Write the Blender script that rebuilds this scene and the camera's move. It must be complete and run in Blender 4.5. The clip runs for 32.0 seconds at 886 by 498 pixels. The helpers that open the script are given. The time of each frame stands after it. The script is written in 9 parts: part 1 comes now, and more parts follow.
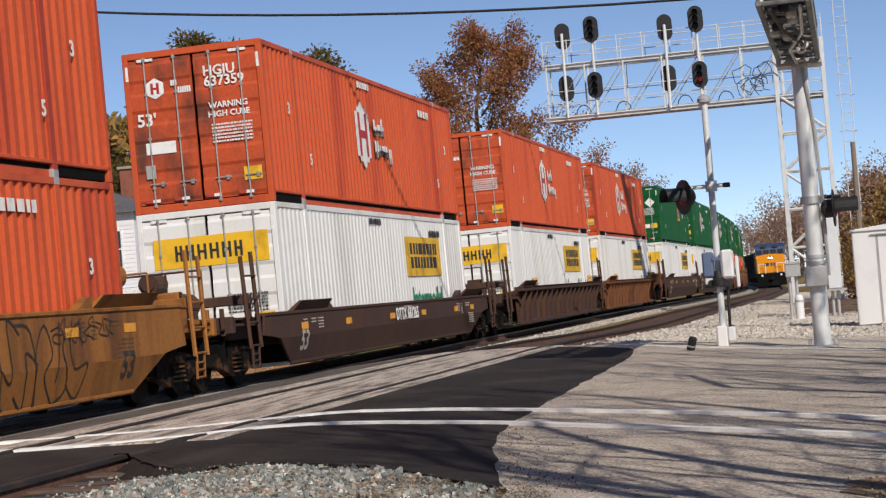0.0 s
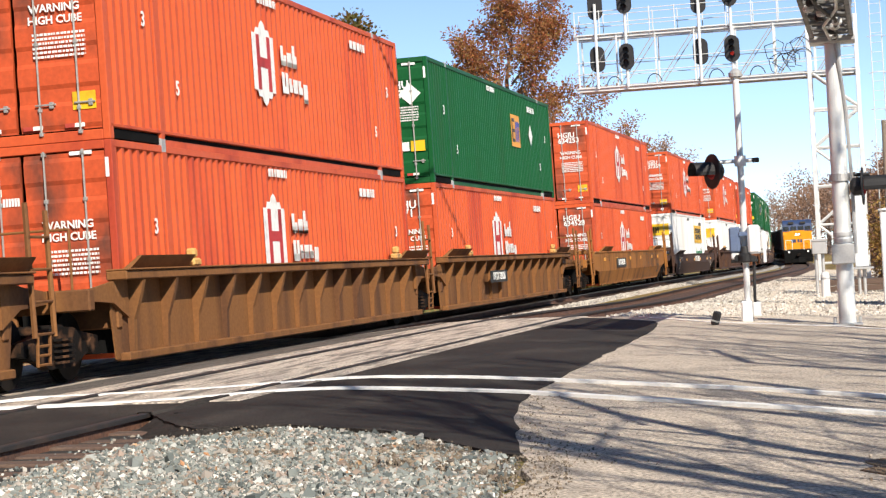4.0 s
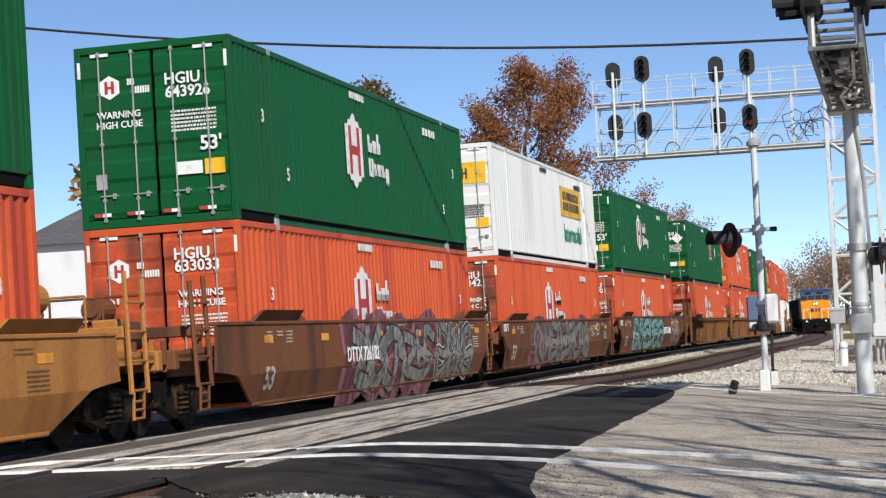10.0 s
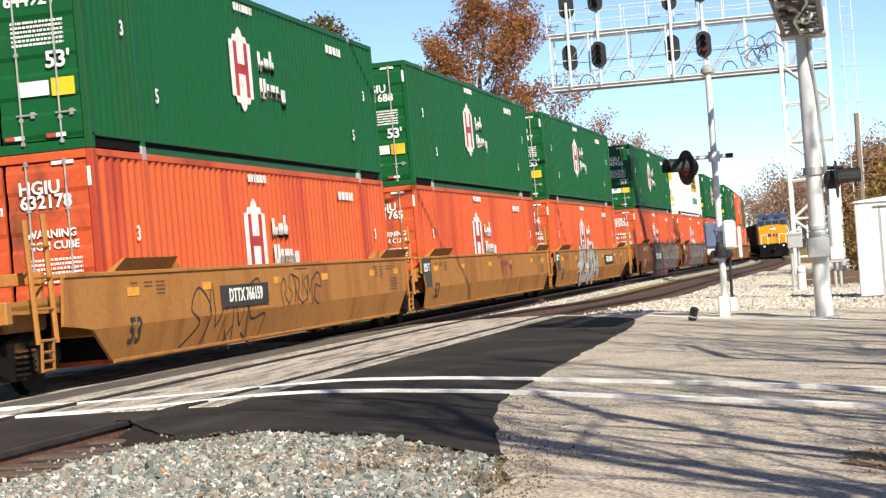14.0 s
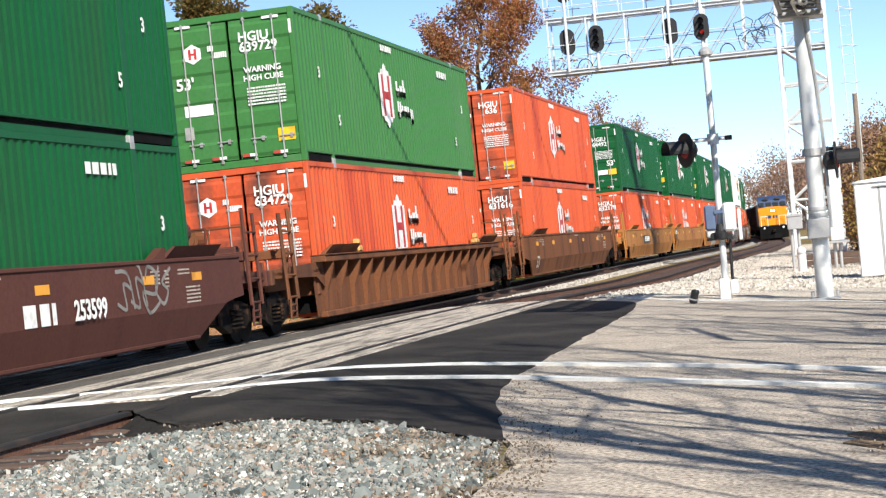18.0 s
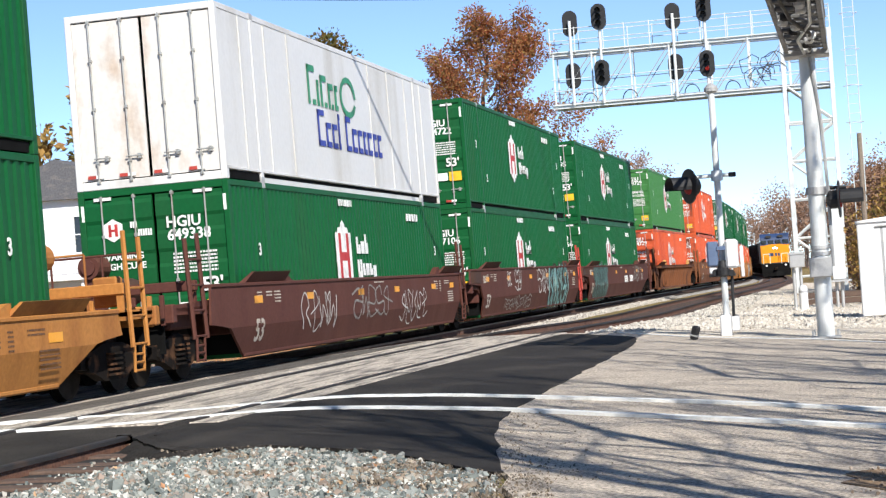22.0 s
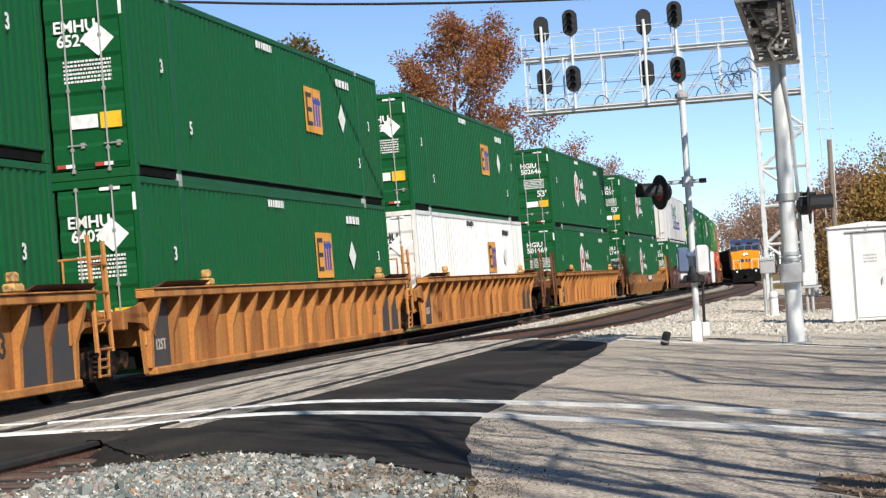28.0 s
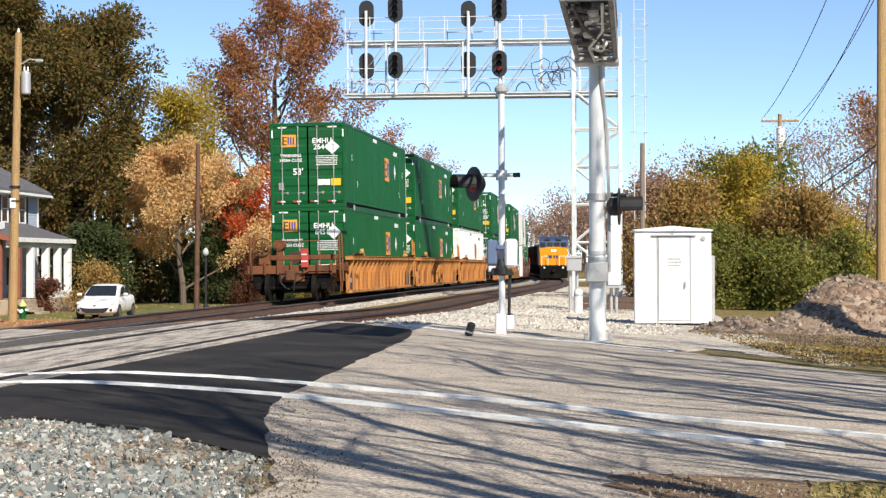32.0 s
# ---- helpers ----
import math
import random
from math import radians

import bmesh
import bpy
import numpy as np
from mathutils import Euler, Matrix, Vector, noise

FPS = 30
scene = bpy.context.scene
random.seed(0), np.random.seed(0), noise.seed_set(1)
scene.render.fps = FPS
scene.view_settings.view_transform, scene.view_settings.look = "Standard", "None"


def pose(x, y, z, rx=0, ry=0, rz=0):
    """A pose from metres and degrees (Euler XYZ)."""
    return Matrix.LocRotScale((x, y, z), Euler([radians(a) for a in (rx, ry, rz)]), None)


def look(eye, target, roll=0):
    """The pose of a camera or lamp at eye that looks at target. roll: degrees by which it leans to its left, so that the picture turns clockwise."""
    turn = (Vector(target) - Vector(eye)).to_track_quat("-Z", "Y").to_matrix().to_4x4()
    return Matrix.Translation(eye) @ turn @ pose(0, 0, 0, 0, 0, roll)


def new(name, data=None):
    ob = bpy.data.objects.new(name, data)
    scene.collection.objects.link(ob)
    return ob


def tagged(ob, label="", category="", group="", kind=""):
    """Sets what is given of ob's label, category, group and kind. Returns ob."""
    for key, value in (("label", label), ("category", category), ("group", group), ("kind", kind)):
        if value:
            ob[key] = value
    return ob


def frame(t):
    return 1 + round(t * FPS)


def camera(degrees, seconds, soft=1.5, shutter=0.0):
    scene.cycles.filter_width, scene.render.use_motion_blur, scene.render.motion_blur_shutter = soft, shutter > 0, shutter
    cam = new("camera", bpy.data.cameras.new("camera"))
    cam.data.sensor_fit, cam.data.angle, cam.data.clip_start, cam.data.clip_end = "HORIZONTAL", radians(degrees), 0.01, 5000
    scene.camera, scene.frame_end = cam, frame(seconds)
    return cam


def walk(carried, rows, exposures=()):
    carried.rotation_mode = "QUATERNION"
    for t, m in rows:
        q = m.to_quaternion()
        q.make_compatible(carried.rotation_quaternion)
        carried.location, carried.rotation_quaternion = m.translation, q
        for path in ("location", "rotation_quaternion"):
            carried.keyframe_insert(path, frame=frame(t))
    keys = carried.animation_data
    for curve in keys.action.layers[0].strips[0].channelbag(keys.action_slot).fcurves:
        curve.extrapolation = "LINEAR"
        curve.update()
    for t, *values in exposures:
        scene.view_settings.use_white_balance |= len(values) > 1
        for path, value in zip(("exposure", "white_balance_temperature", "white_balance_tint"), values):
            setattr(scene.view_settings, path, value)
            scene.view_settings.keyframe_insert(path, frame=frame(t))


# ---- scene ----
# ---------------------------------------------------------------- camera
cam = camera(25.87, 32.0, soft=1.3)
EYE = (-0.016, 0.0, 1.058)
TURNS = [
    (0, 91.42, 4.63, 12.04),
    (0.5, 91.42, 4.88, 11.84),
    (1, 91.42, 5.15, 11.93),
    (1.5, 91.19, 4.91, 11.92),
    (2, 91.23, 4.79, 11.80),
    (2.5, 91.15, 5.01, 11.37),
    (3, 91.07, 4.44, 11.89),
    (3.5, 90.58, 3.44, 12.88),
    (5.5, 90.36, 2.06, 12.03),
    (6, 89.70, 1.91, 13.77),
    (6.5, 90.45, -0.13, 10.07),
    (7, 89.17, -0.83, 11.74),
    (7.5, 88.15, 1.24, 12.22),
    (8, 88.14, 0.35, 8.76),
    (8.5, 90.56, 0.89, 10.39),
    (9, 92.34, 1.44, 12.02),
    (9.5, 92.62, 1.79, 13.14),
    (10, 92.52, 2.73, 13.30),
    (10.5, 92.10, 2.95, 13.55),
    (11, 91.60, 3.30, 13.17),
    (11.5, 91.35, 3.27, 13.11),
    (12, 91.17, 3.80, 12.68),
    (12.5, 91.12, 3.87, 12.81),
    (13, 90.93, 3.72, 12.61),
    (13.5, 90.38, 4.24, 12.23),
    (14, 90.50, 4.28, 12.10),
    (14.5, 90.53, 4.35, 12.23),
    (16.5, 90.51, 4.71, 12.23),
    (17, 90.06, 4.83, 11.89),
    (17.5, 90.09, 5.01, 11.90),
    (18, 90.09, 5.07, 12.11),
    (18.5, 90.22, 4.71, 12.84),
    (19, 90.32, 4.41, 12.68),
    (19.5, 90.21, 4.35, 12.30),
    (20, 91.18, 3.84, 11.76),
    (20.5, 91.00, 4.32, 12.64),
    (21, 90.64, 3.96, 12.40),
    (21.5, 90.82, 4.05, 13.30),
    (22, 91.01, 3.88, 12.16),
    (22.5, 91.14, 3.81, 11.82),
    (23, 91.61, 3.21, 11.56),
    (23.5, 91.67, 3.26, 11.08),
    (24, 91.68, 3.61, 10.86),
    (24.5, 91.87, 3.75, 10.80),
    (25, 91.93, 3.78, 11.18),
    (25.5, 91.71, 3.74, 11.19),
    (27.5, 91.41, 3.85, 11.18),
    (28, 91.11, 3.77, 11.30),
    (28.5, 90.74, 3.34, 11.44),
    (29, 90.62, 2.99, 10.85),
    (29.5, 90.62, 2.99, 10.60),
    (30, 91.58, 1.00, 9.46),
    (30.2, 91.92, 0.80, 9.22),
    (30.5, 91.32, 0.59, 8.46),
    (30.8, 90.72, -1.13, 9.29),
    (31, 91.68, -0.23, 7.66),
    (31.5, 90.45, -0.48, 6.16),
    (31.8, 90.30, 0.0, 6.70),
    (32, 90.42, 0.17, 5.63),
]
walk(cam, [(t, pose(*EYE, rx, ry, rz)) for t, rx, ry, rz in TURNS],
     exposures=[(0.0, -0.18, 6900, 12), (1.2, -0.02, 6900, 12), (3.0, 0.45, 7200, 10), (5.5, 0.65, 6900, 10), (7.6, 0.55, 6600, 10), (9.0, 0.2, 6500, 6), (10.0, 0.1, 6500, 8), (11.0, 0.3, 6600, 6), (14.0, 0.65, 7200, 6),
                (17.0, 0.65, 6700, 8), (19.0, 0.7, 6700, 8), (21.0, 0.72, 6600, 8), (23.0, 0.52, 6500, 8), (25.0, 0.52, 6500, 9), (28.0, 0.34, 6700, 8), (30.0, 0.46, 6700, 7), (32.0, 0.50, 6900, 8)])

# ---------------------------------------------------------------- light
SUN_TO = Vector((0.57, -0.82, 0.0)).normalized() * math.cos(radians(36)) + Vector((0, 0, math.sin(radians(36))))
world = bpy.data.worlds.new("sky")
scene.world = world
world.use_nodes = True
wn = world.node_tree.nodes
sky = wn.new("ShaderNodeTexSky")
sky.sky_type, sky.sun_disc = "NISHITA", False
sky.sun_elevation = radians(36)
sky.sun_rotation = math.atan2(SUN_TO.x, SUN_TO.y)
sky.altitude = 1500
sky.air_density, sky.dust_density, sky.ozone_density = 0.55, 0.0, 2.6
world.node_tree.links.new(sky.outputs[0], wn["Background"].inputs[0])
wn["Background"].inputs[1].default_value = 0.128
sun = new("sun", bpy.data.lights.new("sun", "SUN"))
sun.data.energy, sun.data.angle, sun.data.color = 4.7, radians(0.4), (1.0, 0.95, 0.88)
sun.matrix_world = look(SUN_TO * 60, (0, 0, 0))


# ---------------------------------------------------------------- materials
def mat(name, col, rough=0.6, metal=0.0, var=0.25, scale=2.0, fine=30.0, bump=0.15, col2=None, amount=0.35, stretch=(1, 1, 1), spec=0.5):
    """Procedural surface: base colour, a second colour in patches, fine grain and relief."""
    m = bpy.data.materials.new(name)
    m.use_nodes = True
    nt = m.node_tree
    n, l = nt.nodes, nt.links
    b = n["Principled BSDF"]
    co = n.new("ShaderNodeTexCoord")
    mp = n.new("ShaderNodeMapping")
    mp.inputs["Scale"].default_value = stretch
    info = n.new("ShaderNodeObjectInfo")
    sh = n.new("ShaderNodeVectorMath")
    sh.operation = "SCALE"
    sh.inputs[0].default_value = (13.0, 7.0, 5.0)
    l.new(info.outputs["Random"], sh.inputs["Scale"])
    add = n.new("ShaderNodeVectorMath")
    l.new(co.outputs["Object"], add.inputs[0])
    l.new(sh.outputs[0], add.inputs[1])
    l.new(add.outputs[0], mp.inputs[0])
    big, small = n.new("ShaderNodeTexNoise"), n.new("ShaderNodeTexNoise")
    big.inputs["Scale"].default_value, big.inputs["Detail"].default_value = scale, 6
    small.inputs["Scale"].default_value, small.inputs["Detail"].default_value = fine, 4
    l.new(mp.outputs[0], big.inputs[0])
    l.new(co.outputs["Object"], small.inputs[0])
    ramp = n.new("ShaderNodeValToRGB")
    e = ramp.color_ramp.elements
    e[0].position, e[1].position = max(0.02, 0.62 - amount), min(0.98, 0.72 - amount * 0.3)
    c2 = col2 or tuple(c * 0.6 for c in col)
    e[0].color, e[1].color = (*col, 1), (*c2, 1)
    e[0].position, e[1].position = 0.5 - 0.25 * amount + 0.1, 0.72 - 0.1 * amount
    l.new(big.outputs[0], ramp.inputs[0])
    mix = n.new("ShaderNodeMix")
    mix.data_type, mix.blend_type = "RGBA", "OVERLAY"
    mix.inputs[0].default_value = var
    l.new(ramp.outputs[0], mix.inputs[6])
    grain = n.new("ShaderNodeMapRange")
    lo = 0.3 if fine >= 35 else 0.0
    grain.inputs["From Min"].default_value, grain.inputs["From Max"].default_value = lo, 1 - lo
    l.new(small.outputs[0], grain.inputs[0])
    l.new(grain.outputs[0], mix.inputs[7])
    l.new(mix.outputs[2], b.inputs["Base Color"])
    rr = n.new("ShaderNodeMapRange")
    rr.inputs["To Min"].default_value, rr.inputs["To Max"].default_value = max(0.03, rough - 0.12), min(1, rough + 0.14)
    l.new(big.outputs[0], rr.inputs[0])
    l.new(rr.outputs[0], b.inputs["Roughness"])
    b.inputs["Metallic"].default_value = metal
    b.inputs["Specular IOR Level"].default_value = spec
    if bump:
        bp = n.new("ShaderNodeBump")
        bp.inputs["Strength"].default_value, bp.inputs["Distance"].default_value = bump, 0.02
        l.new(small.outputs[0], bp.inputs["Height"])
        l.new(bp.outputs[0], b.inputs["Normal"])
    return m


def speckle(name, colours, scale, rough=0.95, bump=0.6, patch=0.4, patch_col=None):
    """Ground of many small grains: cells of several colours with dark gaps, and broad patches."""
    m = bpy.data.materials.new(name)
    m.use_nodes = True
    n, l = m.node_tree.nodes, m.node_tree.links
    b = n["Principled BSDF"]
    co = n.new("ShaderNodeTexCoord")
    vo = n.new("ShaderNodeTexVoronoi")
    vo.inputs["Scale"].default_value = scale
    l.new(co.outputs["Object"], vo.inputs[0])
    sep = n.new("ShaderNodeSeparateColor")
    l.new(vo.outputs["Color"], sep.inputs[0])
    ramp = n.new("ShaderNodeValToRGB")
    ramp.color_ramp.interpolation = "CONSTANT"
    els = ramp.color_ramp.elements
    while len(els) < len(colours):
        els.new(0.5)
    for i, c in enumerate(colours):
        els[i].position, els[i].color = i / len(colours), (*c, 1)
    l.new(sep.outputs[0], ramp.inputs[0])
    nz = n.new("ShaderNodeTexNoise")
    nz.inputs["Scale"].default_value, nz.inputs["Detail"].default_value = 0.6, 8
    l.new(co.outputs["Object"], nz.inputs[0])
    mr = n.new("ShaderNodeMapRange")
    mr.inputs["From Min"].default_value, mr.inputs["From Max"].default_value = 0.42, 0.68
    mr.inputs["To Max"].default_value = patch
    l.new(nz.outputs[0], mr.inputs[0])
    mix = n.new("ShaderNodeMix")
    mix.data_type = "RGBA"
    pc = patch_col or colours[0]
    mix.inputs[7].default_value = (*pc, 1)
    l.new(mr.outputs[0], mix.inputs[0])
    l.new(ramp.outputs[0], mix.inputs[6])
    l.new(mix.outputs[2], b.inputs["Base Color"])
    b.inputs["Roughness"].default_value = rough
    b.inputs["Specular IOR Level"].default_value = 0.25
    bp = n.new("ShaderNodeBump")
    bp.inputs["Strength"].default_value, bp.inputs["Distance"].default_value = bump, 0.03
    l.new(vo.outputs["Distance"], bp.inputs["Height"])
    bp.invert = True
    l.new(bp.outputs[0], b.inputs["Normal"])
    return m


def island(name, colours, rough=0.8, spec=0.3, trans=0.0):
    """Loose pieces in one mesh: each island takes one of several colours."""
    m = bpy.data.materials.new(name)
    m.use_nodes = True
    n, l = m.node_tree.nodes, m.node_tree.links
    b = n["Principled BSDF"]
    g = n.new("ShaderNodeNewGeometry")
    ramp = n.new("ShaderNodeValToRGB")
    els = ramp.color_ramp.elements
    while len(els) < len(colours):
        els.new(0.5)
    for i, c in enumerate(colours):
        els[i].position, els[i].color = i / max(1, len(colours) - 1), (*c, 1)
    l.new(g.outputs["Random Per Island"], ramp.inputs[0])
    l.new(ramp.outputs[0], b.inputs["Base Color"])
    b.inputs["Roughness"].default_value = rough
    b.inputs["Specular IOR Level"].default_value = spec
    if trans:
        t = n.new("ShaderNodeBsdfTranslucent")
        l.new(ramp.outputs[0], t.inputs[0])
        mx = n.new("ShaderNodeMixShader")
        mx.inputs[0].default_value = trans
        l.new(b.outputs[0], mx.inputs[1])
        l.new(t.outputs[0], mx.inputs[2])
        l.new(mx.outputs[0], n["Material Output"].inputs[0])
    return m


def glow(name, col, power):
    m = bpy.data.materials.new(name)
    m.use_nodes = True
    b = m.node_tree.nodes["Principled BSDF"]
    b.inputs["Base Color"].default_value = (*col, 1)
    b.inputs["Emission Color"].default_value = (*col, 1)
    b.inputs["Emission Strength"].default_value = power
    return m


STREAK = (1, 1, 0.12)
ORANGE = mat("orange_red_paint", (0.54, 0.092, 0.032), 0.5, var=0.2, scale=1.1, fine=14, bump=0.05, col2=(0.36, 0.05, 0.028), stretch=STREAK, spec=0.2)
ORANGE_WORN = mat("rusted_orange_door_paint", (0.50, 0.082, 0.030), 0.55, var=0.3, scale=1.6, fine=14, bump=0.08, col2=(0.13, 0.045, 0.03), amount=0.5, stretch=(1, 1, 0.5), spec=0.2)
REEFER_WORN = mat("rust_stained_white_door", (0.62, 0.60, 0.57), 0.5, var=0.2, scale=1.6, fine=14, bump=0.05, col2=(0.42, 0.27, 0.16), amount=0.5, stretch=(1, 1, 0.4))
GREEN = mat("green_paint", (0.004, 0.082, 0.023), 0.5, var=0.2, scale=1.0, fine=14, bump=0.05, col2=(0.010, 0.075, 0.024), stretch=STREAK, spec=0.2)
GREEN_PALE = mat("faded_green_paint", (0.045, 0.165, 0.045), 0.5, var=0.2, scale=1.0, fine=14, bump=0.05, col2=(0.06, 0.17, 0.06), stretch=STREAK, spec=0.2)
WHITE_BOX = mat("white_box_paint", (0.74, 0.74, 0.72), 0.45, var=0.12, scale=1.0, fine=14, bump=0.04, col2=(0.60, 0.59, 0.55), stretch=STREAK)
REEFER = mat("weathered_white_panel", (0.62, 0.61, 0.60), 0.4, var=0.15, scale=0.9, fine=10, bump=0.03, col2=(0.50, 0.48, 0.45), stretch=STREAK)
LETTER = mat("white_lettering", (0.78, 0.78, 0.76), 0.6, var=0.15, scale=6, bump=0, col2=(0.6, 0.6, 0.58))
RED_INK = mat("red_lettering", (0.45, 0.03, 0.03), 0.6, var=0.1, bump=0)
YELLOW = mat("yellow_panel", (0.80, 0.46, 0.02), 0.5, var=0.1, bump=0)
GOLD = mat("amber_panel", (0.75, 0.33, 0.03), 0.5, var=0.1, bump=0)
BLACK_INK = mat("black_lettering", (0.03, 0.028, 0.025), 0.6, var=0.1, bump=0)
BLUE_INK = mat("blue_lettering", (0.03, 0.05, 0.32), 0.5, var=0.1, bump=0)
GREEN_INK = mat("green_lettering", (0.03, 0.24, 0.12), 0.5, var=0.1, bump=0)
GREY_STICK = mat("grey_sticker", (0.35, 0.35, 0.34), 0.6, var=0.1, bump=0)
GALV = mat("galvanised_rod", (0.42, 0.42, 0.40), 0.45, metal=0.5, var=0.2, scale=6, col2=(0.3, 0.27, 0.24), bump=0.05)
# Near black: colours in the shade of gaps and undersides, plus dark parts.
SHADE_AND_BLACK = mat("shade_and_black_paint", (0.008, 0.008, 0.008), 0.8, var=0.2, bump=0.1, spec=0.05)
CAR_TAN = mat("tan_car_paint", (0.385, 0.165, 0.044), 0.62, var=0.3, scale=1.4, fine=18, bump=0.08, col2=(0.27, 0.105, 0.032), stretch=STREAK, amount=0.45, spec=0.2)
CAR_ORANGE = mat("orange_tan_car_paint", (0.46, 0.20, 0.058), 0.66, var=0.4, scale=1.6, fine=18, bump=0.08, col2=(0.20, 0.075, 0.028), stretch=STREAK, amount=0.55, spec=0.2)
CAR_OCHRE = mat("dirty_ochre_car_paint", (0.30, 0.122, 0.032), 0.7, var=0.3, scale=1.6, fine=18, bump=0.1, col2=(0.13, 0.055, 0.024), stretch=STREAK, amount=0.5, spec=0.2)
CAR_UMBER = mat("umber_car_paint", (0.20, 0.088, 0.032), 0.75, var=0.35, scale=1.5, fine=18, bump=0.1, col2=(0.10, 0.046, 0.024), stretch=STREAK, amount=0.5, spec=0.2)
CAR_BROWN = mat("rusty_brown_car_paint", (0.165, 0.064, 0.028), 0.75, var=0.35, scale=1.5, fine=18, bump=0.1, col2=(0.085, 0.038, 0.024), stretch=STREAK, amount=0.5, spec=0.2)
CAR_DARK = mat("dark_brown_car_paint", (0.060, 0.034, 0.028), 0.75, var=0.3, scale=1.5, fine=18, bump=0.1, col2=(0.085, 0.042, 0.026), stretch=STREAK, amount=0.5, spec=0.2)
CAR_MAROON = mat("maroon_car_paint", (0.092, 0.034, 0.025), 0.7, var=0.3, scale=1.3, fine=18, bump=0.08, col2=(0.085, 0.032, 0.026), stretch=STREAK, amount=0.5, spec=0.2)
# Truck and wheel steel: under-car shade is put into the near-black base.
TRUCK_STEEL = mat("rusty_truck_steel_in_shade", (0.010, 0.008, 0.007), 0.8, var=0.4, scale=4, bump=0.2, col2=(0.10, 0.05, 0.028), spec=0.1)
WHEEL_STEEL = mat("wheel_steel_in_shade", (0.016, 0.013, 0.011), 0.7, metal=0.2, var=0.3, scale=6, bump=0.1, spec=0.1)
STEEL_DARK = mat("dark_grey_end_paint", (0.045, 0.045, 0.048), 0.7, var=0.3, scale=2, bump=0.08, col2=(0.07, 0.055, 0.04))
YELLOW_DIRTY = mat("worn_yellow_casting", (0.55, 0.32, 0.10), 0.7, var=0.4, scale=9, bump=0.2, col2=(0.16, 0.09, 0.05), amount=0.5)
RED_FADED = mat("faded_red_lettering", (0.24, 0.04, 0.03), 0.7, var=0.3, scale=5, bump=0, col2=(0.32, 0.10, 0.05))
INK_FADED = mat("faded_black_lettering", (0.12, 0.06, 0.03), 0.7, var=0.3, scale=8, bump=0)
LETTER_OLD = mat("dull_old_lettering", (0.42, 0.38, 0.33), 0.7, var=0.3, scale=8, bump=0, col2=(0.25, 0.19, 0.15))
GRAF_GREY = mat("grey_spray_paint", (0.25, 0.24, 0.22), 0.6, var=0.3, scale=5, bump=0, col2=(0.12, 0.115, 0.11), amount=0.45)
GRAF_TEAL = mat("teal_spray_paint", (0.20, 0.42, 0.42), 0.6, var=0.3, scale=5, bump=0, col2=(0.45, 0.50, 0.42))
GRAF_DEEP = mat("deep_green_spray_paint", (0.045, 0.085, 0.075), 0.6, var=0.4, scale=4, bump=0, col2=(0.10, 0.17, 0.15), amount=0.6)
GRAF_WHITE = mat("white_spray_paint", (0.55, 0.55, 0.52), 0.6, var=0.3, scale=5, bump=0)
GRAF_PINK = mat("pink_spray_paint", (0.30, 0.10, 0.12), 0.6, var=0.3, scale=6, bump=0, col2=(0.12, 0.10, 0.11))
GRAF_OLIVE = mat("olive_spray_paint", (0.16, 0.15, 0.085), 0.6, var=0.4, scale=3, bump=0, col2=(0.30, 0.27, 0.20), amount=0.5)
GRAF_INK = mat("black_spray_paint", (0.03, 0.025, 0.02), 0.6, var=0.3, scale=5, bump=0)
SAFETY_RED = mat("red_safety_paint", (0.42, 0.05, 0.035), 0.6, var=0.2, bump=0.05)
RUST_RAIL = mat("rail_rust", (0.125, 0.058, 0.036), 0.8, var=0.4, scale=3, fine=40, bump=0.2, col2=(0.07, 0.038, 0.028))
RUST_STAIN = mat("rust_stained_grit", (0.060, 0.034, 0.024), 0.9, var=0.5, scale=5, fine=40, bump=0.5, col2=(0.11, 0.06, 0.04))
RAIL_DULL = mat("dull_rail_head", (0.020, 0.017, 0.016), 0.7, var=0.3, scale=4, bump=0.05, col2=(0.05, 0.032, 0.024))
# Between-tie shade is put into this grit's near-black colour.
TIE_GAP_SHADE = mat("shade_dark_grit", (0.022, 0.019, 0.017), 0.9, var=0.5, scale=7, fine=40, bump=0.6, col2=(0.045, 0.034, 0.027))
RAIL_TOP = mat("rail_head", (0.16, 0.13, 0.12), 0.35, metal=0.7, var=0.2, scale=3, bump=0.05)
TIE = mat("creosote_tie", (0.098, 0.062, 0.047), 0.9, var=0.4, scale=3, fine=30, bump=0.5, col2=(0.13, 0.085, 0.06), stretch=(1, 6, 6))
PANEL = mat("concrete_panel", (0.47, 0.41, 0.345), 0.9, var=0.7, scale=2.6, fine=35, bump=0.3, col2=(0.13, 0.115, 0.10), stretch=(3.2, 0.3, 1), amount=0.62)
ASPHALT_NEW = mat("fresh_asphalt", (0.027, 0.0235, 0.0215), 0.95, var=0.6, scale=1.3, fine=60, bump=0.4, col2=(0.048, 0.042, 0.037), spec=0.2, amount=0.5, stretch=(1, 0.5, 1))
ASPHALT_MID = mat("greyed_asphalt", (0.125, 0.113, 0.10), 0.95, var=0.7, scale=1.6, fine=50, bump=0.5, col2=(0.075, 0.068, 0.06), spec=0.2, amount=0.5)
ASPHALT_OLD = mat("worn_grey_asphalt", (0.46, 0.395, 0.325), 0.95, var=0.6, scale=1.7, fine=38, bump=0.6, col2=(0.33, 0.285, 0.24), spec=0.2, amount=0.45)
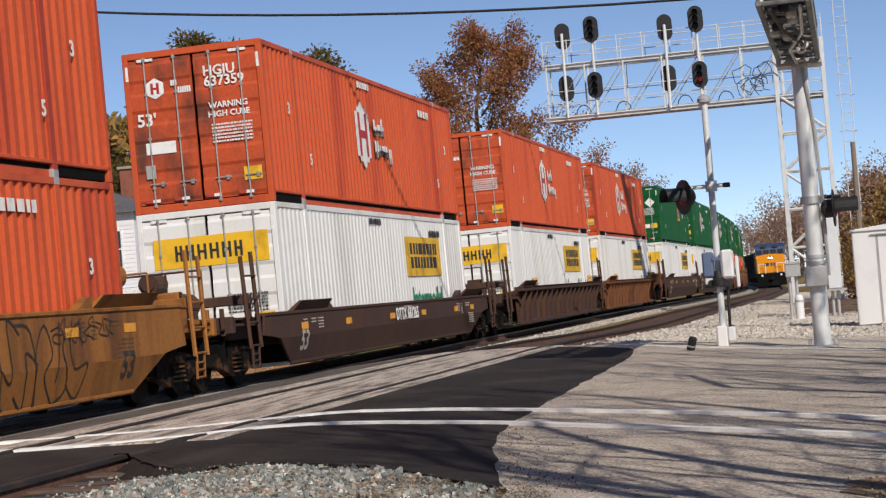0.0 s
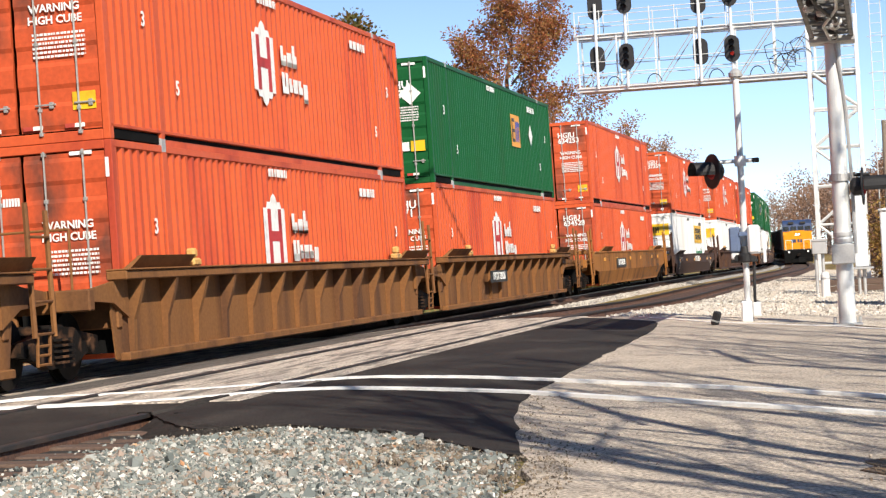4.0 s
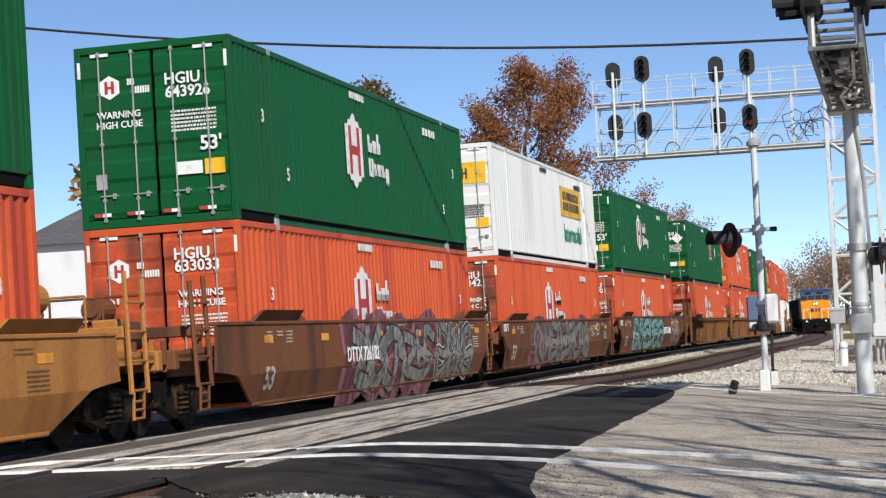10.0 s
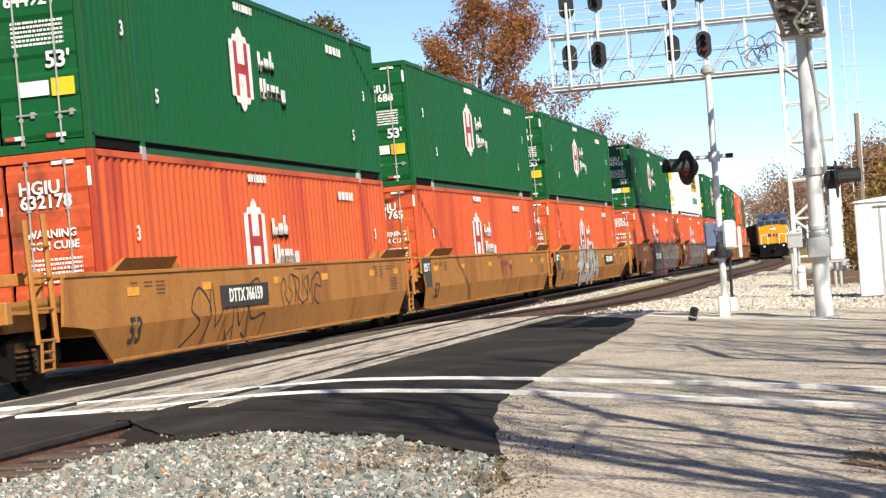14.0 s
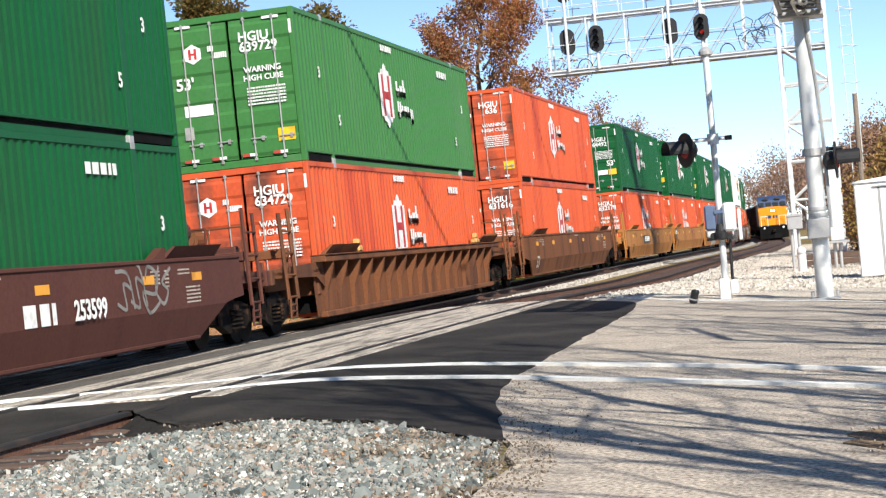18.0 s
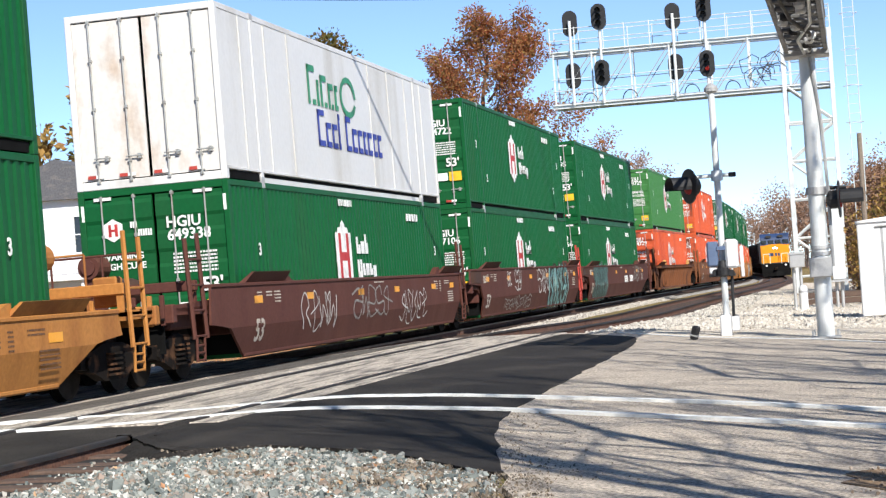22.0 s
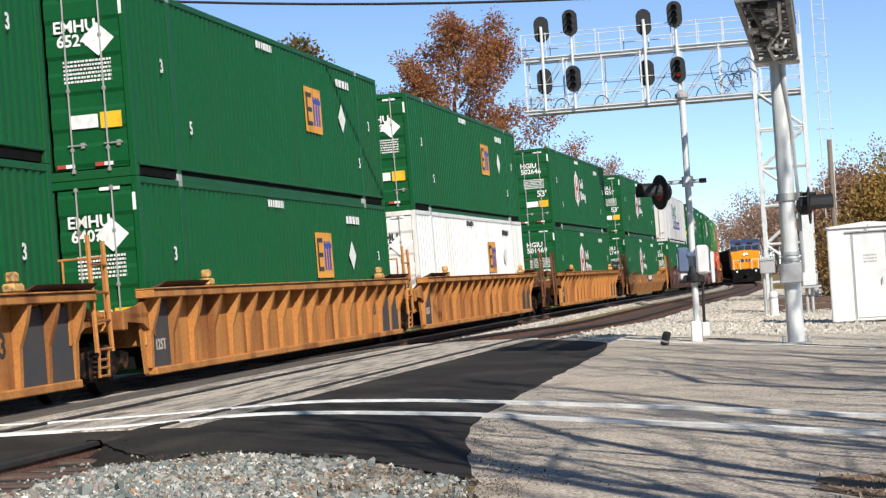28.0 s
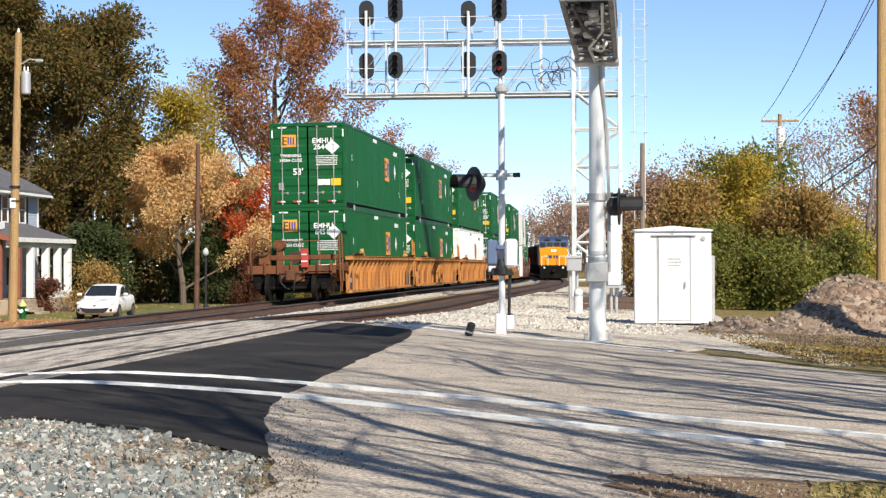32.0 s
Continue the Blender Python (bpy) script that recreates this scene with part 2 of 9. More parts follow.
LINE = mat("white_road_paint", (0.78, 0.78, 0.76), 0.8, var=0.2, scale=5, fine=50, bump=0.3, col2=(0.6, 0.6, 0.58))
GRAVEL_PALE = speckle("pale_crushed_stone", [(0.66, 0.58, 0.47), (0.52, 0.44, 0.35), (0.74, 0.67, 0.57), (0.40, 0.34, 0.27)], 22, patch=0.5, patch_col=(0.70, 0.61, 0.49))
BALLAST_BED = speckle("ballast_bed", [(0.36, 0.34, 0.31), (0.24, 0.24, 0.24), (0.46, 0.43, 0.39), (0.18, 0.17, 0.16)], 18, patch=0.3, patch_col=(0.30, 0.26, 0.22))
BALLAST_FRONT = speckle("grey_green_ballast_bed", [(0.10, 0.105, 0.10), (0.06, 0.065, 0.065), (0.15, 0.15, 0.14), (0.05, 0.045, 0.04)], 26, patch=0.4, patch_col=(0.09, 0.07, 0.055))
SOIL = speckle("trodden_soil", [(0.21, 0.135, 0.08), (0.16, 0.10, 0.06), (0.26, 0.18, 0.11)], 30, patch=0.6, patch_col=(0.24, 0.165, 0.105))
MEADOW = speckle("autumn_grass", [(0.17, 0.15, 0.05), (0.24, 0.17, 0.07), (0.30, 0.20, 0.09), (0.12, 0.12, 0.035)], 38, patch=0.6, patch_col=(0.30, 0.19, 0.09))
LAWN = speckle("autumn_lawn", [(0.115, 0.15, 0.04), (0.16, 0.185, 0.05), (0.21, 0.18, 0.07), (0.09, 0.125, 0.03)], 30, patch=0.45, patch_col=(0.26, 0.17, 0.07))
LEAF_LITTER = speckle("fallen_leaves", [(0.42, 0.20, 0.09), (0.34, 0.15, 0.07), (0.24, 0.16, 0.07), (0.48, 0.26, 0.13)], 10, patch=0.35, patch_col=(0.12, 0.13, 0.04))
STONES_FRONT = island("crushed_stone", [(0.068, 0.079, 0.077), (0.186, 0.207, 0.194), (0.099, 0.116, 0.114), (0.285, 0.305, 0.282), (0.211, 0.232, 0.216), (0.136, 0.152, 0.144), (0.446, 0.433, 0.396), (0.205, 0.171, 0.132), (0.322, 0.244, 0.198), (0.310, 0.323, 0.300), (0.719, 0.695, 0.636)])
STONES_DIRTY = island("dirty_stone", [(0.192, 0.150, 0.108), (0.120, 0.096, 0.072), (0.288, 0.228, 0.168), (0.084, 0.072, 0.060), (0.384, 0.324, 0.252)])
STONES_PALE = island("pale_ballast_stone", [(0.34, 0.31, 0.27), (0.50, 0.46, 0.40), (0.62, 0.58, 0.52), (0.26, 0.23, 0.20)])
STONES_BROWN = island("brown_clods", [(0.20, 0.15, 0.11), (0.13, 0.10, 0.075), (0.30, 0.23, 0.17), (0.38, 0.32, 0.26)])
# Blue-grey is the mast shadow's tint put on a white housing.
HOUSING_SHADED = mat("white_housing_in_shadow", (0.10, 0.14, 0.23), 0.5, var=0.2, scale=4, bump=0.05, col2=(0.08, 0.12, 0.22))
SIDING_BLUE = mat("pale_blue_grey_siding", (0.40, 0.46, 0.55), 0.7, var=0.1, scale=0.8, bump=0.05, col2=(0.34, 0.40, 0.48))
STEEL_WHITE = mat("aluminium_paint", (0.66, 0.68, 0.68), 0.4, metal=0.15, var=0.12, scale=2, bump=0.04, col2=(0.55, 0.57, 0.57))
STEEL_GREY = mat("grey_galvanised_steel", (0.42, 0.42, 0.42), 0.5, metal=0.3, var=0.2, scale=2, bump=0.05, col2=(0.33, 0.33, 0.33))
STEEL_ARM = mat("weathered_dark_galvanising", (0.20, 0.20, 0.20), 0.6, metal=0.3, var=0.3, scale=3, bump=0.08, col2=(0.10, 0.10, 0.10))
BLACK = mat("matt_black_paint", (0.014, 0.014, 0.016), 0.6, var=0.2, scale=4, bump=0.05)
CABINET = mat("white_cabinet_paint", (0.68, 0.68, 0.68), 0.5, var=0.08, scale=1.5, bump=0.02, col2=(0.60, 0.60, 0.60))
WOOD_POLE = mat("weathered_pole_wood", (0.36, 0.23, 0.10), 0.9, var=0.4, scale=4, fine=40, bump=0.4, col2=(0.26, 0.16, 0.08), stretch=(5, 5, 0.3))
WOOD_GREY = mat("grey_pole_wood", (0.20, 0.16, 0.125), 0.9, var=0.4, scale=4, fine=40, bump=0.4, col2=(0.13, 0.10, 0.08), stretch=(5, 5, 0.3))
WIRE = mat("black_wire", (0.02, 0.02, 0.02), 0.6, bump=0)
BARK = mat("bark", (0.13, 0.095, 0.07), 0.95, var=0.5, scale=5, fine=20, bump=0.8, col2=(0.08, 0.06, 0.045), stretch=(4, 4, 0.6))
SIDING = mat("white_siding", (0.76, 0.76, 0.77), 0.6, var=0.1, scale=0.8, bump=0.05, col2=(0.66, 0.66, 0.68))
SHINGLE = mat("grey_shingles", (0.105, 0.105, 0.115), 0.9, var=0.5, scale=2, fine=12, bump=0.5, col2=(0.15, 0.14, 0.14), stretch=(1, 1, 3))
BRICK_RED = mat("red_brown_porch_paint", (0.26, 0.085, 0.05), 0.7, var=0.3, scale=3, bump=0.2, col2=(0.17, 0.06, 0.04))
WALL_STONE = mat("porch_foundation_stone", (0.36, 0.29, 0.21), 0.9, var=0.4, scale=3, bump=0.5)
GLASS = mat("dark_window_glass", (0.02, 0.025, 0.03), 0.08, var=0.05, bump=0, spec=0.8)
CAR_WHITE = mat("white_car_paint", (0.80, 0.80, 0.81), 0.25, var=0.03, bump=0)
CAR_BLUE = mat("dark_blue_car_paint", (0.006, 0.012, 0.040), 0.25, var=0.05, bump=0)
RUBBER = mat("tyre_rubber", (0.02, 0.02, 0.02), 0.85, var=0.2, bump=0.1)
CHROME = mat("chrome_trim", (0.6, 0.6, 0.6), 0.2, metal=0.9, var=0.05, bump=0)
LAMP_GLASS = mat("lamp_glass", (0.7, 0.72, 0.72), 0.15, var=0.05, bump=0)
LOCO_YELLOW = mat("locomotive_yellow", (0.74, 0.27, 0.015), 0.45, var=0.15, scale=1.5, bump=0.03, col2=(0.66, 0.29, 0.02), spec=0.2)
LOCO_BLUE = mat("locomotive_blue", (0.018, 0.042, 0.115), 0.45, var=0.15, scale=1.5, bump=0.03)
HEADLIGHT = glow("headlight", (1.0, 0.96, 0.85), 5.0)
PILE_EARTH = speckle("dug_earth", [(0.22, 0.145, 0.10), (0.29, 0.20, 0.14), (0.15, 0.10, 0.07), (0.36, 0.28, 0.21)], 9, patch=0.5, patch_col=(0.23, 0.17, 0.13), bump=0.9)


# ---------------------------------------------------------------- building blocks
class Geo:
    """Collects boxes, tubes, plates and sheets into one mesh."""

    def __init__(self):
        self.v, self.f = [], []

    def raw(self, verts, faces):
        k = len(self.v)
        self.v += [tuple(p) for p in verts]
        self.f += [tuple(i + k for i in q) for q in faces]
        return self

    def box(self, lo, hi, c=0.0, m=None):
        """A box from corner lo to corner hi, its edges cut by c."""
        (a, b, d), (e, f, g) = lo, hi
        if c <= 0:
            vs = [(x, y, z) for x in (a, e) for y in (b, f) for z in (d, g)]
            fs = [(0, 1, 3, 2), (4, 6, 7, 5), (0, 4, 5, 1), (2, 3, 7, 6), (0, 2, 6, 4), (1, 5, 7, 3)]
        else:
            c = min(c, (e - a) * 0.45, (f - b) * 0.45, (g - d) * 0.45)
            vs, fs, idx = [], [], {}
            for i, x in enumerate((a, e)):
                for j, y in enumerate((b, f)):
                    for k, z in enumerate((d, g)):
                        for ax in range(3):
                            p = [x + (c if i == 0 else -c), y + (c if j == 0 else -c), z + (c if k == 0 else -c)]
                            p[ax] = (x, y, z)[ax]
                            idx[i, j, k, ax] = len(vs)
                            vs.append(tuple(p))
            for ax in range(3):
                o = [q for q in range(3) if q != ax]
                for s in (0, 1):
                    ring = []
                    for u, w in ((0, 0), (1, 0), (1, 1), (0, 1)):
                        key = [0, 0, 0]
                        key[ax], key[o[0]], key[o[1]] = s, u, w
                        ring.append(idx[(*key, ax)])
                    fs.append(tuple(ring))
                for u in (0, 1):
                    for w in (0, 1):
                        key0, key1 = [0, 0, 0], [0, 0, 0]
                        key0[o[0]] = key1[o[0]] = u
                        key0[o[1]] = key1[o[1]] = w
                        key1[ax] = 1
                        fs.append((idx[(*key0, o[0])], idx[(*key1, o[0])], idx[(*key1, o[1])], idx[(*key0, o[1])]))
            for i in (0, 1):
                for j in (0, 1):
                    for k in (0, 1):
                        fs.append((idx[i, j, k, 0], idx[i, j, k, 1], idx[i, j, k, 2]))
        if m is not None:
            vs = [m @ Vector(p) for p in vs]
        return self.raw(vs, fs)

    def tube(self, p, q, r, r2=None, n=8, caps=True):
        p, q = Vector(p), Vector(q)
        r2 = r if r2 is None else r2
        d = (q - p)
        if d.length < 1e-6:
            return self
        u = d.normalized().orthogonal().normalized()
        w = d.normalized().cross(u)
        vs = []
        for c, rad in ((p, r), (q, r2)):
            for i in range(n):
                a = 2 * math.pi * i / n
                vs.append(c + (u * math.cos(a) + w * math.sin(a)) * rad)
        fs = [(i, (i + 1) % n, n + (i + 1) % n, n + i) for i in range(n)]
        if caps:
            fs += [tuple(range(n - 1, -1, -1)), tuple(range(n, 2 * n))]
        return self.raw(vs, fs)

    def path(self, pts, r, n=6):
        for a, b in zip(pts, pts[1:]):
            self.tube(a, b, r, n=n)
        return self

    def prism(self, outline, axis, lo, hi):
        """A flat outline pushed along an axis (0, 1 or 2) from lo to hi."""
        n = len(outline)
        vs = []
        for s in (lo, hi):
            for a, b in outline:
                p = [a, b]
                p.insert(axis, s)
                vs.append(tuple(p))
        fs = [(i, (i + 1) % n, n + (i + 1) % n, n + i) for i in range(n)]
        fs += [tuple(range(n - 1, -1, -1)), tuple(range(n, 2 * n))]
        return self.raw(vs, fs)

    def lathe(self, profile, n=16, base=(0, 0, 0)):
        """Rings of (radius, height) about a vertical axis at base."""
        vs, fs = [], []
        for r, z in profile:
            vs += [(base[0] + r * math.cos(2 * math.pi * i / n), base[1] + r * math.sin(2 * math.pi * i / n), base[2] + z) for i in range(n)]
        for k in range(len(profile) - 1):
            fs += [(k * n + i, k * n + (i + 1) % n, (k + 1) * n + (i + 1) % n, (k + 1) * n + i) for i in range(n)]
        fs += [tuple(range(n - 1, -1, -1)), tuple(range((len(profile) - 1) * n, len(profile) * n))]
        return self.raw(vs, fs)

    def grid(self, xs, ys, fn):
        k = len(ys)
        vs = [(x, y, fn(x, y)) for x in xs for y in ys]
        fs = [(i * k + j, (i + 1) * k + j, (i + 1) * k + j + 1, i * k + j + 1) for i in range(len(xs) - 1) for j in range(k - 1)]
        return self.raw(vs, fs)

    def mesh(self, name, material, smooth=False):
        me = bpy.data.meshes.new(name)
        me.from_pydata(self.v, [], self.f)
        bm = bmesh.new()
        bm.from_mesh(me)
        bmesh.ops.recalc_face_normals(bm, faces=bm.faces)
        bm.to_mesh(me)
        bm.free()
        me.materials.append(material)
        if smooth:
            me.polygons.foreach_set("use_smooth", [True] * len(me.polygons))
        return me


def part(name, geo, material, parent=None, label="", smooth=False, at=None, kind=""):
    me = geo if isinstance(geo, bpy.types.Mesh) else geo.mesh(name, material, smooth)
    ob = new(name, me)
    if parent is not None:
        ob.parent = parent
    if at is not None:
        ob.matrix_basis = at
    return tagged(ob, label, kind=kind)


def thing(name, m, label, category, group="", kind=""):
    ob = new(name)
    ob.empty_display_size = 0.2
    ob.matrix_basis = m
    return tagged(ob, label, category, group, kind)


def words(text, size, thick=0.003):
    """Lettering as a mesh: centred, standing in the x-z plane, facing -y."""
    cu = bpy.data.curves.new("lettering", "FONT")
    cu.body, cu.size, cu.extrude, cu.resolution_u, cu.offset = text, size, thick, 2, size * 0.022
    cu.align_x, cu.align_y = "CENTER", "CENTER"
    ob = bpy.data.objects.new("lettering", cu)
    me = bpy.data.meshes.new_from_object(ob)
    bpy.data.objects.remove(ob)
    bpy.data.curves.remove(cu)
    g = Geo()
    g.v = [(v.co.x, -v.co.z, v.co.y) for v in me.vertices]
    g.f = [tuple(p.vertices) for p in me.polygons]
    bpy.data.meshes.remove(me)
    return g


def shifted(g, m):
    h = Geo()
    h.v = [tuple(m @ Vector(p)) for p in g.v]
    h.f = list(g.f)
    return h


def ease(a):
    a = max(0.0, min(1.0, a))
    return a * a * (3 - 2 * a)


# ---------------------------------------------------------------- the plan: ground heights and the two tracks
GX = [-20, -13.2, -11, -10.2, -8.1, -5, 0, 8]
GZ = [-0.24, -0.185, -0.212, -0.198, -0.010, -0.040, -0.28, -0.5]


def ground_z(x, y):
    z = float(np.interp(x, GX, GZ))
    z -= 0.25 * ease((y - 34) / 25) * ease((x + 9) / 3)
    if x < -12.2:
        # the far side falls away, more steeply past the crossing
        k = ease((y - 36) / 5)
        z -= 0.92 * ease((-13.2 - x) / 7) * (1 - k) + 1.05 * (1 - math.exp((x + 12.2) / 3.6)) * k
    return z - 0.45 * ease((y - 60) / 150)


CANT = pose(0, 0, 0, 0, -0.85, 0)
FAR_Y = np.array([-400, -200, -60, -20, 13, 33, 53, 73, 93, 113, 140, 175, 210, 250, 300, 360, 430, 520, 640, 800, 1000.0])
FAR_X = np.array([-8.0, -9.0, -10.6, -11.0, -11.08, -11.11, -11.06, -10.92, -10.72, -10.58, -10.65, -11.3, -12.7, -15.2, -19.7, -27, -39, -60, -98, -165, -270])


def curve_x(y):
    m = np.gradient(FAR_X, FAR_Y)
    i = np.clip(np.searchsorted(FAR_Y, y) - 1, 0, len(FAR_Y) - 2)
    h = FAR_Y[i + 1] - FAR_Y[i]
    t = (y - FAR_Y[i]) / h
    return ((2 * t**3 - 3 * t**2 + 1) * FAR_X[i] + (t**3 - 2 * t**2 + t) * h * m[i]
            + (-2 * t**3 + 3 * t**2) * FAR_X[i + 1] + (t**3 - t**2) * h * m[i + 1])


LINE_Y = np.linspace(-400, 1000, 2801)
LINE_X = curve_x(LINE_Y)
LINE_S = np.concatenate([[0], np.cumsum(np.hypot(np.diff(LINE_X), np.diff(LINE_Y)))])
LINE_S -= np.interp(33.36, LINE_Y, LINE_S)


def on_far(s):
    """A place on the far track's middle line, s metres along, before the track's cant."""
    y = float(np.interp(s, LINE_S, LINE_Y))
    return Vector((float(np.interp(s, LINE_S, LINE_X)), y, -0.45 * ease((y - 75) / 150)))


def far_line(y, off=0.0):
    x = float(np.interp(y, LINE_Y, LINE_X)) + off
    return Vector((x, y, -0.165 - 0.015 * off - 0.45 * ease((y - 75) / 150)))


def near_line(y, off=0.0):
    x = float(np.interp(y, LINE_Y, LINE_X)) + 4.42 + 0.25 * ease((y - 10) / 40) - 0.6 * ease((y - 110) / 100) + off
    return Vector((x, y, ground_z(-6.5, y) + 0.034 - 0.012 * off))


# ---------------------------------------------------------------- ground
def spaced(stops):
    out = []
    for a, b, step in stops:
        out += list(np.arange(a, b, step))
    return [float(v) for v in out + [stops[-1][1]]]


def ground():
    g = Geo()
    xs = spaced([(-2000, -400, 200), (-400, -80, 40), (-80, -26, 6), (-26, -12, 0.9), (-12, 10, 0.7), (10, 40, 3), (40, 400, 40), (400, 2000, 200)])
    ys = spaced([(-600, -60, 60), (-60, 4, 4), (4, 60, 0.9), (60, 130, 3), (130, 400, 15), (400, 3000, 200)])

    def z(x, y):
        d = abs(x - float(np.interp(y, LINE_Y, LINE_X)) - 2.2)
        low = 0.0 if d > 5.2 or 15.0 < y < 35.5 else -0.30 if y > 20 else -0.16
        return ground_z(x, y) - 0.03 + low * ease((5.2 - d) / 1.2) + (0.04 * noise.noise((x * 0.4, y * 0.4, 0)) if d > 7 else 0)
    g.grid(xs, ys, z)
    tagged(part("ground", g, MEADOW, smooth=True), "autumn grass ground with fallen leaves", "ground", kind="structure")


def drape(name, left, right, material, lift, label, n=24, m=10, kind="structure", category="road", parent=None, rough=0.0):
    """A sheet between two lines on the ground, laid on its slope with a small thickness."""
    def along(line, u):
        d = [0]
        for a, b in zip(line, line[1:]):
            d.append(d[-1] + math.dist(a, b))
        w = u * d[-1]
        return float(np.interp(w, d, [p[0] for p in line])), float(np.interp(w, d, [p[1] for p in line]))
    g = Geo()
    vs = []
    for i in range(n + 1):
        a, b = along(left, i / n), along(right, i / n)
        for j in range(m + 1):
            w = j / m
            x, y = a[0] + (b[0] - a[0]) * w, a[1] + (b[1] - a[1]) * w
            if rough and (j in (0, m) or i in (0, n)):
                x += rough * noise.noise((x * 1.3, y * 1.3, 3.1)) + rough * 0.5 * noise.noise((x * 5, y * 5, 9))
                y += rough * noise.noise((x * 1.3, y * 1.3, 7.7)) + rough * 0.5 * noise.noise((x * 5, y * 5, 2))
            vs.append((x, y, ground_z(x, y) + lift))
    k = m + 1
    g.raw(vs, [(i * k + j, (i + 1) * k + j, (i + 1) * k + j + 1, i * k + j + 1) for i in range(n) for j in range(m)])
    edge = [i * k for i in range(n + 1)] + [n * k + j for j in range(1, k)] + [i * k + m for i in range(n - 1, -1, -1)] + [j for j in range(m - 1, 0, -1)]
    base = len(g.v)
    g.v += [(g.v[i][0], g.v[i][1], g.v[i][2] - 0.2) for i in edge]
    g.f += [(edge[i], edge[(i + 1) % len(edge)], base + (i + 1) % len(edge), base + i) for i in range(len(edge))]
    return tagged(part(name, g, material, parent), label, category, kind=kind)


def road():
    # worn road that comes in from the right and crosses both tracks
    drape("road", [(-14.5, 36.0), (-10, 35.9), (-4.5, 35.4), (-2.9, 33.0), (-0.6, 31.5), (0.7, 29.6), (2.3, 25.9), (5.5, 20.0), (14, 8)],
          [(-14.5, 15.7), (-10, 15.7), (-5.8, 15.6), (-5.0, 14.9), (-3.9, 14.2), (-3.0, 13.2), (-2.3, 12.2), (-2.02, 10.6), (-1.95, 9.0), (-1.85, 5.0), (0.0, -2), (4, -6), (10, -10)], ASPHALT_OLD, 0.008,
          "worn pale grey asphalt road with cracks and patches", n=70, m=34, rough=0.12)
    drape("road_beyond", [(-70, 41), (-40, 39), (-14.4, 36)], [(-70, 12), (-40, 12), (-14.4, 10)], ASPHALT_OLD, 0.008,
          "worn grey road on the far side of the tracks", n=30, m=8)
    drape("asphalt_strip", [(-10.30, 10.5), (-10.30, 35.2)], [(-8.0, 10.5), (-8.0, 35.2)], ASPHALT_MID, 0.009,
          "greyed asphalt strip beside the far track", n=50, m=10)
    drape("asphalt_patch", [(-8.25, 10.5), (-8.0, 15.0), (-7.6, 22.0), (-7.6, 35.0)], [(-5.985, 10.5), (-5.985, 15.0), (-5.985, 22.0), (-5.985, 35.0)], ASPHALT_NEW, 0.013,
          "fresh black asphalt between and beside the tracks", n=60, m=14)
    drape("asphalt_patch", [(-5.84, 35.1), (-5.4, 35.0), (-3.8, 33.0), (-3.50, 30), (-3.38, 26), (-3.28, 21.6), (-3.2, 19), (-3.09, 16.5), (-2.91, 15.0), (-2.56, 13.2), (-2.30, 12.0)],
          [(-5.84, 14.75), (-5.5, 14.15), (-5.2, 13.6), (-4.95, 13.3), (-4.45, 13.75), (-3.87, 13.55), (-3.51, 13.4), (-3.09, 12.85), (-2.73, 12.42), (-2.51, 12.1), (-2.34, 11.95)], ASPHALT_NEW, 0.016,
          "fresh black asphalt patch rolled out over the old road", n=70, m=44, rough=0.05)
    for name, w, pts in (("lane_line", 0.13, [(-8.4, 17.0), (-7.09, 17.38), (-6.57, 17.6), (-5.95, 18.2), (-5.35, 18.75), (-4.12, 18.82), (-2.93, 18.45), (-1.23, 17.66), (0.28, 16.69), (1.6, 15.7), (4.0, 13.6)]),
                         ("lane_line", 0.15, [(-8.0, 15.8), (-6.58, 16.13), (-6.09, 16.5), (-5.45, 17.2), (-4.28, 17.25), (-3.23, 17.0), (-1.59, 16.12), (0.25, 15.05), (1.1, 14.45)])):
        drape(name, [(x, y + w * 0.58) for x, y in pts], [(x, y - w * 0.58) for x, y in pts], LINE, 0.036, "white painted line across the road and tracks", n=40, m=2, category="road marking", rough=0.03)
    drape("edge_line", [(-4.4, 35.2), (-2.9, 32.85), (-0.8, 31.35), (0.6, 29.4)], [(-4.4, 35.05), (-2.95, 32.7), (-0.85, 31.2), (0.5, 29.3)], LINE, 0.02, "white edge line of the road", n=20, m=2, category="road marking", rough=0.02)
    # pale stone lot behind the road
    drape("stone_lot", [(-4.4, 130), (-3.9, 80), (-3.5, 60), (-3.6, 45), (-3.7, 36)], [(1.5, 130), (2.0, 80), (2.5, 60), (2.9, 45), (0.2, 32.2)], GRAVEL_PALE, 0.004, "pale crushed stone lot beside the tracks", n=40, m=10, category="gravel", rough=0.2)
    drape("stone_verge", [(-3.8, 36.2), (-2.5, 34.2), (-0.4, 33), (1.2, 31)], [(-4.3, 35.1), (-2.8, 32.95), (-0.5, 31.6), (0.75, 29.8)], GRAVEL_PALE, 0.012, "pale stone verge along the road", n=20, m=6, category="gravel", rough=0.15)
    drape("stone_apron", [(0.2, 32.4), (1.2, 31), (2.4, 28)], [(3.0, 45), (3.4, 36), (3.0, 27)], GRAVEL_PALE, 0.006, "pale trodden stone in front of the cabinet", n=20, m=8, category="gravel", rough=0.25)
    drape("soil_patch", [(-0.2, 11.9), (0.05, 12.3), (0.9, 12.15), (1.35, 11.7), (4.5, 8.5)], [(-0.2, 11.5), (0.1, 11.0), (0.55, 10.3), (1.0, 9.4), (3.5, 5)], SOIL, 0.014, "bare brown soil at the edge of the road", n=20, m=8, category="soil", rough=0.25)
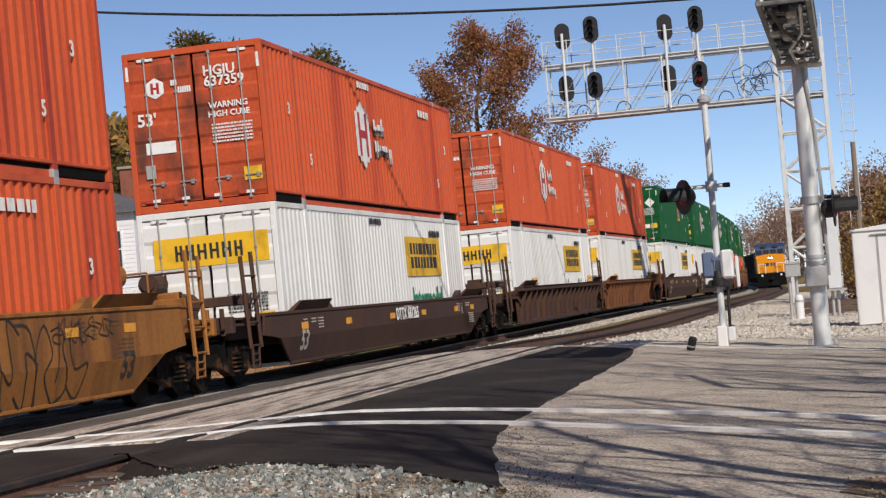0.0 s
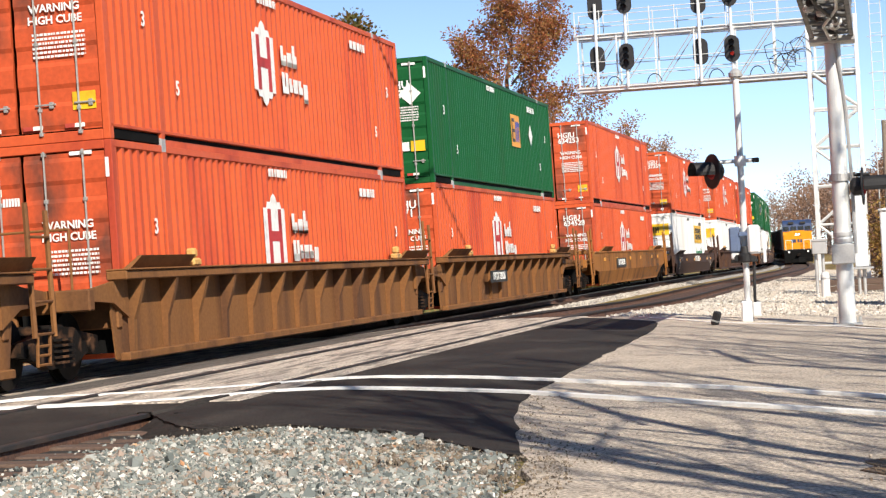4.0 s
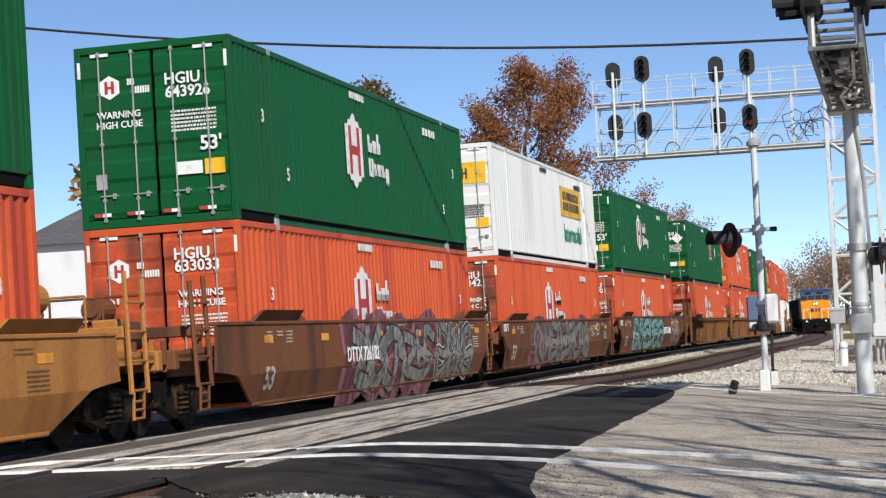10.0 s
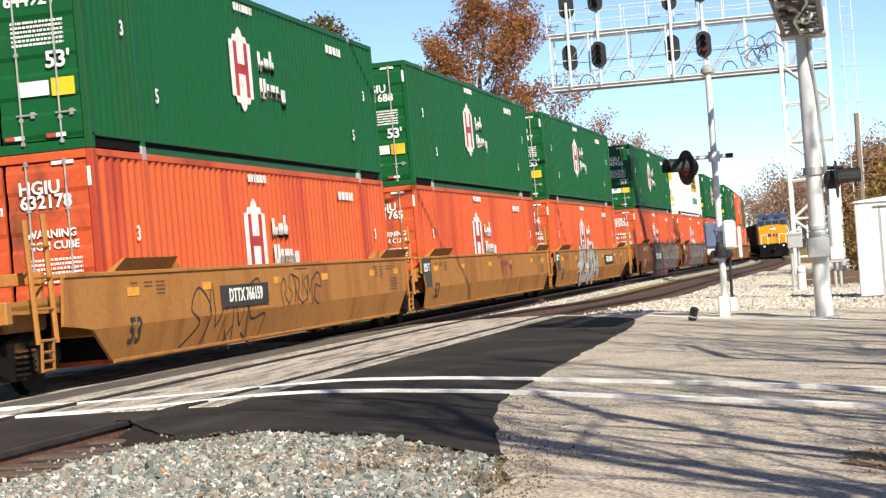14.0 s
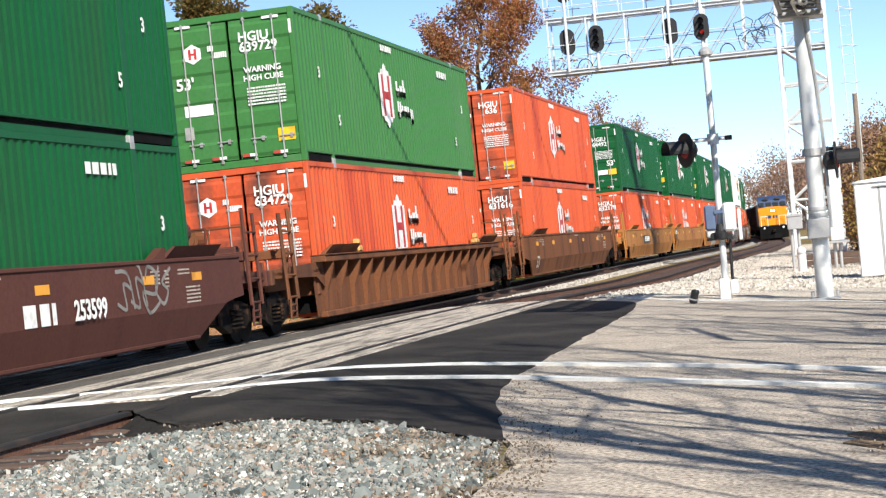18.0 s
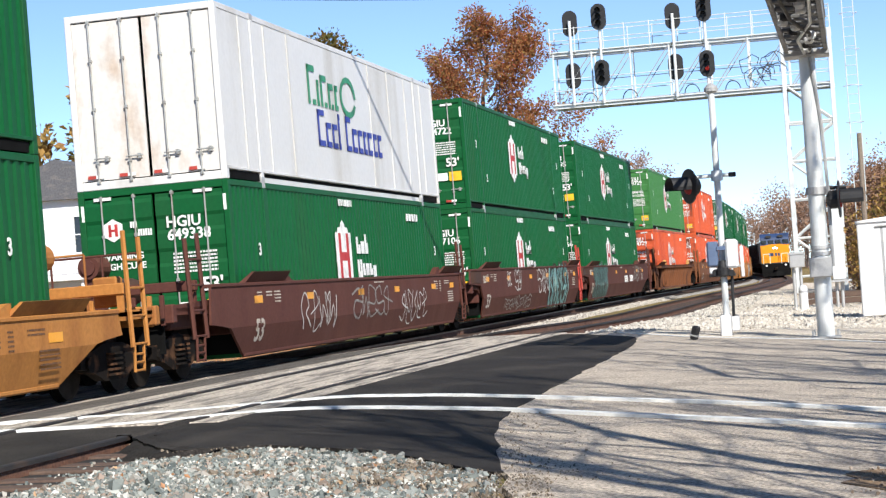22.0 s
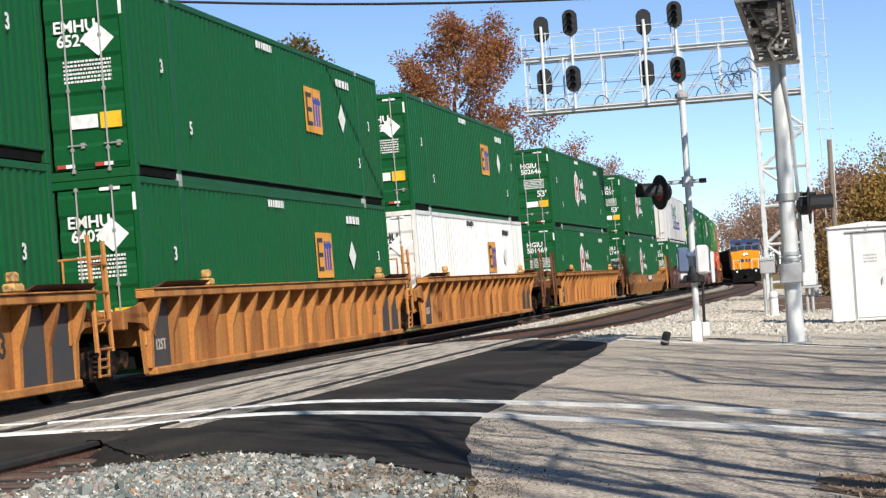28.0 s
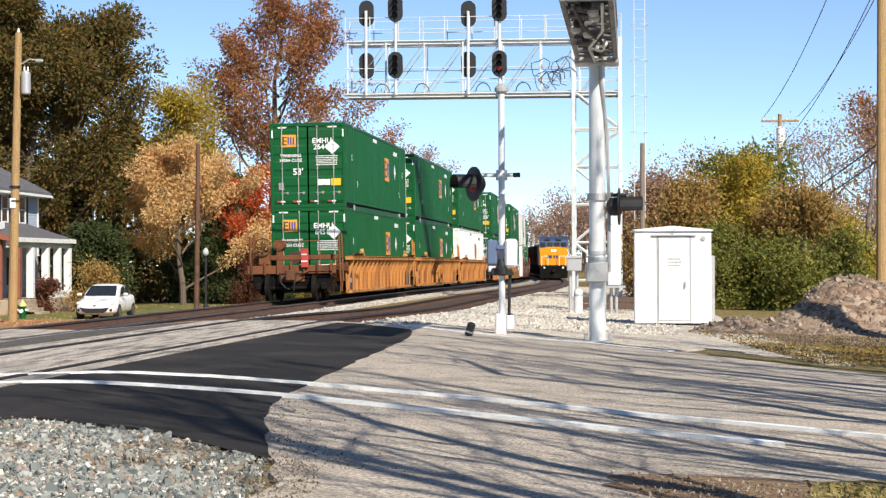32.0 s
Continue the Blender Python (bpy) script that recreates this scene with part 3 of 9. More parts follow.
    drape("grass_verge", [(1.15, 11.9), (1.8, 12.3), (2.8, 11.8), (5, 8.5)], [(0.95, 11.2), (1.1, 10.0), (1.4, 8.8), (3.2, 5.0)], MEADOW, 0.024, "yellowed grass at the road's edge", n=16, m=8, category="grass", rough=0.2)
    drape("bare_earth", [(1.6, 44.5), (2.3, 38.5), (2.6, 35.5), (2.9, 33.0)], [(9.5, 45), (9.5, 39), (9.5, 35), (9.0, 31.0)], PILE_EARTH, 0.010, "bare brown earth round the heap", n=22, m=12, category="soil", rough=0.35)
    drape("leaf_bank", [(-14.6, 38), (-16, 46), (-17.5, 70), (-17.5, 140)], [(-32, 40), (-34, 60), (-36, 80), (-38, 140)], LEAF_LITTER, 0.02, "bank covered in fallen orange leaves", n=40, m=16, category="ground", rough=0.4)
    drape("lawn", [(-18.4, 79), (-18.8, 100), (-19, 122)], [(-28.2, 79), (-28.4, 100), (-33, 122)], LAWN, 0.035, "green lawn with fallen leaves", n=12, m=10, category="grass", rough=0.4)


def stones(name, spots, material, label, size, seed):
    """Crushed stone: small crooked blocks, each a little different, in one mesh."""
    rng = np.random.default_rng(seed)
    n = len(spots)
    # a crooked eight-cornered lump: two skewed rings of four, the upper one smaller
    ring = [(math.cos(a), math.sin(a)) for a in (0.4, 1.9, 3.5, 5.1)]
    base = np.array([(x * q, y * q, z) for z, q in ((-0.8, 0.85), (0.75, 0.72)) for x, y in ring], float)
    s = size * rng.lognormal(0.0, 0.38, (n, 1, 1)) * rng.uniform(0.6, 1.2, (n, 1, 3))
    v = base[None] * s + rng.uniform(-0.3, 0.3, (n, 8, 3)) * s
    a, b = rng.uniform(0, 6.28, n), rng.uniform(-1.2, 1.2, n)
    ca, sa, cb, sb = np.cos(a)[:, None], np.sin(a)[:, None], np.cos(b)[:, None], np.sin(b)[:, None]
    x, y, z = v[..., 0], v[..., 1], v[..., 2]
    y, z = cb * y - sb * z, sb * y + cb * z
    x, y = ca * x - sa * y, sa * x + ca * y
    v = np.stack([x, y, z], -1) + np.asarray(spots)[:, None, :]
    f = np.array([(3, 2, 1, 0), (4, 5, 6, 7), (0, 1, 5, 4), (1, 2, 6, 5), (2, 3, 7, 6), (3, 0, 4, 7)])
    faces = (f[None] + 8 * np.arange(n)[:, None, None]).reshape(-1, 4)
    me = bpy.data.meshes.new(name)
    me.from_pydata(v.reshape(-1, 3).tolist(), [], faces.tolist())
    me.materials.append(material)
    return tagged(new(name, me), label, "gravel", kind="stuff")


def track(name, line, y0, y1, label, gap):
    th = thing(name, pose(0, 0, 0), label, "railway track", kind="structure")
    ys = spaced([(y0, 0, 12), (0, 130, 1.5), (130, y1, 8)])
    # rails: foot, web and head
    for off in (-0.7525, 0.7525):
        for nm, mt, prof in (("rail", RUST_RAIL, [(-0.07, -0.175), (0.07, -0.175), (0.07, -0.16), (0.012, -0.14), (0.012, -0.045), (0.036, -0.035), (0.036, -0.004), (-0.036, -0.004), (-0.036, -0.035), (-0.012, -0.045), (-0.012, -0.14), (-0.07, -0.16)]),
                             ("rail_head", RAIL_TOP if gap[0] < 14 else RAIL_DULL, [(-0.038, -0.036), (0.038, -0.036), (0.038, -0.004), (0.028, 0.002), (-0.028, 0.002), (-0.038, -0.004)])):
            g = Geo()
            k = len(prof)
            for y in ys:
                for dx, dz in prof:
                    p = line(y, off + dx)
                    g.v.append((p.x, p.y, p.z + dz))
            g.f += [(i * k + j, i * k + (j + 1) % k, (i + 1) * k + (j + 1) % k, (i + 1) * k + j) for i in range(len(ys) - 1) for j in range(k)]
            part(nm, g, mt, th)
    # ballast bed with sloped shoulders, left open at the road
    prof = [(-2.6, -0.62), (-1.7, -0.19), (-1.3, -0.17), (-0.75, -0.185), (0, -0.19), (0.75, -0.185), (1.3, -0.17), (1.7, -0.19), (2.6, -0.62)]
    for a, b in ((y0, gap[0]), (gap[1], y1)):
        g = Geo()
        yy = spaced([(a, b, 6)]) if b < 30 else spaced([(a, 130, 2), (130, b, 10)])
        for y in yy:
            for dx, dz in prof:
                p = line(y, dx)
                g.v.append((p.x + 0.05 * noise.noise((dx, y, 1)), p.y, p.z + dz + (0.035 if b < 30 else 0) + 0.02 * noise.noise((dx * 2, y * 0.7, 4))))
        k = len(prof)
        g.f += [(i * k + j, (i + 1) * k + j, (i + 1) * k + j + 1, i * k + j + 1) for i in range(len(yy) - 1) for j in range(k - 1)]
        part("ballast", g, BALLAST_FRONT if b < 30 else BALLAST_BED, th, smooth=True)
    # rust and grease stained stone between and beside the rails, shade-coloured between front ties
    for yy, deep, mt, note in ((spaced([(gap[1] + 0.3, 130, 2), (130, 300, 10)]), 0.145, RUST_STAIN, "rust-brown stained stone between the rails"), (spaced([(2.0, gap[0] + 0.2, 0.4)]), 0.110, TIE_GAP_SHADE, "grit coloured dark for the shade between the ties")):
        g = Geo()
        for y in yy:
            for dx in (-1.5, -0.5, 0.5, 1.5):
                p = line(y, dx + 0.06 * noise.noise((y, dx, 2)))
                g.v.append((p.x, p.y, p.z - deep))
        g.f += [(i * 4 + j, (i + 1) * 4 + j, (i + 1) * 4 + j + 1, i * 4 + j + 1) for i in range(len(yy) - 1) for j in range(3)]
        part("rust_stain", g, mt, th, note)
    # ties
    tie = Geo().box((-1.3, -0.115, -0.17), (1.3, 0.115, 0.0), 0.012).mesh("tie", TIE)
    for a, b in ((8, gap[0]), (gap[1], 110)):
        y = a
        while y < b:
            p, q = line(y), line(y + 0.5)
            part("tie", tie, TIE, th, at=pose(p.x, p.y, p.z - (0.165 if y > 20 else 0.092) + random.uniform(-0.012, 0.008), 0, 0.85, math.degrees(math.atan2(-(q.x - p.x), 0.5)) + random.uniform(-1.2, 1.2)))
            y += 0.55
    # concrete crossing panels: one between the rails, one outside each rail
    for y in np.arange(16.0, gap[1] - 1.5, 2.45):
        for a, b in ((-0.63, 0.63), (0.84, 1.12), (-1.15, -0.86)) if gap[0] > 14 else ((-0.63, 0.63), (-1.30, -0.84), (0.84, 1.12)):
            p, q = line(y), line(y + 2.43)
            g = Geo()
            rows = []
            for yy, pp in ((y, p), (y + 2.43, q)):
                for dx in (a, b):
                    r = line(yy, dx)
                    rows.append((r.x, r.y, r.z - 0.006))
            c = [Vector(v) for v in rows]
            mid = sum(c, Vector()) / 4
            top = [v + (mid - v) * 0.012 for v in c]
            low = [v - Vector((0, 0, 0.02)) for v in c]
            deep = [v - Vector((0, 0, 0.16)) for v in c]
            o = (0, 1, 3, 2)
            g.raw([*(top[i] for i in o), *(low[i] for i in o), *(deep[i] for i in o)],
                  [(0, 1, 2, 3)] + [(s * 4 + i, s * 4 + (i + 1) % 4, s * 4 + 4 + (i + 1) % 4, s * 4 + 4 + i) for s in (0, 1) for i in range(4)])
            part("crossing_panel", g, PANEL, th, "worn concrete crossing panel")
    # fresh asphalt rolled over the outer rail of the near track just short of the panels
    if gap[0] > 14:
        g = Geo()
        yy = np.linspace(14.7, 16.35, 12)
        for y in yy:
            w = 0.075 + 0.03 * noise.noise((0.3, y * 2.1, 7))
            for dx, dz in ((-w, -0.03), (-w * 0.7, 0.007), (w * 0.7, 0.008), (w, -0.03)):
                p = line(float(y), 0.7525 + dx)
                g.v.append((p.x, p.y, p.z + dz))
        g.f += [(i * 4 + j, i * 4 + j + 1, i * 4 + j + 5, i * 4 + j + 4) for i in range(11) for j in range(3)]
        part("asphalt_smear", g, ASPHALT_NEW, th, "fresh asphalt rolled over the rail")
        # ragged toe where the fresh asphalt runs down onto the ties and stones
        g = Geo()
        edge = [(-5.86, 15.05), (-5.68, 14.47), (-5.5, 14.15), (-5.35, 13.87), (-5.2, 13.6), (-5.07, 13.42), (-4.9, 13.33), (-4.65, 13.52)]
        fine = [(a[0] + (b[0] - a[0]) * k / 4, a[1] + (b[1] - a[1]) * k / 4) for a, b in zip(edge, edge[1:]) for k in range(4)]
        for x, y in fine:
            reach = 0.30 + 0.16 * noise.noise((x * 4, y * 4, 6))
            for w, dz in ((-0.5, 0.020), (0.25, -0.008), (0.65, -0.07), (1.0, -0.135)):
                px_, py_ = x - 0.72 * reach * w, y - 0.69 * reach * w
                g.v.append((max(px_, -5.86), py_, ground_z(x, y) + dz + 0.012 * noise.noise((x * 7, y * 7, w * 3))))
        n = len(fine)
        g.f += [(i * 4 + j, i * 4 + j + 1, i * 4 + j + 5, i * 4 + j + 4) for i in range(n - 1) for j in range(3)]
        part("asphalt_toe", g, ASPHALT_NEW, th, "ragged sloping edge of the fresh asphalt", smooth=True)
    return th


ground()
road()
track("track_far", far_line, -390, 900, "rusty railway track under the passing train", (12.3, 36.2))
track("track_near", near_line, -390, 900, "rusty railway track with timber ties and stone ballast", (14.7, 36.4))


def stone_edge(y):
    """Where the stone heap ends against the road."""
    return float(np.interp(y, [5, 6.8, 8.0, 9.9, 11.0, 12.2], [-1.85, -1.95, -2.0, -2.02, -2.08, -2.5])) + 0.22 * noise.noise((y * 1.6, 1, 1))


def stone_top(x):
    """Where the stone heap ends against the fresh asphalt."""
    return float(np.interp(x, [-5.5, -5.2, -4.95, -4.45, -3.87, -3.5, -3.1, -2.7, -2.3], [14.1, 13.55, 13.25, 13.75, 13.55, 13.4, 12.9, 12.45, 11.9])) + 0.10 * noise.noise((x * 3, 2, 1))


def heap_z(x, y):
    c = near_line(y)
    d = x - c.x
    lump = 0.045 * noise.noise((x * 0.8, y * 0.8, 5)) + 0.02 * noise.noise((x * 2.7, y * 2.7, 8))
    crown = ground_z(x, y) - 0.035 + lump + 0.045 * ease((x + 4.2) / 1.4) * ease((13.0 - y) / 2.0)
    return c.z - 0.125 + (crown - c.z + 0.125) * ease((d - 1.2) / 0.7)


def front_stones():
    rng = np.random.default_rng(5)
    spots, grit, dirt = [], [], []
    for _ in range(185000):
        x, y = rng.uniform(-6.5, -1.7), rng.uniform(6.7, 14.9)
        if x < -0.53 * y - 0.15:
            continue
        edge, top = stone_edge(y), stone_top(x)
        if y > top:
            continue
        d = x - near_line(y).x
        if d < 0.95:
            continue
        if d < 1.36 + 0.16 * noise.noise((y * 2.3, 3, 3)) and rng.random() < 0.965:
            continue
        if x > edge - 0.35 * rng.random() or y > top - 0.1 * rng.random():
            if x < edge + 0.3 and rng.random() < 0.16:
                grit.append((x, y, ground_z(x, y) + 0.012))
            continue
        z = heap_z(x, y) + rng.uniform(-0.018, 0.014)
        if noise.noise((x * 6, y * 6, 21)) > 0.18 and rng.random() < 0.7:
            continue
        (dirt if noise.noise((x * 1.1, y * 1.1, 12)) > 0.28 - 0.45 * ease((x - edge + 1.0) / 0.8) and rng.random() < 0.6 else spots).append((x, y, z))
    stones("crushed_stone", spots, STONES_FRONT, "grey-green crushed ballast stone with scattered leaves", 0.0145, 11)
    stones("dirty_stone", dirt, STONES_DIRTY, "brown dirt-coated ballast stone among the grey", 0.0125, 13)
    stones("stone_grit", grit, STONES_DIRTY, "fine brown grit where the stone meets the road", 0.006, 15)
    g = Geo()
    xs, ys = spaced([(-5.7, -1.6, 0.14)]), spaced([(4.8, 14.7, 0.16)])

    def z(x, y):
        return heap_z(x, y) - 0.015 - (0.14 if x > stone_edge(y) - 0.12 else 0) - 0.3 * ease((y - stone_top(x) + 0.25) / 0.4)
    g.grid(xs, ys, z)
    tagged(part("ballast_heap", g, BALLAST_FRONT, smooth=True), "heap of grey crushed stone beside the near track", "gravel", kind="stuff")


def far_stones():
    rng = np.random.default_rng(6)
    spots = []
    for _ in range(30000):
        y = 35.6 + 60 * rng.random() ** 1.6
        d = rng.uniform(-2.1, 3.4)
        c = near_line(y)
        if d < 1.45:
            continue
        x = c.x + d
        z = c.z - 0.175 - max(0, abs(d) - 1.7) * 0.47
        z = max(z, ground_z(x, y) - 0.02)
        spots.append((x, y, z))
    for _ in range(6000):
        y = 35.6 + 60 * rng.random() ** 1.5
        c = far_line(y)
        d = rng.uniform(1.55, 2.2)
        spots.append((c.x + d, y, c.z - 0.16 - max(0, d - 1.7) * 0.4))
    for _ in range(9000):
        y = 36.2 + 40 * rng.random() ** 1.6
        x = near_line(y).x + 3.2 + 4.2 * rng.random() ** 1.7
        if x < 1.2:
            spots.append((x, y, ground_z(x, y) + 0.004))
    stones("ballast_stone", spots, STONES_PALE, "pale ballast stone along the tracks", 0.022, 12)


def patch_edge_stones():
    rng = np.random.default_rng(8)
    spots = []
    for _ in range(420):
        y = 11.6 + 5.4 * rng.random() ** 1.5
        x = float(np.interp(y, [11.6, 12.0, 13.2, 15.0, 17.0], [-2.2, -2.28, -2.54, -2.89, -3.1])) + abs(rng.normal()) * 0.30
        spots.append((x, y, ground_z(x, y) + 0.012))
    stones("loose_grit", spots, STONES_DIRTY, "loose dark grit along the fresh asphalt edge", 0.0055, 14)


front_stones()
far_stones()
patch_edge_stones()


# ---------------------------------------------------------------- containers
LONG, WIDE, TALL = 16.15, 2.59, 2.896
MESHES = {}


def once(key, make):
    if key not in MESHES:
        MESHES[key] = make()
    return MESHES[key]


def side_wall(depth, pitch, side, flat=False):
    """One long wall with upright folds."""
    g = Geo()
    z0, z1 = 0.17, TALL - 0.09
    xs, ys = [], []
    x = 0.12
    while x < LONG - 0.12:
        for dx, dy in ((0, 0), (0.3, 0), (0.5, 1), (0.8, 1)):
            if x + dx * pitch < LONG - 0.12:
                xs.append(x + dx * pitch)
                ys.append(side * (WIDE / 2 - 0.012 - dy * depth))
        x += pitch
    if flat:
        xs = [0.12 + i * (LONG - 0.24) / 13 for i in range(14)]
        ys = [side * (WIDE / 2 - 0.012)] * 14
    n = len(xs)
    return g.raw([(a, b, z0) for a, b in zip(xs, ys)] + [(a, b, z1) for a, b in zip(xs, ys)], [(i, i + 1, n + i + 1, n + i) for i in range(n - 1)])


def front_wall():
    out, y = [(LONG - 0.10, -WIDE / 2 + 0.08)], -WIDE / 2 + 0.08
    while y < WIDE / 2 - 0.3:
        out += [(LONG - 0.04, y), (LONG - 0.008, y + 0.04), (LONG - 0.008, y + 0.16), (LONG - 0.04, y + 0.2)]
        y += 0.28
    out += [(LONG - 0.04, WIDE / 2 - 0.08), (LONG - 0.10, WIDE / 2 - 0.08)]
    return Geo().prism(out, 2, 0.15, TALL - 0.06)


def long_rail(s, z0, z1, x0, x1, back=0.0):
    h = WIDE / 2 - back
    a, b = sorted((s * h, s * (h - 0.07)))
    return Geo().box((x0, a, z0), (x1, b, z1), 0.008)


def post(x, s, wide, deep, z0, z1, proud):
    h = WIDE / 2
    a, b = sorted((s * (h + proud), s * (h - deep)))
    return Geo().box((x, a, z0), (x + wide, b, z1), 0.01)


def end_bar(x, z0, z1):
    return Geo().box((x, -WIDE / 2 + 0.1, z0), (x + 0.12, WIDE / 2 - 0.1, z1), 0.01)


FRAME = [("lower_rail", lambda s: long_rail(s, 0.165, 0.215, 0.05, LONG - 0.05, -0.004)), ("top_rail", lambda s: long_rail(s, TALL - 0.10, TALL, 0.05, LONG - 0.05)), ("bottom_rail", lambda s: long_rail(s, 0.0, 0.17, 1.95, LONG - 1.95, 0.055)),
         ("bottom_rail", lambda s: long_rail(s, 0.14, 0.20, 0.05, 1.85, 0.055)), ("bottom_rail", lambda s: long_rail(s, 0.14, 0.20, LONG - 1.85, LONG - 0.05, 0.055)),
         ("corner_post", lambda s: post(0.0, s, 0.14, 0.10, 0.0, TALL, 0.004)), ("corner_post", lambda s: post(LONG - 0.14, s, 0.14, 0.10, 0.0, TALL, 0.004)),
         ("lift_post", lambda s: post(1.86, s, 0.16, 0.06, 0.02, TALL + 0.01, 0.003)), ("lift_post", lambda s: post(LONG - 2.02, s, 0.16, 0.06, 0.02, TALL + 0.01, 0.003))]


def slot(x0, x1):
    """Near-black block in the recess under an overhanging end, its shade as colour."""
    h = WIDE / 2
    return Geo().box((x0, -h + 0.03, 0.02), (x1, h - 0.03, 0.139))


def door_leaf(flat):
    """One door leaf with its pressed ribs, its hinge side at y = 0."""
    out = [(0.07, 0.16), (0.07, TALL - 0.14), (0.03, TALL - 0.14)]
    if not flat:
        for z in (2.34, 1.80, 1.26, 0.72, 0.18):
            out += [(0.03, z + 0.36), (0.006, z + 0.30), (0.006, z + 0.06), (0.03, z)]
    out += [(0.03, 0.16)]
    return Geo().prism(out, 1, 0.0, 1.16)


def lock_rod():
    g = Geo().tube((-0.012, 0, 0.12), (-0.012, 0, TALL - 0.1), 0.015, n=6)
    for z in (0.10, 0.42, 1.3, 2.1, TALL - 0.17):
        g.box((-0.032, -0.028, z), (0.03, 0.028, z + 0.055), 0.006)
    return g


def handle_bar():
    g = Geo().box((-0.035, -0.24, 0.50), (-0.015, 0.06, 0.525), 0.005)
    g.box((-0.03, -0.20, 0.46), (0.02, -0.14, 0.55), 0.006)
    return g


def plate(y0, z0, y1, z1):
    return Geo().box((-0.006, y0, z0), (0.0, y1, z1))


def side_plate(x0, z0, x1, z1, proud=0.0):
    return Geo().box((x0, -WIDE / 2 - 0.006 - proud, z0), (x1, -WIDE / 2 - 0.001 - proud, z1))


def rear_words(text, size, y, z):
    # rear face looks to -x: reading direction runs towards -y
    return shifted(words(text, size), Matrix.Translation((-0.008, y, z)) @ pose(0, 0, 0, 0, 0, -90))


def side_words(text, size, x, z):
    return shifted(words(text, size), Matrix.Translation((x, -WIDE / 2 - 0.006, z)))


def bars(lay, seed, lines, length, height, gapz, rows_gap=0.3):
    """Unreadable small print: short bars in lines."""
    rng = random.Random(seed)
    g = Geo()
    for i in range(lines):
        u = 0.0
        while u < length:
            w = rng.uniform(0.55, 1.5) * max(height, 0.03)
            lay(g, u, min(length, u + w), -i * gapz, -i * gapz + height)
            u += w + rng.uniform(0.25, 0.5) * max(height, 0.04)
    return g


def hub_badge(side, white, letter):
    """A tall white shield with the two bars of a letter, and block lettering beside it."""
    w, r = Geo(), Geo()
    if side:
        x, z, hw, hh = 6.85, 1.62, 0.60, 0.72
        y = -WIDE / 2 - 0.006
        cols = ((-1.0, 0.66), (-0.62, 0.80), (-0.24, 0.92), (0.24, 0.80), (0.62, 0.66), (1.0, 0.0))
        rim = [(x + hw * a, hh * b) for (a, b), (c, _) in zip(cols, cols[1:]) for a in (a + 0.05, c - 0.05)]
        rim = rim[:5] + [(x, hh)] + rim[5:]
        out = [(u, z - v) for u, v in rim] + [(u, z + v) for u, v in reversed(rim)]
        w.prism(out, 1, y, y + 0.004)
        for u in (-0.36, 0.2):
            r.box((x + u, y - 0.004, z - 0.46), (x + u + 0.17, y, z + 0.46))
        r.box((x - 0.36, y - 0.0045, z - 0.08), (x + 0.37, y - 0.0005, z + 0.09))
        # block letters in two lines
        u = x + 0.98
        for i, (bw, bh, bz) in enumerate(((0.30, 0.34, 0.06), (0.26, 0.25, 0.06), (0.24, 0.40, 0.06), (0.34, 0.36, -0.42), (0.18, 0.24, -0.38), (0.26, 0.24, -0.38), (0.24, 0.24, -0.38), (0.24, 0.34, -0.52))):
            if i == 3:
                u = x + 0.98
            w.box((u, y, z + bz), (u + 0.14, y + 0.004, z + bz + bh))
            w.box((u, y, z + bz), (u + bw, y + 0.004, z + bz + 0.12))
            w.box((u + bw - 0.13, y, z + bz), (u + bw, y + 0.004, z + bz + bh * (0.55 + 0.45 * (i % 2))))
            u += bw + 0.055
    else:
        y, z, r0 = 0.72, 2.22, 0.19
        out = [(y + r0 * math.sin(a), z + r0 * math.cos(a)) for a in [i * math.pi / 3 for i in range(6)]]
        w.prism(out, 0, -0.007, -0.001)
        for u in (-0.08, 0.03):
            r.box((-0.011, y + u, z - 0.1), (-0.007, y + u + 0.05, z + 0.1))
        r.box((-0.0112, y - 0.06, z - 0.02), (-0.0072, y + 0.06, z + 0.02))
        for i in range(9):
            w.box((-0.006, 0.42 - i * 0.042 - 0.03, z + (0.02 if i < 3 else -0.12)), (-0.001, 0.42 - i * 0.042, z + (0.12 if i < 3 else -0.01)))
    return w, r


def emp_badge(side):
    a, b, c = Geo(), Geo(), Geo()
    if side:
        x, z, y = 10.4, 1.75, -WIDE / 2 - 0.006
        a.box((x - 0.62, y, z - 0.45), (x + 0.62, y + 0.004, z + 0.45))
        b.box((x - 0.52, y - 0.004, z - 0.32), (x - 0.42, y, z + 0.34))
        for dz in (-0.32, -0.04, 0.25):
            b.box((x - 0.42, y - 0.004, z + dz), (x - 0.12, y, z + dz + 0.09))
        for u in (-0.02, 0.18, 0.36):
            c.box((x + u, y - 0.004, z - 0.3), (x + u + 0.11, y, z + 0.28))
        c.box((x + 0.0, y - 0.0045, z + 0.14), (x + 0.56, y - 0.0005, z + 0.24))
    else:
        a.box((-0.006, 0.40, 2.08), (-0.001, 0.92, 2.5))
        b.box((-0.010, 0.82, 2.14), (-0.006, 0.87, 2.44))
        for dz in (0, 0.13, 0.25):
            b.box((-0.010, 0.72, 2.14 + dz), (-0.006, 0.82, 2.18 + dz))
        for u in (0.46, 0.55, 0.64):
            c.box((-0.010, u, 2.16), (-0.006, u + 0.05, 2.42))
    return a, b, c


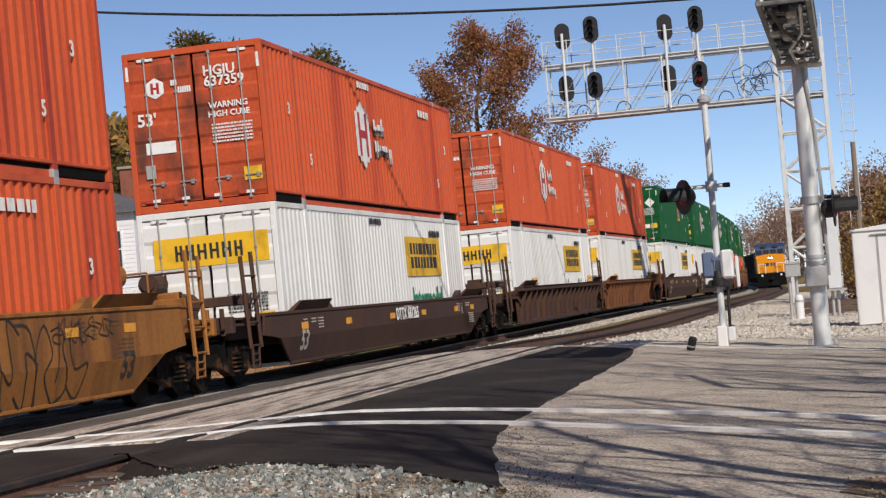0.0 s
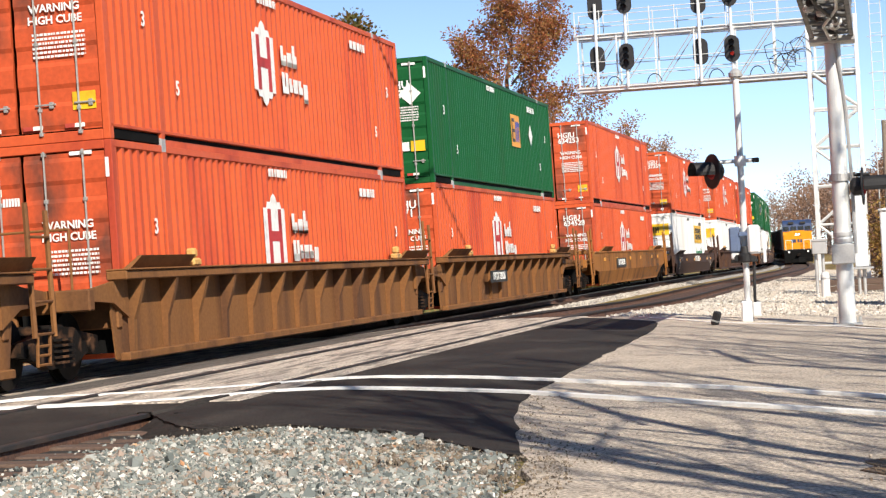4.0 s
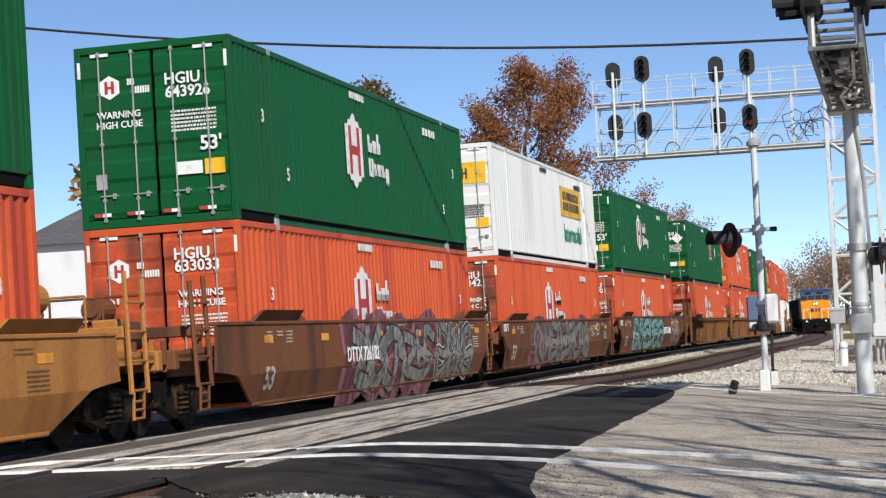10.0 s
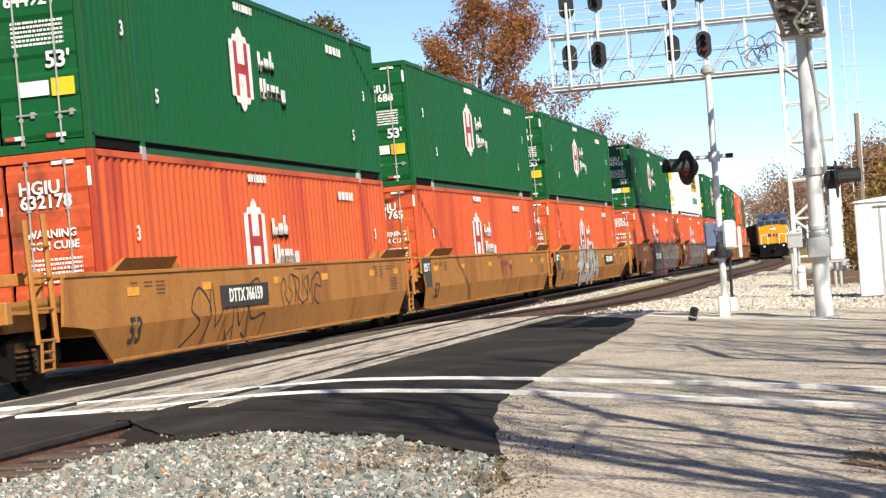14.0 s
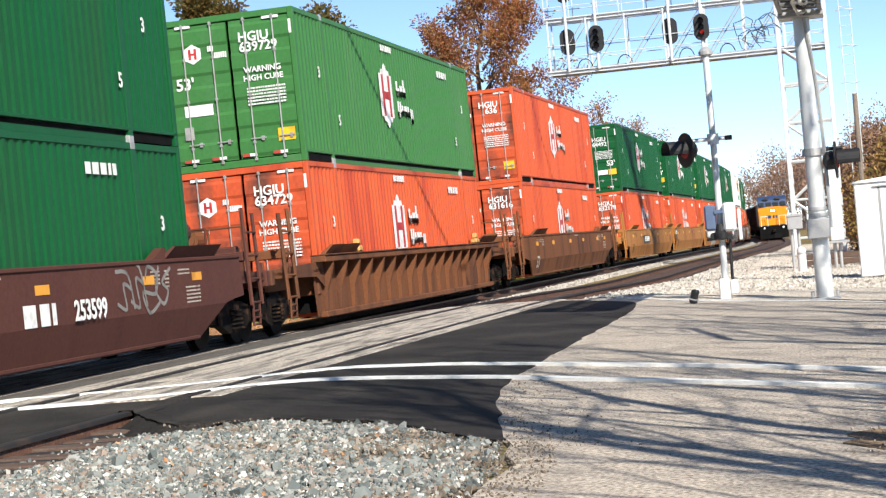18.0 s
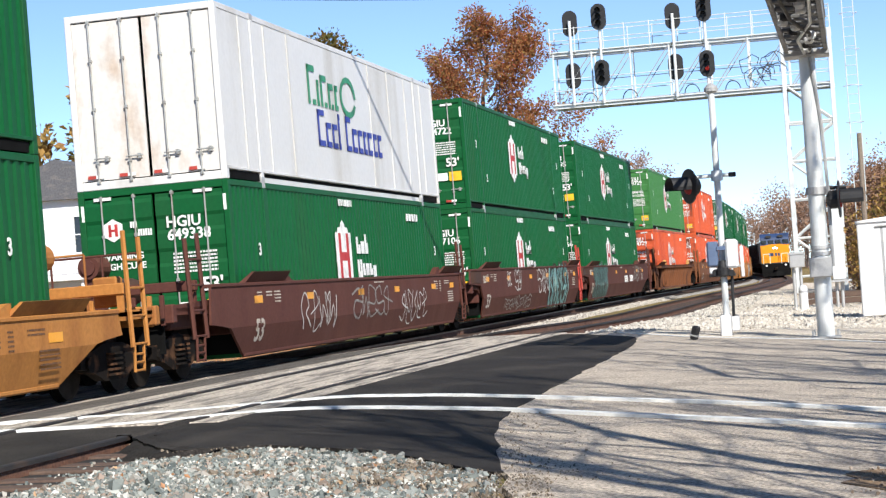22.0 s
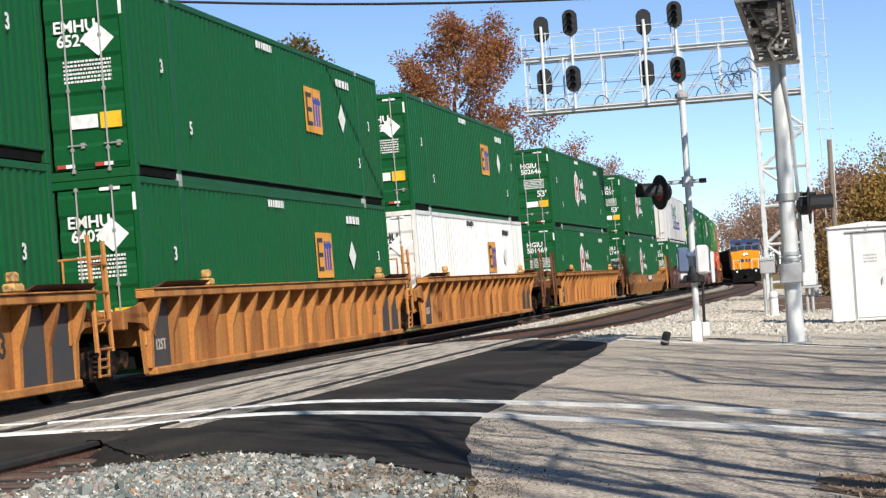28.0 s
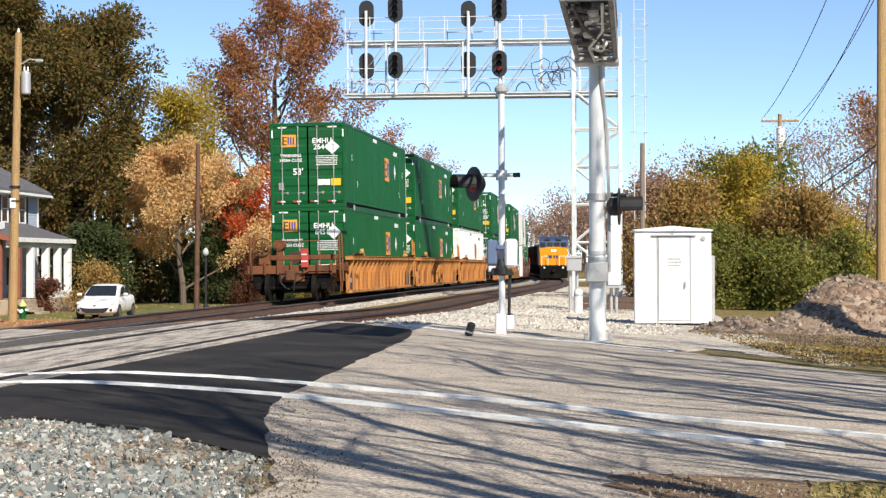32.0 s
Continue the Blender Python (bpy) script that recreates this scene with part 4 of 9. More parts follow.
PAINT = {"orange": ORANGE, "green": GREEN, "pale": GREEN_PALE, "white": WHITE_BOX, "ribwhite": WHITE_BOX, "reefer": REEFER}


def container(colour, brand, code, label):
    """A 53-foot box in its own space: rear sill at x = 0, floor at z = 0, doors facing -x."""
    th = thing("shipping_container", pose(0, 0, 0), label, "shipping container", "containers on the train")
    paint = PAINT[colour]
    flat = colour == "reefer"
    deep, pitch = {"orange": (0.040, 0.27), "ribwhite": (0.05, 0.33), "white": (0.020, 0.27), "reefer": (0, 1)}.get(colour, (0.026, 0.24))
    for sd in (-1, 1):
        part("side_wall", once(("wall", colour, sd), lambda: side_wall(deep, pitch, sd, flat).mesh("side_wall", paint)), None, th)
        for i, (nm, fn) in enumerate(FRAME):
            part(nm, once(("frame", colour, i, sd), lambda: fn(sd).mesh(nm, paint)), None, th)
    part("front_wall", once(("front", colour), lambda: front_wall().mesh("front_wall", paint)), None, th)
    part("roof", once(("roof", colour), lambda: Geo().box((0.06, -WIDE / 2 + 0.02, TALL - 0.05), (LONG - 0.06, WIDE / 2 - 0.02, TALL - 0.012)).mesh("roof", paint)), None, th)
    part("floor", once(("floor", colour), lambda: Geo().box((0.06, -WIDE / 2 + 0.05, 0.10), (LONG - 0.06, WIDE / 2 - 0.05, 0.16)).mesh("floor", SHADE_AND_BLACK)), None, th)
    for i, (x, z0, z1) in enumerate(((0.0, 0.0, 0.14), (0.0, TALL - 0.12, TALL), (LONG - 0.12, 0.0, 0.14))):
        part("sill" if z0 == 0 else "header", once(("bar", colour, i), lambda: end_bar(x, z0, z1).mesh("sill", paint)), None, th)
    cst = once("cast", lambda: Geo().box((0, 0, 0), (0.18, 0.175, 0.12), 0.012).mesh("casting", STEEL_GREY))
    for x in (1.85, LONG - 2.03):
        for z in (-0.015, TALL - 0.10):
            part("casting", cst, None, th, "worn steel corner casting", at=pose(x, -WIDE / 2 - 0.004, z))
            part("casting", cst, None, th, at=pose(x, WIDE / 2 - 0.171, z))
    # Blocks that put the shade of the end recesses in as colour.
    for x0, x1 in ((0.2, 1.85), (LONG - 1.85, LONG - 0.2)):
        part("underside", once(("slot", x0), lambda: slot(x0, x1).mesh("underside", SHADE_AND_BLACK)), None, th)
    leaf = once(("leaf", colour), lambda: door_leaf(flat).mesh("door", {"orange": ORANGE_WORN, "reefer": REEFER_WORN}.get(colour, paint)))
    rod = once("rod", lambda: lock_rod().mesh("lock_rod", GALV))
    bar = once("bar", lambda: handle_bar().mesh("door_handle", GALV))
    for y0 in (-1.19, 0.03):
        d = part("door", leaf, None, th, at=pose(0, y0, 0))
        for y in (0.30, 0.86):
            part("lock_rod", rod, None, d, "galvanised lock rod", at=pose(0, y, 0))
            part("door_handle", bar, None, d, at=pose(0, y, 0))
    lead = code.split()[0] if code else ""
    dark = colour in ("white", "reefer", "ribwhite")
    ink = BLACK_INK if dark else LETTER
    if colour != "reefer":
        if code and brand == "hunt":
            for q, z in zip(code.split(), (0.66, 0.50)):
                part("number", rear_words(q, 0.15, -0.72, z), GREY_STICK, th, "grey container number")
        elif code:
            a, b = code.split()
            part("number", rear_words(a, 0.25, -0.50, 2.42 if colour in ("orange", "pale") else 2.27), ink, th, "white container number" if not dark else "black container number", kind="stuff")
            part("number", rear_words(b, 0.25, -0.58, 2.23 if colour in ("orange", "pale") else 2.06), ink, th, kind="stuff")
        old = colour in ("orange", "pale")
        plain = brand == "hunt"
        y53, z53 = (0.92, 1.66) if old else (-0.92, 1.22) if brand == "hub" else (0.34, 1.22)
        if not plain:
            part("number", once(("53", dark, brand, old), lambda: rear_words("53'", 0.31, y53, z53).mesh("number", ink)), None, th)
        zp = 1.44 if old else 1.30 if plain else 1.74
        part("small_print", once(("print", dark, old), lambda: bars(lambda g, u, v, a, b: g.box((-0.006, -0.28 - v, zp + a), (-0.001, -0.28 - u, zp + b)), 4, 6, 0.75, 0.032, 0.06).mesh("small_print", ink)), None, th, kind="stuff")
        yw, zw = (-0.62, 1.80) if old else (0.58, 1.78)
        for line, dz in () if plain else (("WARNING", 0), ("HIGH CUBE", -0.16)):
            part("warning", once(("warn", dark, old, line), lambda: rear_words(line, 0.15, yw, zw + dz).mesh("warning", ink)), None, th)
        part("sticker", once(("st_y", old), lambda: plate(-1.13, 0.42 if old else 0.74, -0.80, 0.66 if old else 0.98).mesh("sticker", YELLOW)), None, th, "yellow notice sticker")
        part("sticker", once(("st_w", old), lambda: (plate(0.42, 1.05, 0.98, 1.26) if old else plate(-0.76, 0.76, -0.34, 0.96)).mesh("sticker", LETTER)), None, th)
        part("sticker", once("st_g", lambda: plate(0.84, 0.62, 1.02, 0.86).mesh("sticker", GREY_STICK)), None, th)
        for i, q in enumerate(((0.72, 2.72, 1.02, 2.77), (-1.02, 2.72, -0.70, 2.77), (1.20, 2.40, 1.25, 2.66), (-1.25, 2.40, -1.20, 2.66))):
            part("edge_mark", once(("mk", i), lambda: plate(*q).mesh("edge_mark", LETTER)), None, th)
    for y in (-0.95, -0.35, 0.25, 0.8):
        part("reflector", once(("rfl", 0), lambda: plate(0.0, 0.19, 0.14, 0.245).mesh("reflector", LETTER)), None, th, at=pose(0, y, 0))
        part("reflector", once(("rfl", 1), lambda: plate(0.14, 0.19, 0.28, 0.245).mesh("reflector", SAFETY_RED)), None, th, at=pose(0, y, 0))
    # marks on the long side
    if colour != "reefer":
        part("side_mark", once(("sm", dark), lambda: bars(lambda g, u, v, a, b: g.box((6.7 + u, -WIDE / 2 - 0.006, 2.62 + a), (6.7 + v, -WIDE / 2 - 0.001, 2.62 + b)), 9, 1, 1.0, 0.13, 0.1).mesh("side_mark", ink)), None, th, kind="stuff")
        part("side_mark", once(("sn", dark), lambda: bars(lambda g, u, v, a, b: g.box((12.4 + u, -WIDE / 2 - 0.006, 2.42 + a), (12.4 + v, -WIDE / 2 - 0.001, 2.42 + b)), 5, 1, 1.1, 0.16, 0.1).mesh("side_mark", ink)), None, th, kind="stuff")
        if not dark:
            for t, x, z in (("5", 2.66, 0.86), ("3", 1.45, 1.74), ("5", 14.0, 0.86), ("3", 15.1, 1.74)):
                part("side_number", once(("sd", t, x), lambda: side_words(t, 0.3, x, z).mesh("side_number", LETTER)), None, th)
    if brand == "hub":
        w, r = once(("hub",), lambda: [a.mesh("emblem", b) for a, b in zip((*hub_badge(True, 0, 0), *hub_badge(False, 0, 0)), (LETTER, RED_INK, LETTER, RED_INK))])[:2]
        for me in MESHES[("hub",)]:
            part("emblem", me, None, th, "white shield emblem with red bars" if me is w else "", kind="stuff")
    elif brand == "emp":
        key = ("emp",)
        once(key, lambda: [a.mesh("emblem", b) for a, b in zip((*emp_badge(True), *emp_badge(False)), (GOLD, BLACK_INK, BLUE_INK) * 2)])
        for i, me in enumerate(MESHES[key]):
            part("emblem", me, None, th, "amber square emblem" if i == 0 else "", kind="" if i % 3 == 0 else "stuff")
        dia = once("dia", lambda: Geo().prism([(-0.85, 1.81), (-1.11, 2.06), (-0.85, 2.31), (-0.59, 2.06)], 0, -0.014, -0.010).mesh("placard", LETTER))
        part("placard", dia, None, th, "white diamond placard")
        part("placard", once("dia2", lambda: Geo().prism([(12.7, 1.45), (13.0, 1.75), (12.7, 2.05), (12.4, 1.75)], 1, -WIDE / 2 - 0.010, -WIDE / 2 - 0.006).mesh("placard", LETTER)), None, th)
    elif brand == "hunt":
        part("emblem", once("jb", lambda: plate(-1.12, 1.88, 1.02, 2.42).mesh("emblem", YELLOW)), None, th, "yellow name panel")
        def marks():
            g = Geo()
            y = 0.62
            for w in (0.14, 0.16, 0.17, 0.17, 0.17, 0.15):
                g.box((-0.010, y - 0.05, 2.0), (-0.006, y, 2.28)).box((-0.010, y - w, 2.0), (-0.006, y - w + 0.05, 2.28)).box((-0.010, y - w, 2.12), (-0.006, y, 2.17))
                y -= w + 0.06
            return g.mesh("emblem", BLACK_INK)
        part("emblem", once("jbm", marks), None, th, kind="stuff")
        part("emblem", once("jbs", lambda: side_plate(9.8, 1.50, 13.4, 2.40).mesh("emblem", YELLOW)), None, th, "yellow name panel")
        part("emblem", once("jbsm", lambda: bars(lambda g, u, v, a, b: g.box((10.2 + u, -WIDE / 2 - 0.012, 2.0 + a), (10.2 + v, -WIDE / 2 - 0.007, 2.0 + b)), 8, 2, 2.8, 0.26, 0.32).mesh("emblem", BLACK_INK)), None, th, kind="stuff")
        part("lettering", once("jbi", lambda: side_words("Intermodal", 0.72, 11.7, 0.96).mesh("lettering", GREEN_INK)), None, th, "green lettering")
    elif brand == "cool":
        g1, g2 = Geo(), Geo()
        y = -WIDE / 2 - 0.006
        u = 5.2
        for w, hgt in ((0.5, 0.75), (0.14, 0.5), (0.42, 0.62), (0.36, 0.5), (0.22, 0.5)):
            g1.box((u, y, 1.62), (u + 0.12, y + 0.005, 1.62 + hgt)).box((u, y, 1.62 + hgt - 0.12), (u + w, y + 0.005, 1.62 + hgt)).box((u + w * 0.6, y, 1.62), (u + w, y + 0.005, 1.72))
            u += w + 0.12
        for k in range(14):
            a0, a1 = k * 0.42, k * 0.42 + 0.44
            g1.raw([(8.1 + 0.62 * math.cos(a0), y, 1.95 + 0.42 * math.sin(a0)), (8.1 + 0.62 * math.cos(a1), y, 1.95 + 0.42 * math.sin(a1)), (8.1 + 0.48 * math.cos(a1), y, 1.95 + 0.30 * math.sin(a1)), (8.1 + 0.48 * math.cos(a0), y, 1.95 + 0.30 * math.sin(a0))], [(0, 1, 2, 3)])
        u = 5.7
        for w, hgt in ((0.48, 0.7), (0.36, 0.48), (0.36, 0.48), (0.14, 0.7), (0.25, 0), (0.40, 0.7), (0.36, 0.48), (0.36, 0.48), (0.26, 0.48), (0.36, 0.48), (0.32, 0.48), (0.32, 0.48)):
            if hgt:
                g2.box((u, y, 0.85), (u + 0.11, y + 0.005, 0.85 + hgt)).box((u, y, 0.85), (u + w, y + 0.005, 0.96)).box((u, y, 0.85 + hgt - 0.11), (u + w, y + 0.005, 0.85 + hgt))
            u += w + 0.09
        part("emblem", g1, GREEN_INK, th, "green emblem shapes", kind="stuff")
        part("emblem", g2, BLUE_INK, th, "blue emblem shapes", kind="stuff")
        for x in (1.2, 2.6, 4.0, 9.9, 11.6, 13.2, 14.8):
            part("seam", once("seam", lambda: Geo().box((0, -WIDE / 2 - 0.004, 0.2), (0.05, -WIDE / 2 + 0.01, TALL - 0.1)).mesh("seam", REEFER)), None, th, at=pose(x, 0, 0))
    return th


# ---------------------------------------------------------------- well cars
FOLD, KEEL = 0.72, 0.27


def face_y(z):
    """How far out the side plate of a smooth car stands at a height."""
    return -(1.482 if z > FOLD else 1.482 - (FOLD - z) * 0.314)


def on_face(g, lift):
    """Lays flat lettering of the x-z plane onto the folded side plate."""
    h = Geo()
    h.v = [(x, face_y(z) - lift + min(0.0, y), z) for x, y, z in g.v]
    h.f = list(g.f)
    return h


def stroke(g, a, b, width, lift):
    """One straight sprayed stroke on the side plate, cut where the plate folds."""
    (x0, z0), (x1, z1) = a, b
    L = max(1e-4, math.hypot(x1 - x0, z1 - z0))
    nx, nz = -(z1 - z0) / L * width / 2, (x1 - x0) / L * width / 2
    k = 2
    for i in range(k):
        u, v = i / k, (i + 1) / k
        c = [(x0 + (x1 - x0) * w + sgn * nx, z0 + (z1 - z0) * w + sgn * nz) for w, sgn in ((u, 1), (v, 1), (v, -1), (u, -1))]
        g.raw([(x, face_y(z) - lift, z) for x, z in c], [(0, 1, 2, 3)])


GLYPHS = (
    (((0.0, 0.1), (0.25, 1.0), (0.35, 0.35), (0.8, 0.9), (0.6, 0.0), (1.0, 0.3)),),
    (((1.0, 0.8), (0.3, 1.0), (0.0, 0.55), (0.7, 0.6), (0.9, 0.2), (0.35, 0.0), (0.2, 0.3)),),
    (((0.0, 0.0), (0.3, 0.9), (1.0, 1.0)), ((0.1, 0.5), (0.6, 0.65), (0.5, 0.0), (1.0, 0.15))),
    (((0.3, 1.0), (0.0, 0.4), (0.4, 0.0), (0.75, 0.35), (0.45, 0.6), (1.0, 0.95)),),
    (((0.0, 0.9), (0.5, 0.7), (0.2, 0.2), (1.0, 0.0)), ((0.6, 1.0), (0.75, 0.3))),
    (((0.0, 0.2), (0.5, 0.05), (0.55, 1.0), (0.15, 0.7), (1.0, 0.45)),),
)


def spray(seed, x0, x1, z0, z1, letters, width, lift, grow=0.0):
    """A row of crooked sprayed shapes that spell nothing: hooks, loops and zigzags."""
    rng = random.Random(seed)
    g = Geo()
    step = (x1 - x0) / letters
    for i in range(letters):
        a, wide = x0 + i * step - step * 0.1, step * rng.uniform(1.1, 1.35)
        mx, my = rng.random() < 0.5, rng.random() < 0.4
        lo, hi = z0 + rng.uniform(-0.03, 0.08), z1 - rng.uniform(-0.03, 0.10)
        lean = rng.uniform(-0.08, 0.18) * step
        w = width * rng.uniform(0.85, 1.2) + grow
        for k, line in enumerate(GLYPHS[rng.randrange(len(GLYPHS))]):
            line = [((1 - u if mx else u), (1 - v if my else v)) for u, v in line]
            pts = [Vector((a + u * wide + v * lean + rng.uniform(-0.05, 0.05) * step, lo + v * (hi - lo))) for u, v in line]
            fine = [pts[0]]
            for q in range(len(pts) - 1):
                p0, p1, p2, p3 = pts[max(0, q - 1)], pts[q], pts[q + 1], pts[min(len(pts) - 1, q + 2)]
                for c in (0.25, 0.5, 0.75, 1.0):
                    fine.append(0.5 * (2 * p1 + (p2 - p0) * c + (2 * p0 - 5 * p1 + 4 * p2 - p3) * c * c + (3 * p1 - p0 - 3 * p2 + p3) * c ** 3))
            for e, f in zip(fine, fine[1:]):
                over = (f - e).normalized() * w * 0.22
                stroke(g, tuple(e - over), tuple(f + over), w, lift + 0.0006 * k)
    return g


def truck():
    """Two axles with side frames, springs and bolster, about its own middle."""
    frame_, spring = Geo(), Geo()
    for s in (-1, 1):
        y0, y1 = (s * 1.06 - 0.07, s * 1.06 + 0.07)
        frame_.prism([(-1.15, 0.40), (-0.75, 0.34), (-0.35, 0.20), (0.35, 0.20), (0.75, 0.34), (1.15, 0.40), (1.15, 0.56), (0.7, 0.62), (0.35, 0.70), (-0.35, 0.70), (-0.7, 0.62), (-1.15, 0.56)], 1, y0, y1)
        for x in (-0.89, 0.89):
            frame_.tube((x, s * 1.0, 0.44), (x, s * 1.17, 0.44), 0.11, n=10)
        for x in (-0.18, 0, 0.18):
            for k in range(5):
                spring.tube((x, s * 1.15, 0.26 + k * 0.07), (x, s * 1.15, 0.29 + k * 0.07), 0.075, n=8)
    frame_.box((-0.2, -1.1, 0.50), (0.2, 1.1, 0.74), 0.03)
    return frame_, spring


def axle():
    g = Geo().tube((0, -0.95, 0.44), (0, 0.95, 0.44), 0.075, n=10)
    for s in (-1, 1):
        for a, b, r in ((0.70, 0.735, 0.465), (0.735, 0.83, 0.44)):
            g.tube((0, s * a, 0.44), (0, s * b, 0.44), r, n=24)
        g.tube((0, s * 0.83, 0.44), (0, s * 0.86, 0.44), 0.16, n=12)
    return g


def put_truck(car, x):
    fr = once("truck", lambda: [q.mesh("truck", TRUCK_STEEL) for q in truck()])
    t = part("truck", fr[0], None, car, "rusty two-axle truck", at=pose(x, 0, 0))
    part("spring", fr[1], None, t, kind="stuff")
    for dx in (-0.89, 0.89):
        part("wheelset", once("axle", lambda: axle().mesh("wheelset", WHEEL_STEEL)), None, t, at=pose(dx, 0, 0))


def car_sides(style, top, rear, front, long_ends=False):
    """Side plates, flanges, sills, floor and end plates of a well for one 53-foot box."""
    out = []
    ends = {"a": ((-0.89, top), (-0.89, 1.06), (-0.66, 1.06), (-0.50, FOLD), (-0.28, KEEL)), "c": ((-1.75, top), (-1.85, 0.80), (-1.3, 0.76), (-0.95, FOLD), (-0.02, KEEL))}
    if long_ends:
        ends = {**ends, "a": ((-1.06, top), (-1.06, 1.06), (-0.75, 1.06), (-0.48, FOLD), (-0.28, KEEL)), "b": ((-1.62, top), (-1.70, 1.12), (-0.36, 1.06), (-0.12, FOLD), (0.10, KEEL))}
        rear = "b" if rear == "a" else rear
    left = [(x, min(z, top)) for x, z in ends[rear]]
    right = [(LONG - x, min(z, top)) for x, z in ends[front]]
    for s in (-1, 1):
        if style == "smooth":
            a, b = sorted((s * 1.48, s * 1.44))
            out.append(("side_plate", Geo().prism(left[:4] + right[3::-1], 1, a, b)))
            lean = 0.314 * (FOLD - KEEL)
            (xa, _), (xb, _), (xc, _), (xd, _) = left[3], left[4], right[4], right[3]
            out.append(("lower_plate", Geo().raw([(x, s * (1.48 - d - t), z) for t in (0, 0.04) for x, z, d in ((xa, FOLD, 0), (xb, KEEL, lean), (xc, KEEL, lean), (xd, FOLD, 0))],
                        [(0, 1, 2, 3), (7, 6, 5, 4), (0, 4, 5, 1), (1, 5, 6, 2), (2, 6, 7, 3), (3, 7, 4, 0)])))
            a, b = sorted((s * 1.30, s * 1.505))
            out.append(("top_flange", Geo().box((left[0][0], a, top - 0.015), (right[0][0], b, top + 0.045), 0.012)))
            a, b = sorted((s * 1.24, s * 1.352))
            out.append(("side_sill", Geo().box((xb + 0.05, a, KEEL - 0.045), (xc - 0.05, b, KEEL + 0.03), 0.02)))
        else:
            a, b = sorted((s * 1.31, s * 1.60))
            out.append(("top_chord", Geo().box((-0.5, a, top - 0.09), (16.65, b, top + 0.03), 0.015)))
            out.append(("top_flange", Geo().box((-0.5, a - 0.03 if s < 0 else a, top + 0.03), (16.65, b if s < 0 else b + 0.03, top + 0.055), 0.008)))
            a, b = sorted((s * 1.305, s * 1.33))
            out.append(("side_plate", Geo().prism([(-0.4, top - 0.08), (16.55, top - 0.08), (16.55, 0.85), (16.4, 0.22), (-0.35, 0.22), (-0.45, 0.85)], 1, a, b)))
            a, b = sorted((s * 1.26, s * 1.46))
            out.append(("side_sill", Geo().box((-0.2, a, 0.19), (16.3, b, 0.30), 0.015)))
    out.append(("floor", Geo().box((0.03, -1.15, 0.24), (16.12, 1.15, 0.30))))
    for x in (-0.3, 16.25):
        out.append(("end_plate", Geo().box((x, -1.36, 0.62), (x + 0.16, 1.36, 1.02), 0.02)))
    return out


def rib(top):
    return Geo().prism([(-1.325, top - 0.09), (-1.58, top - 0.09), (-1.53, top - 0.3), (-1.42, top - 0.62), (-1.40, 0.30), (-1.325, 0.30)], 0, -0.05, 0.05)


def guide(s):
    """Flared guide plate on the top flange at a corner of the well, its upper edge leaning out."""
    h = 1.09
    vs = [(-h, s * 1.36, 0.0), (h, s * 1.36, 0.0), (h * 0.92, s * 1.57, 0.17), (-h * 0.92, s * 1.57, 0.17), (-h, s * 1.47, 0.0), (h, s * 1.47, 0.0), (h * 0.94, s * 1.62, 0.165), (-h * 0.94, s * 1.62, 0.165)]
    return Geo().raw(vs, [(0, 1, 2, 3), (4, 7, 6, 5), (0, 4, 5, 1), (3, 2, 6, 7), (0, 3, 7, 4), (1, 5, 6, 2)])


def gusset(s):
    """Sloping web at the inner end of a guide plate."""
    a, b = sorted((s * 1.34, s * 1.47))
    return Geo().prism([(0.0, 0.0), (0.55, 0.0), (0.12, 0.16), (0.0, 0.16)], 1, a, b)


def end_deck(coupled, top):
    """End platform over the truck; a coupled end reaches further and carries the draft gear."""
    g = Geo()
    far = -3.35 if coupled else -1.35
    g.box((far, -0.42, 0.62), (0.0, 0.42, 1.06), 0.03)
    high = min(1.40, top - 0.02)
    for y0, y1 in ((-1.40, -1.34), (1.34, 1.40)):
        g.prism([(0.0, high), (0.0, 0.75), (-0.5, 0.96), (far + 0.15, 1.0), (far, 1.0), (far, 1.14), (-0.6, min(1.22, high))], 1, y0, y1)
    g.box((far, -1.40, 1.03), (-0.1, 1.40, 1.11), 0.012)
    g.box((far - 0.05, -1.45, 0.88), (far + 0.12, 1.45, 1.16), 0.02)
    if coupled:
        g.box((far - 0.35, -0.13, 0.70), (far, 0.13, 0.98), 0.03)
        g.box((far - 0.48, -0.18, 0.66), (far - 0.30, 0.12, 1.02), 0.04)
        g.box((-2.9, -1.2, 0.78), (-1.7, -0.5, 1.05), 0.04)
    return g


def ladder_pieces(coupled):
    """The near ladder of an end in pieces: two stiles, a rung to repeat, and the stirrup step below."""
    far = -2.70 if coupled else -1.18
    stiles = [Geo().tube((x, -1.50, 0.62), (x - 0.03, -1.46, top), 0.036, n=6) for x, top in ((far, 2.12), (far + 0.55, 2.20))]
    rung = Geo().tube((far, -1.50, 0.66), (far + 0.55, -1.50, 0.66), 0.018, n=6)
    step = Geo()
    for x in (far + 0.12, far + 0.46):
        step.tube((x, -1.47, 0.28), (x, -1.49, 0.66), 0.022, n=6)
    for k in range(3):
        step.tube((far + 0.12, -1.48, 0.30 + 0.11 * k), (far + 0.46, -1.48, 0.30 + 0.11 * k), 0.018, n=6)
    return stiles, rung, step


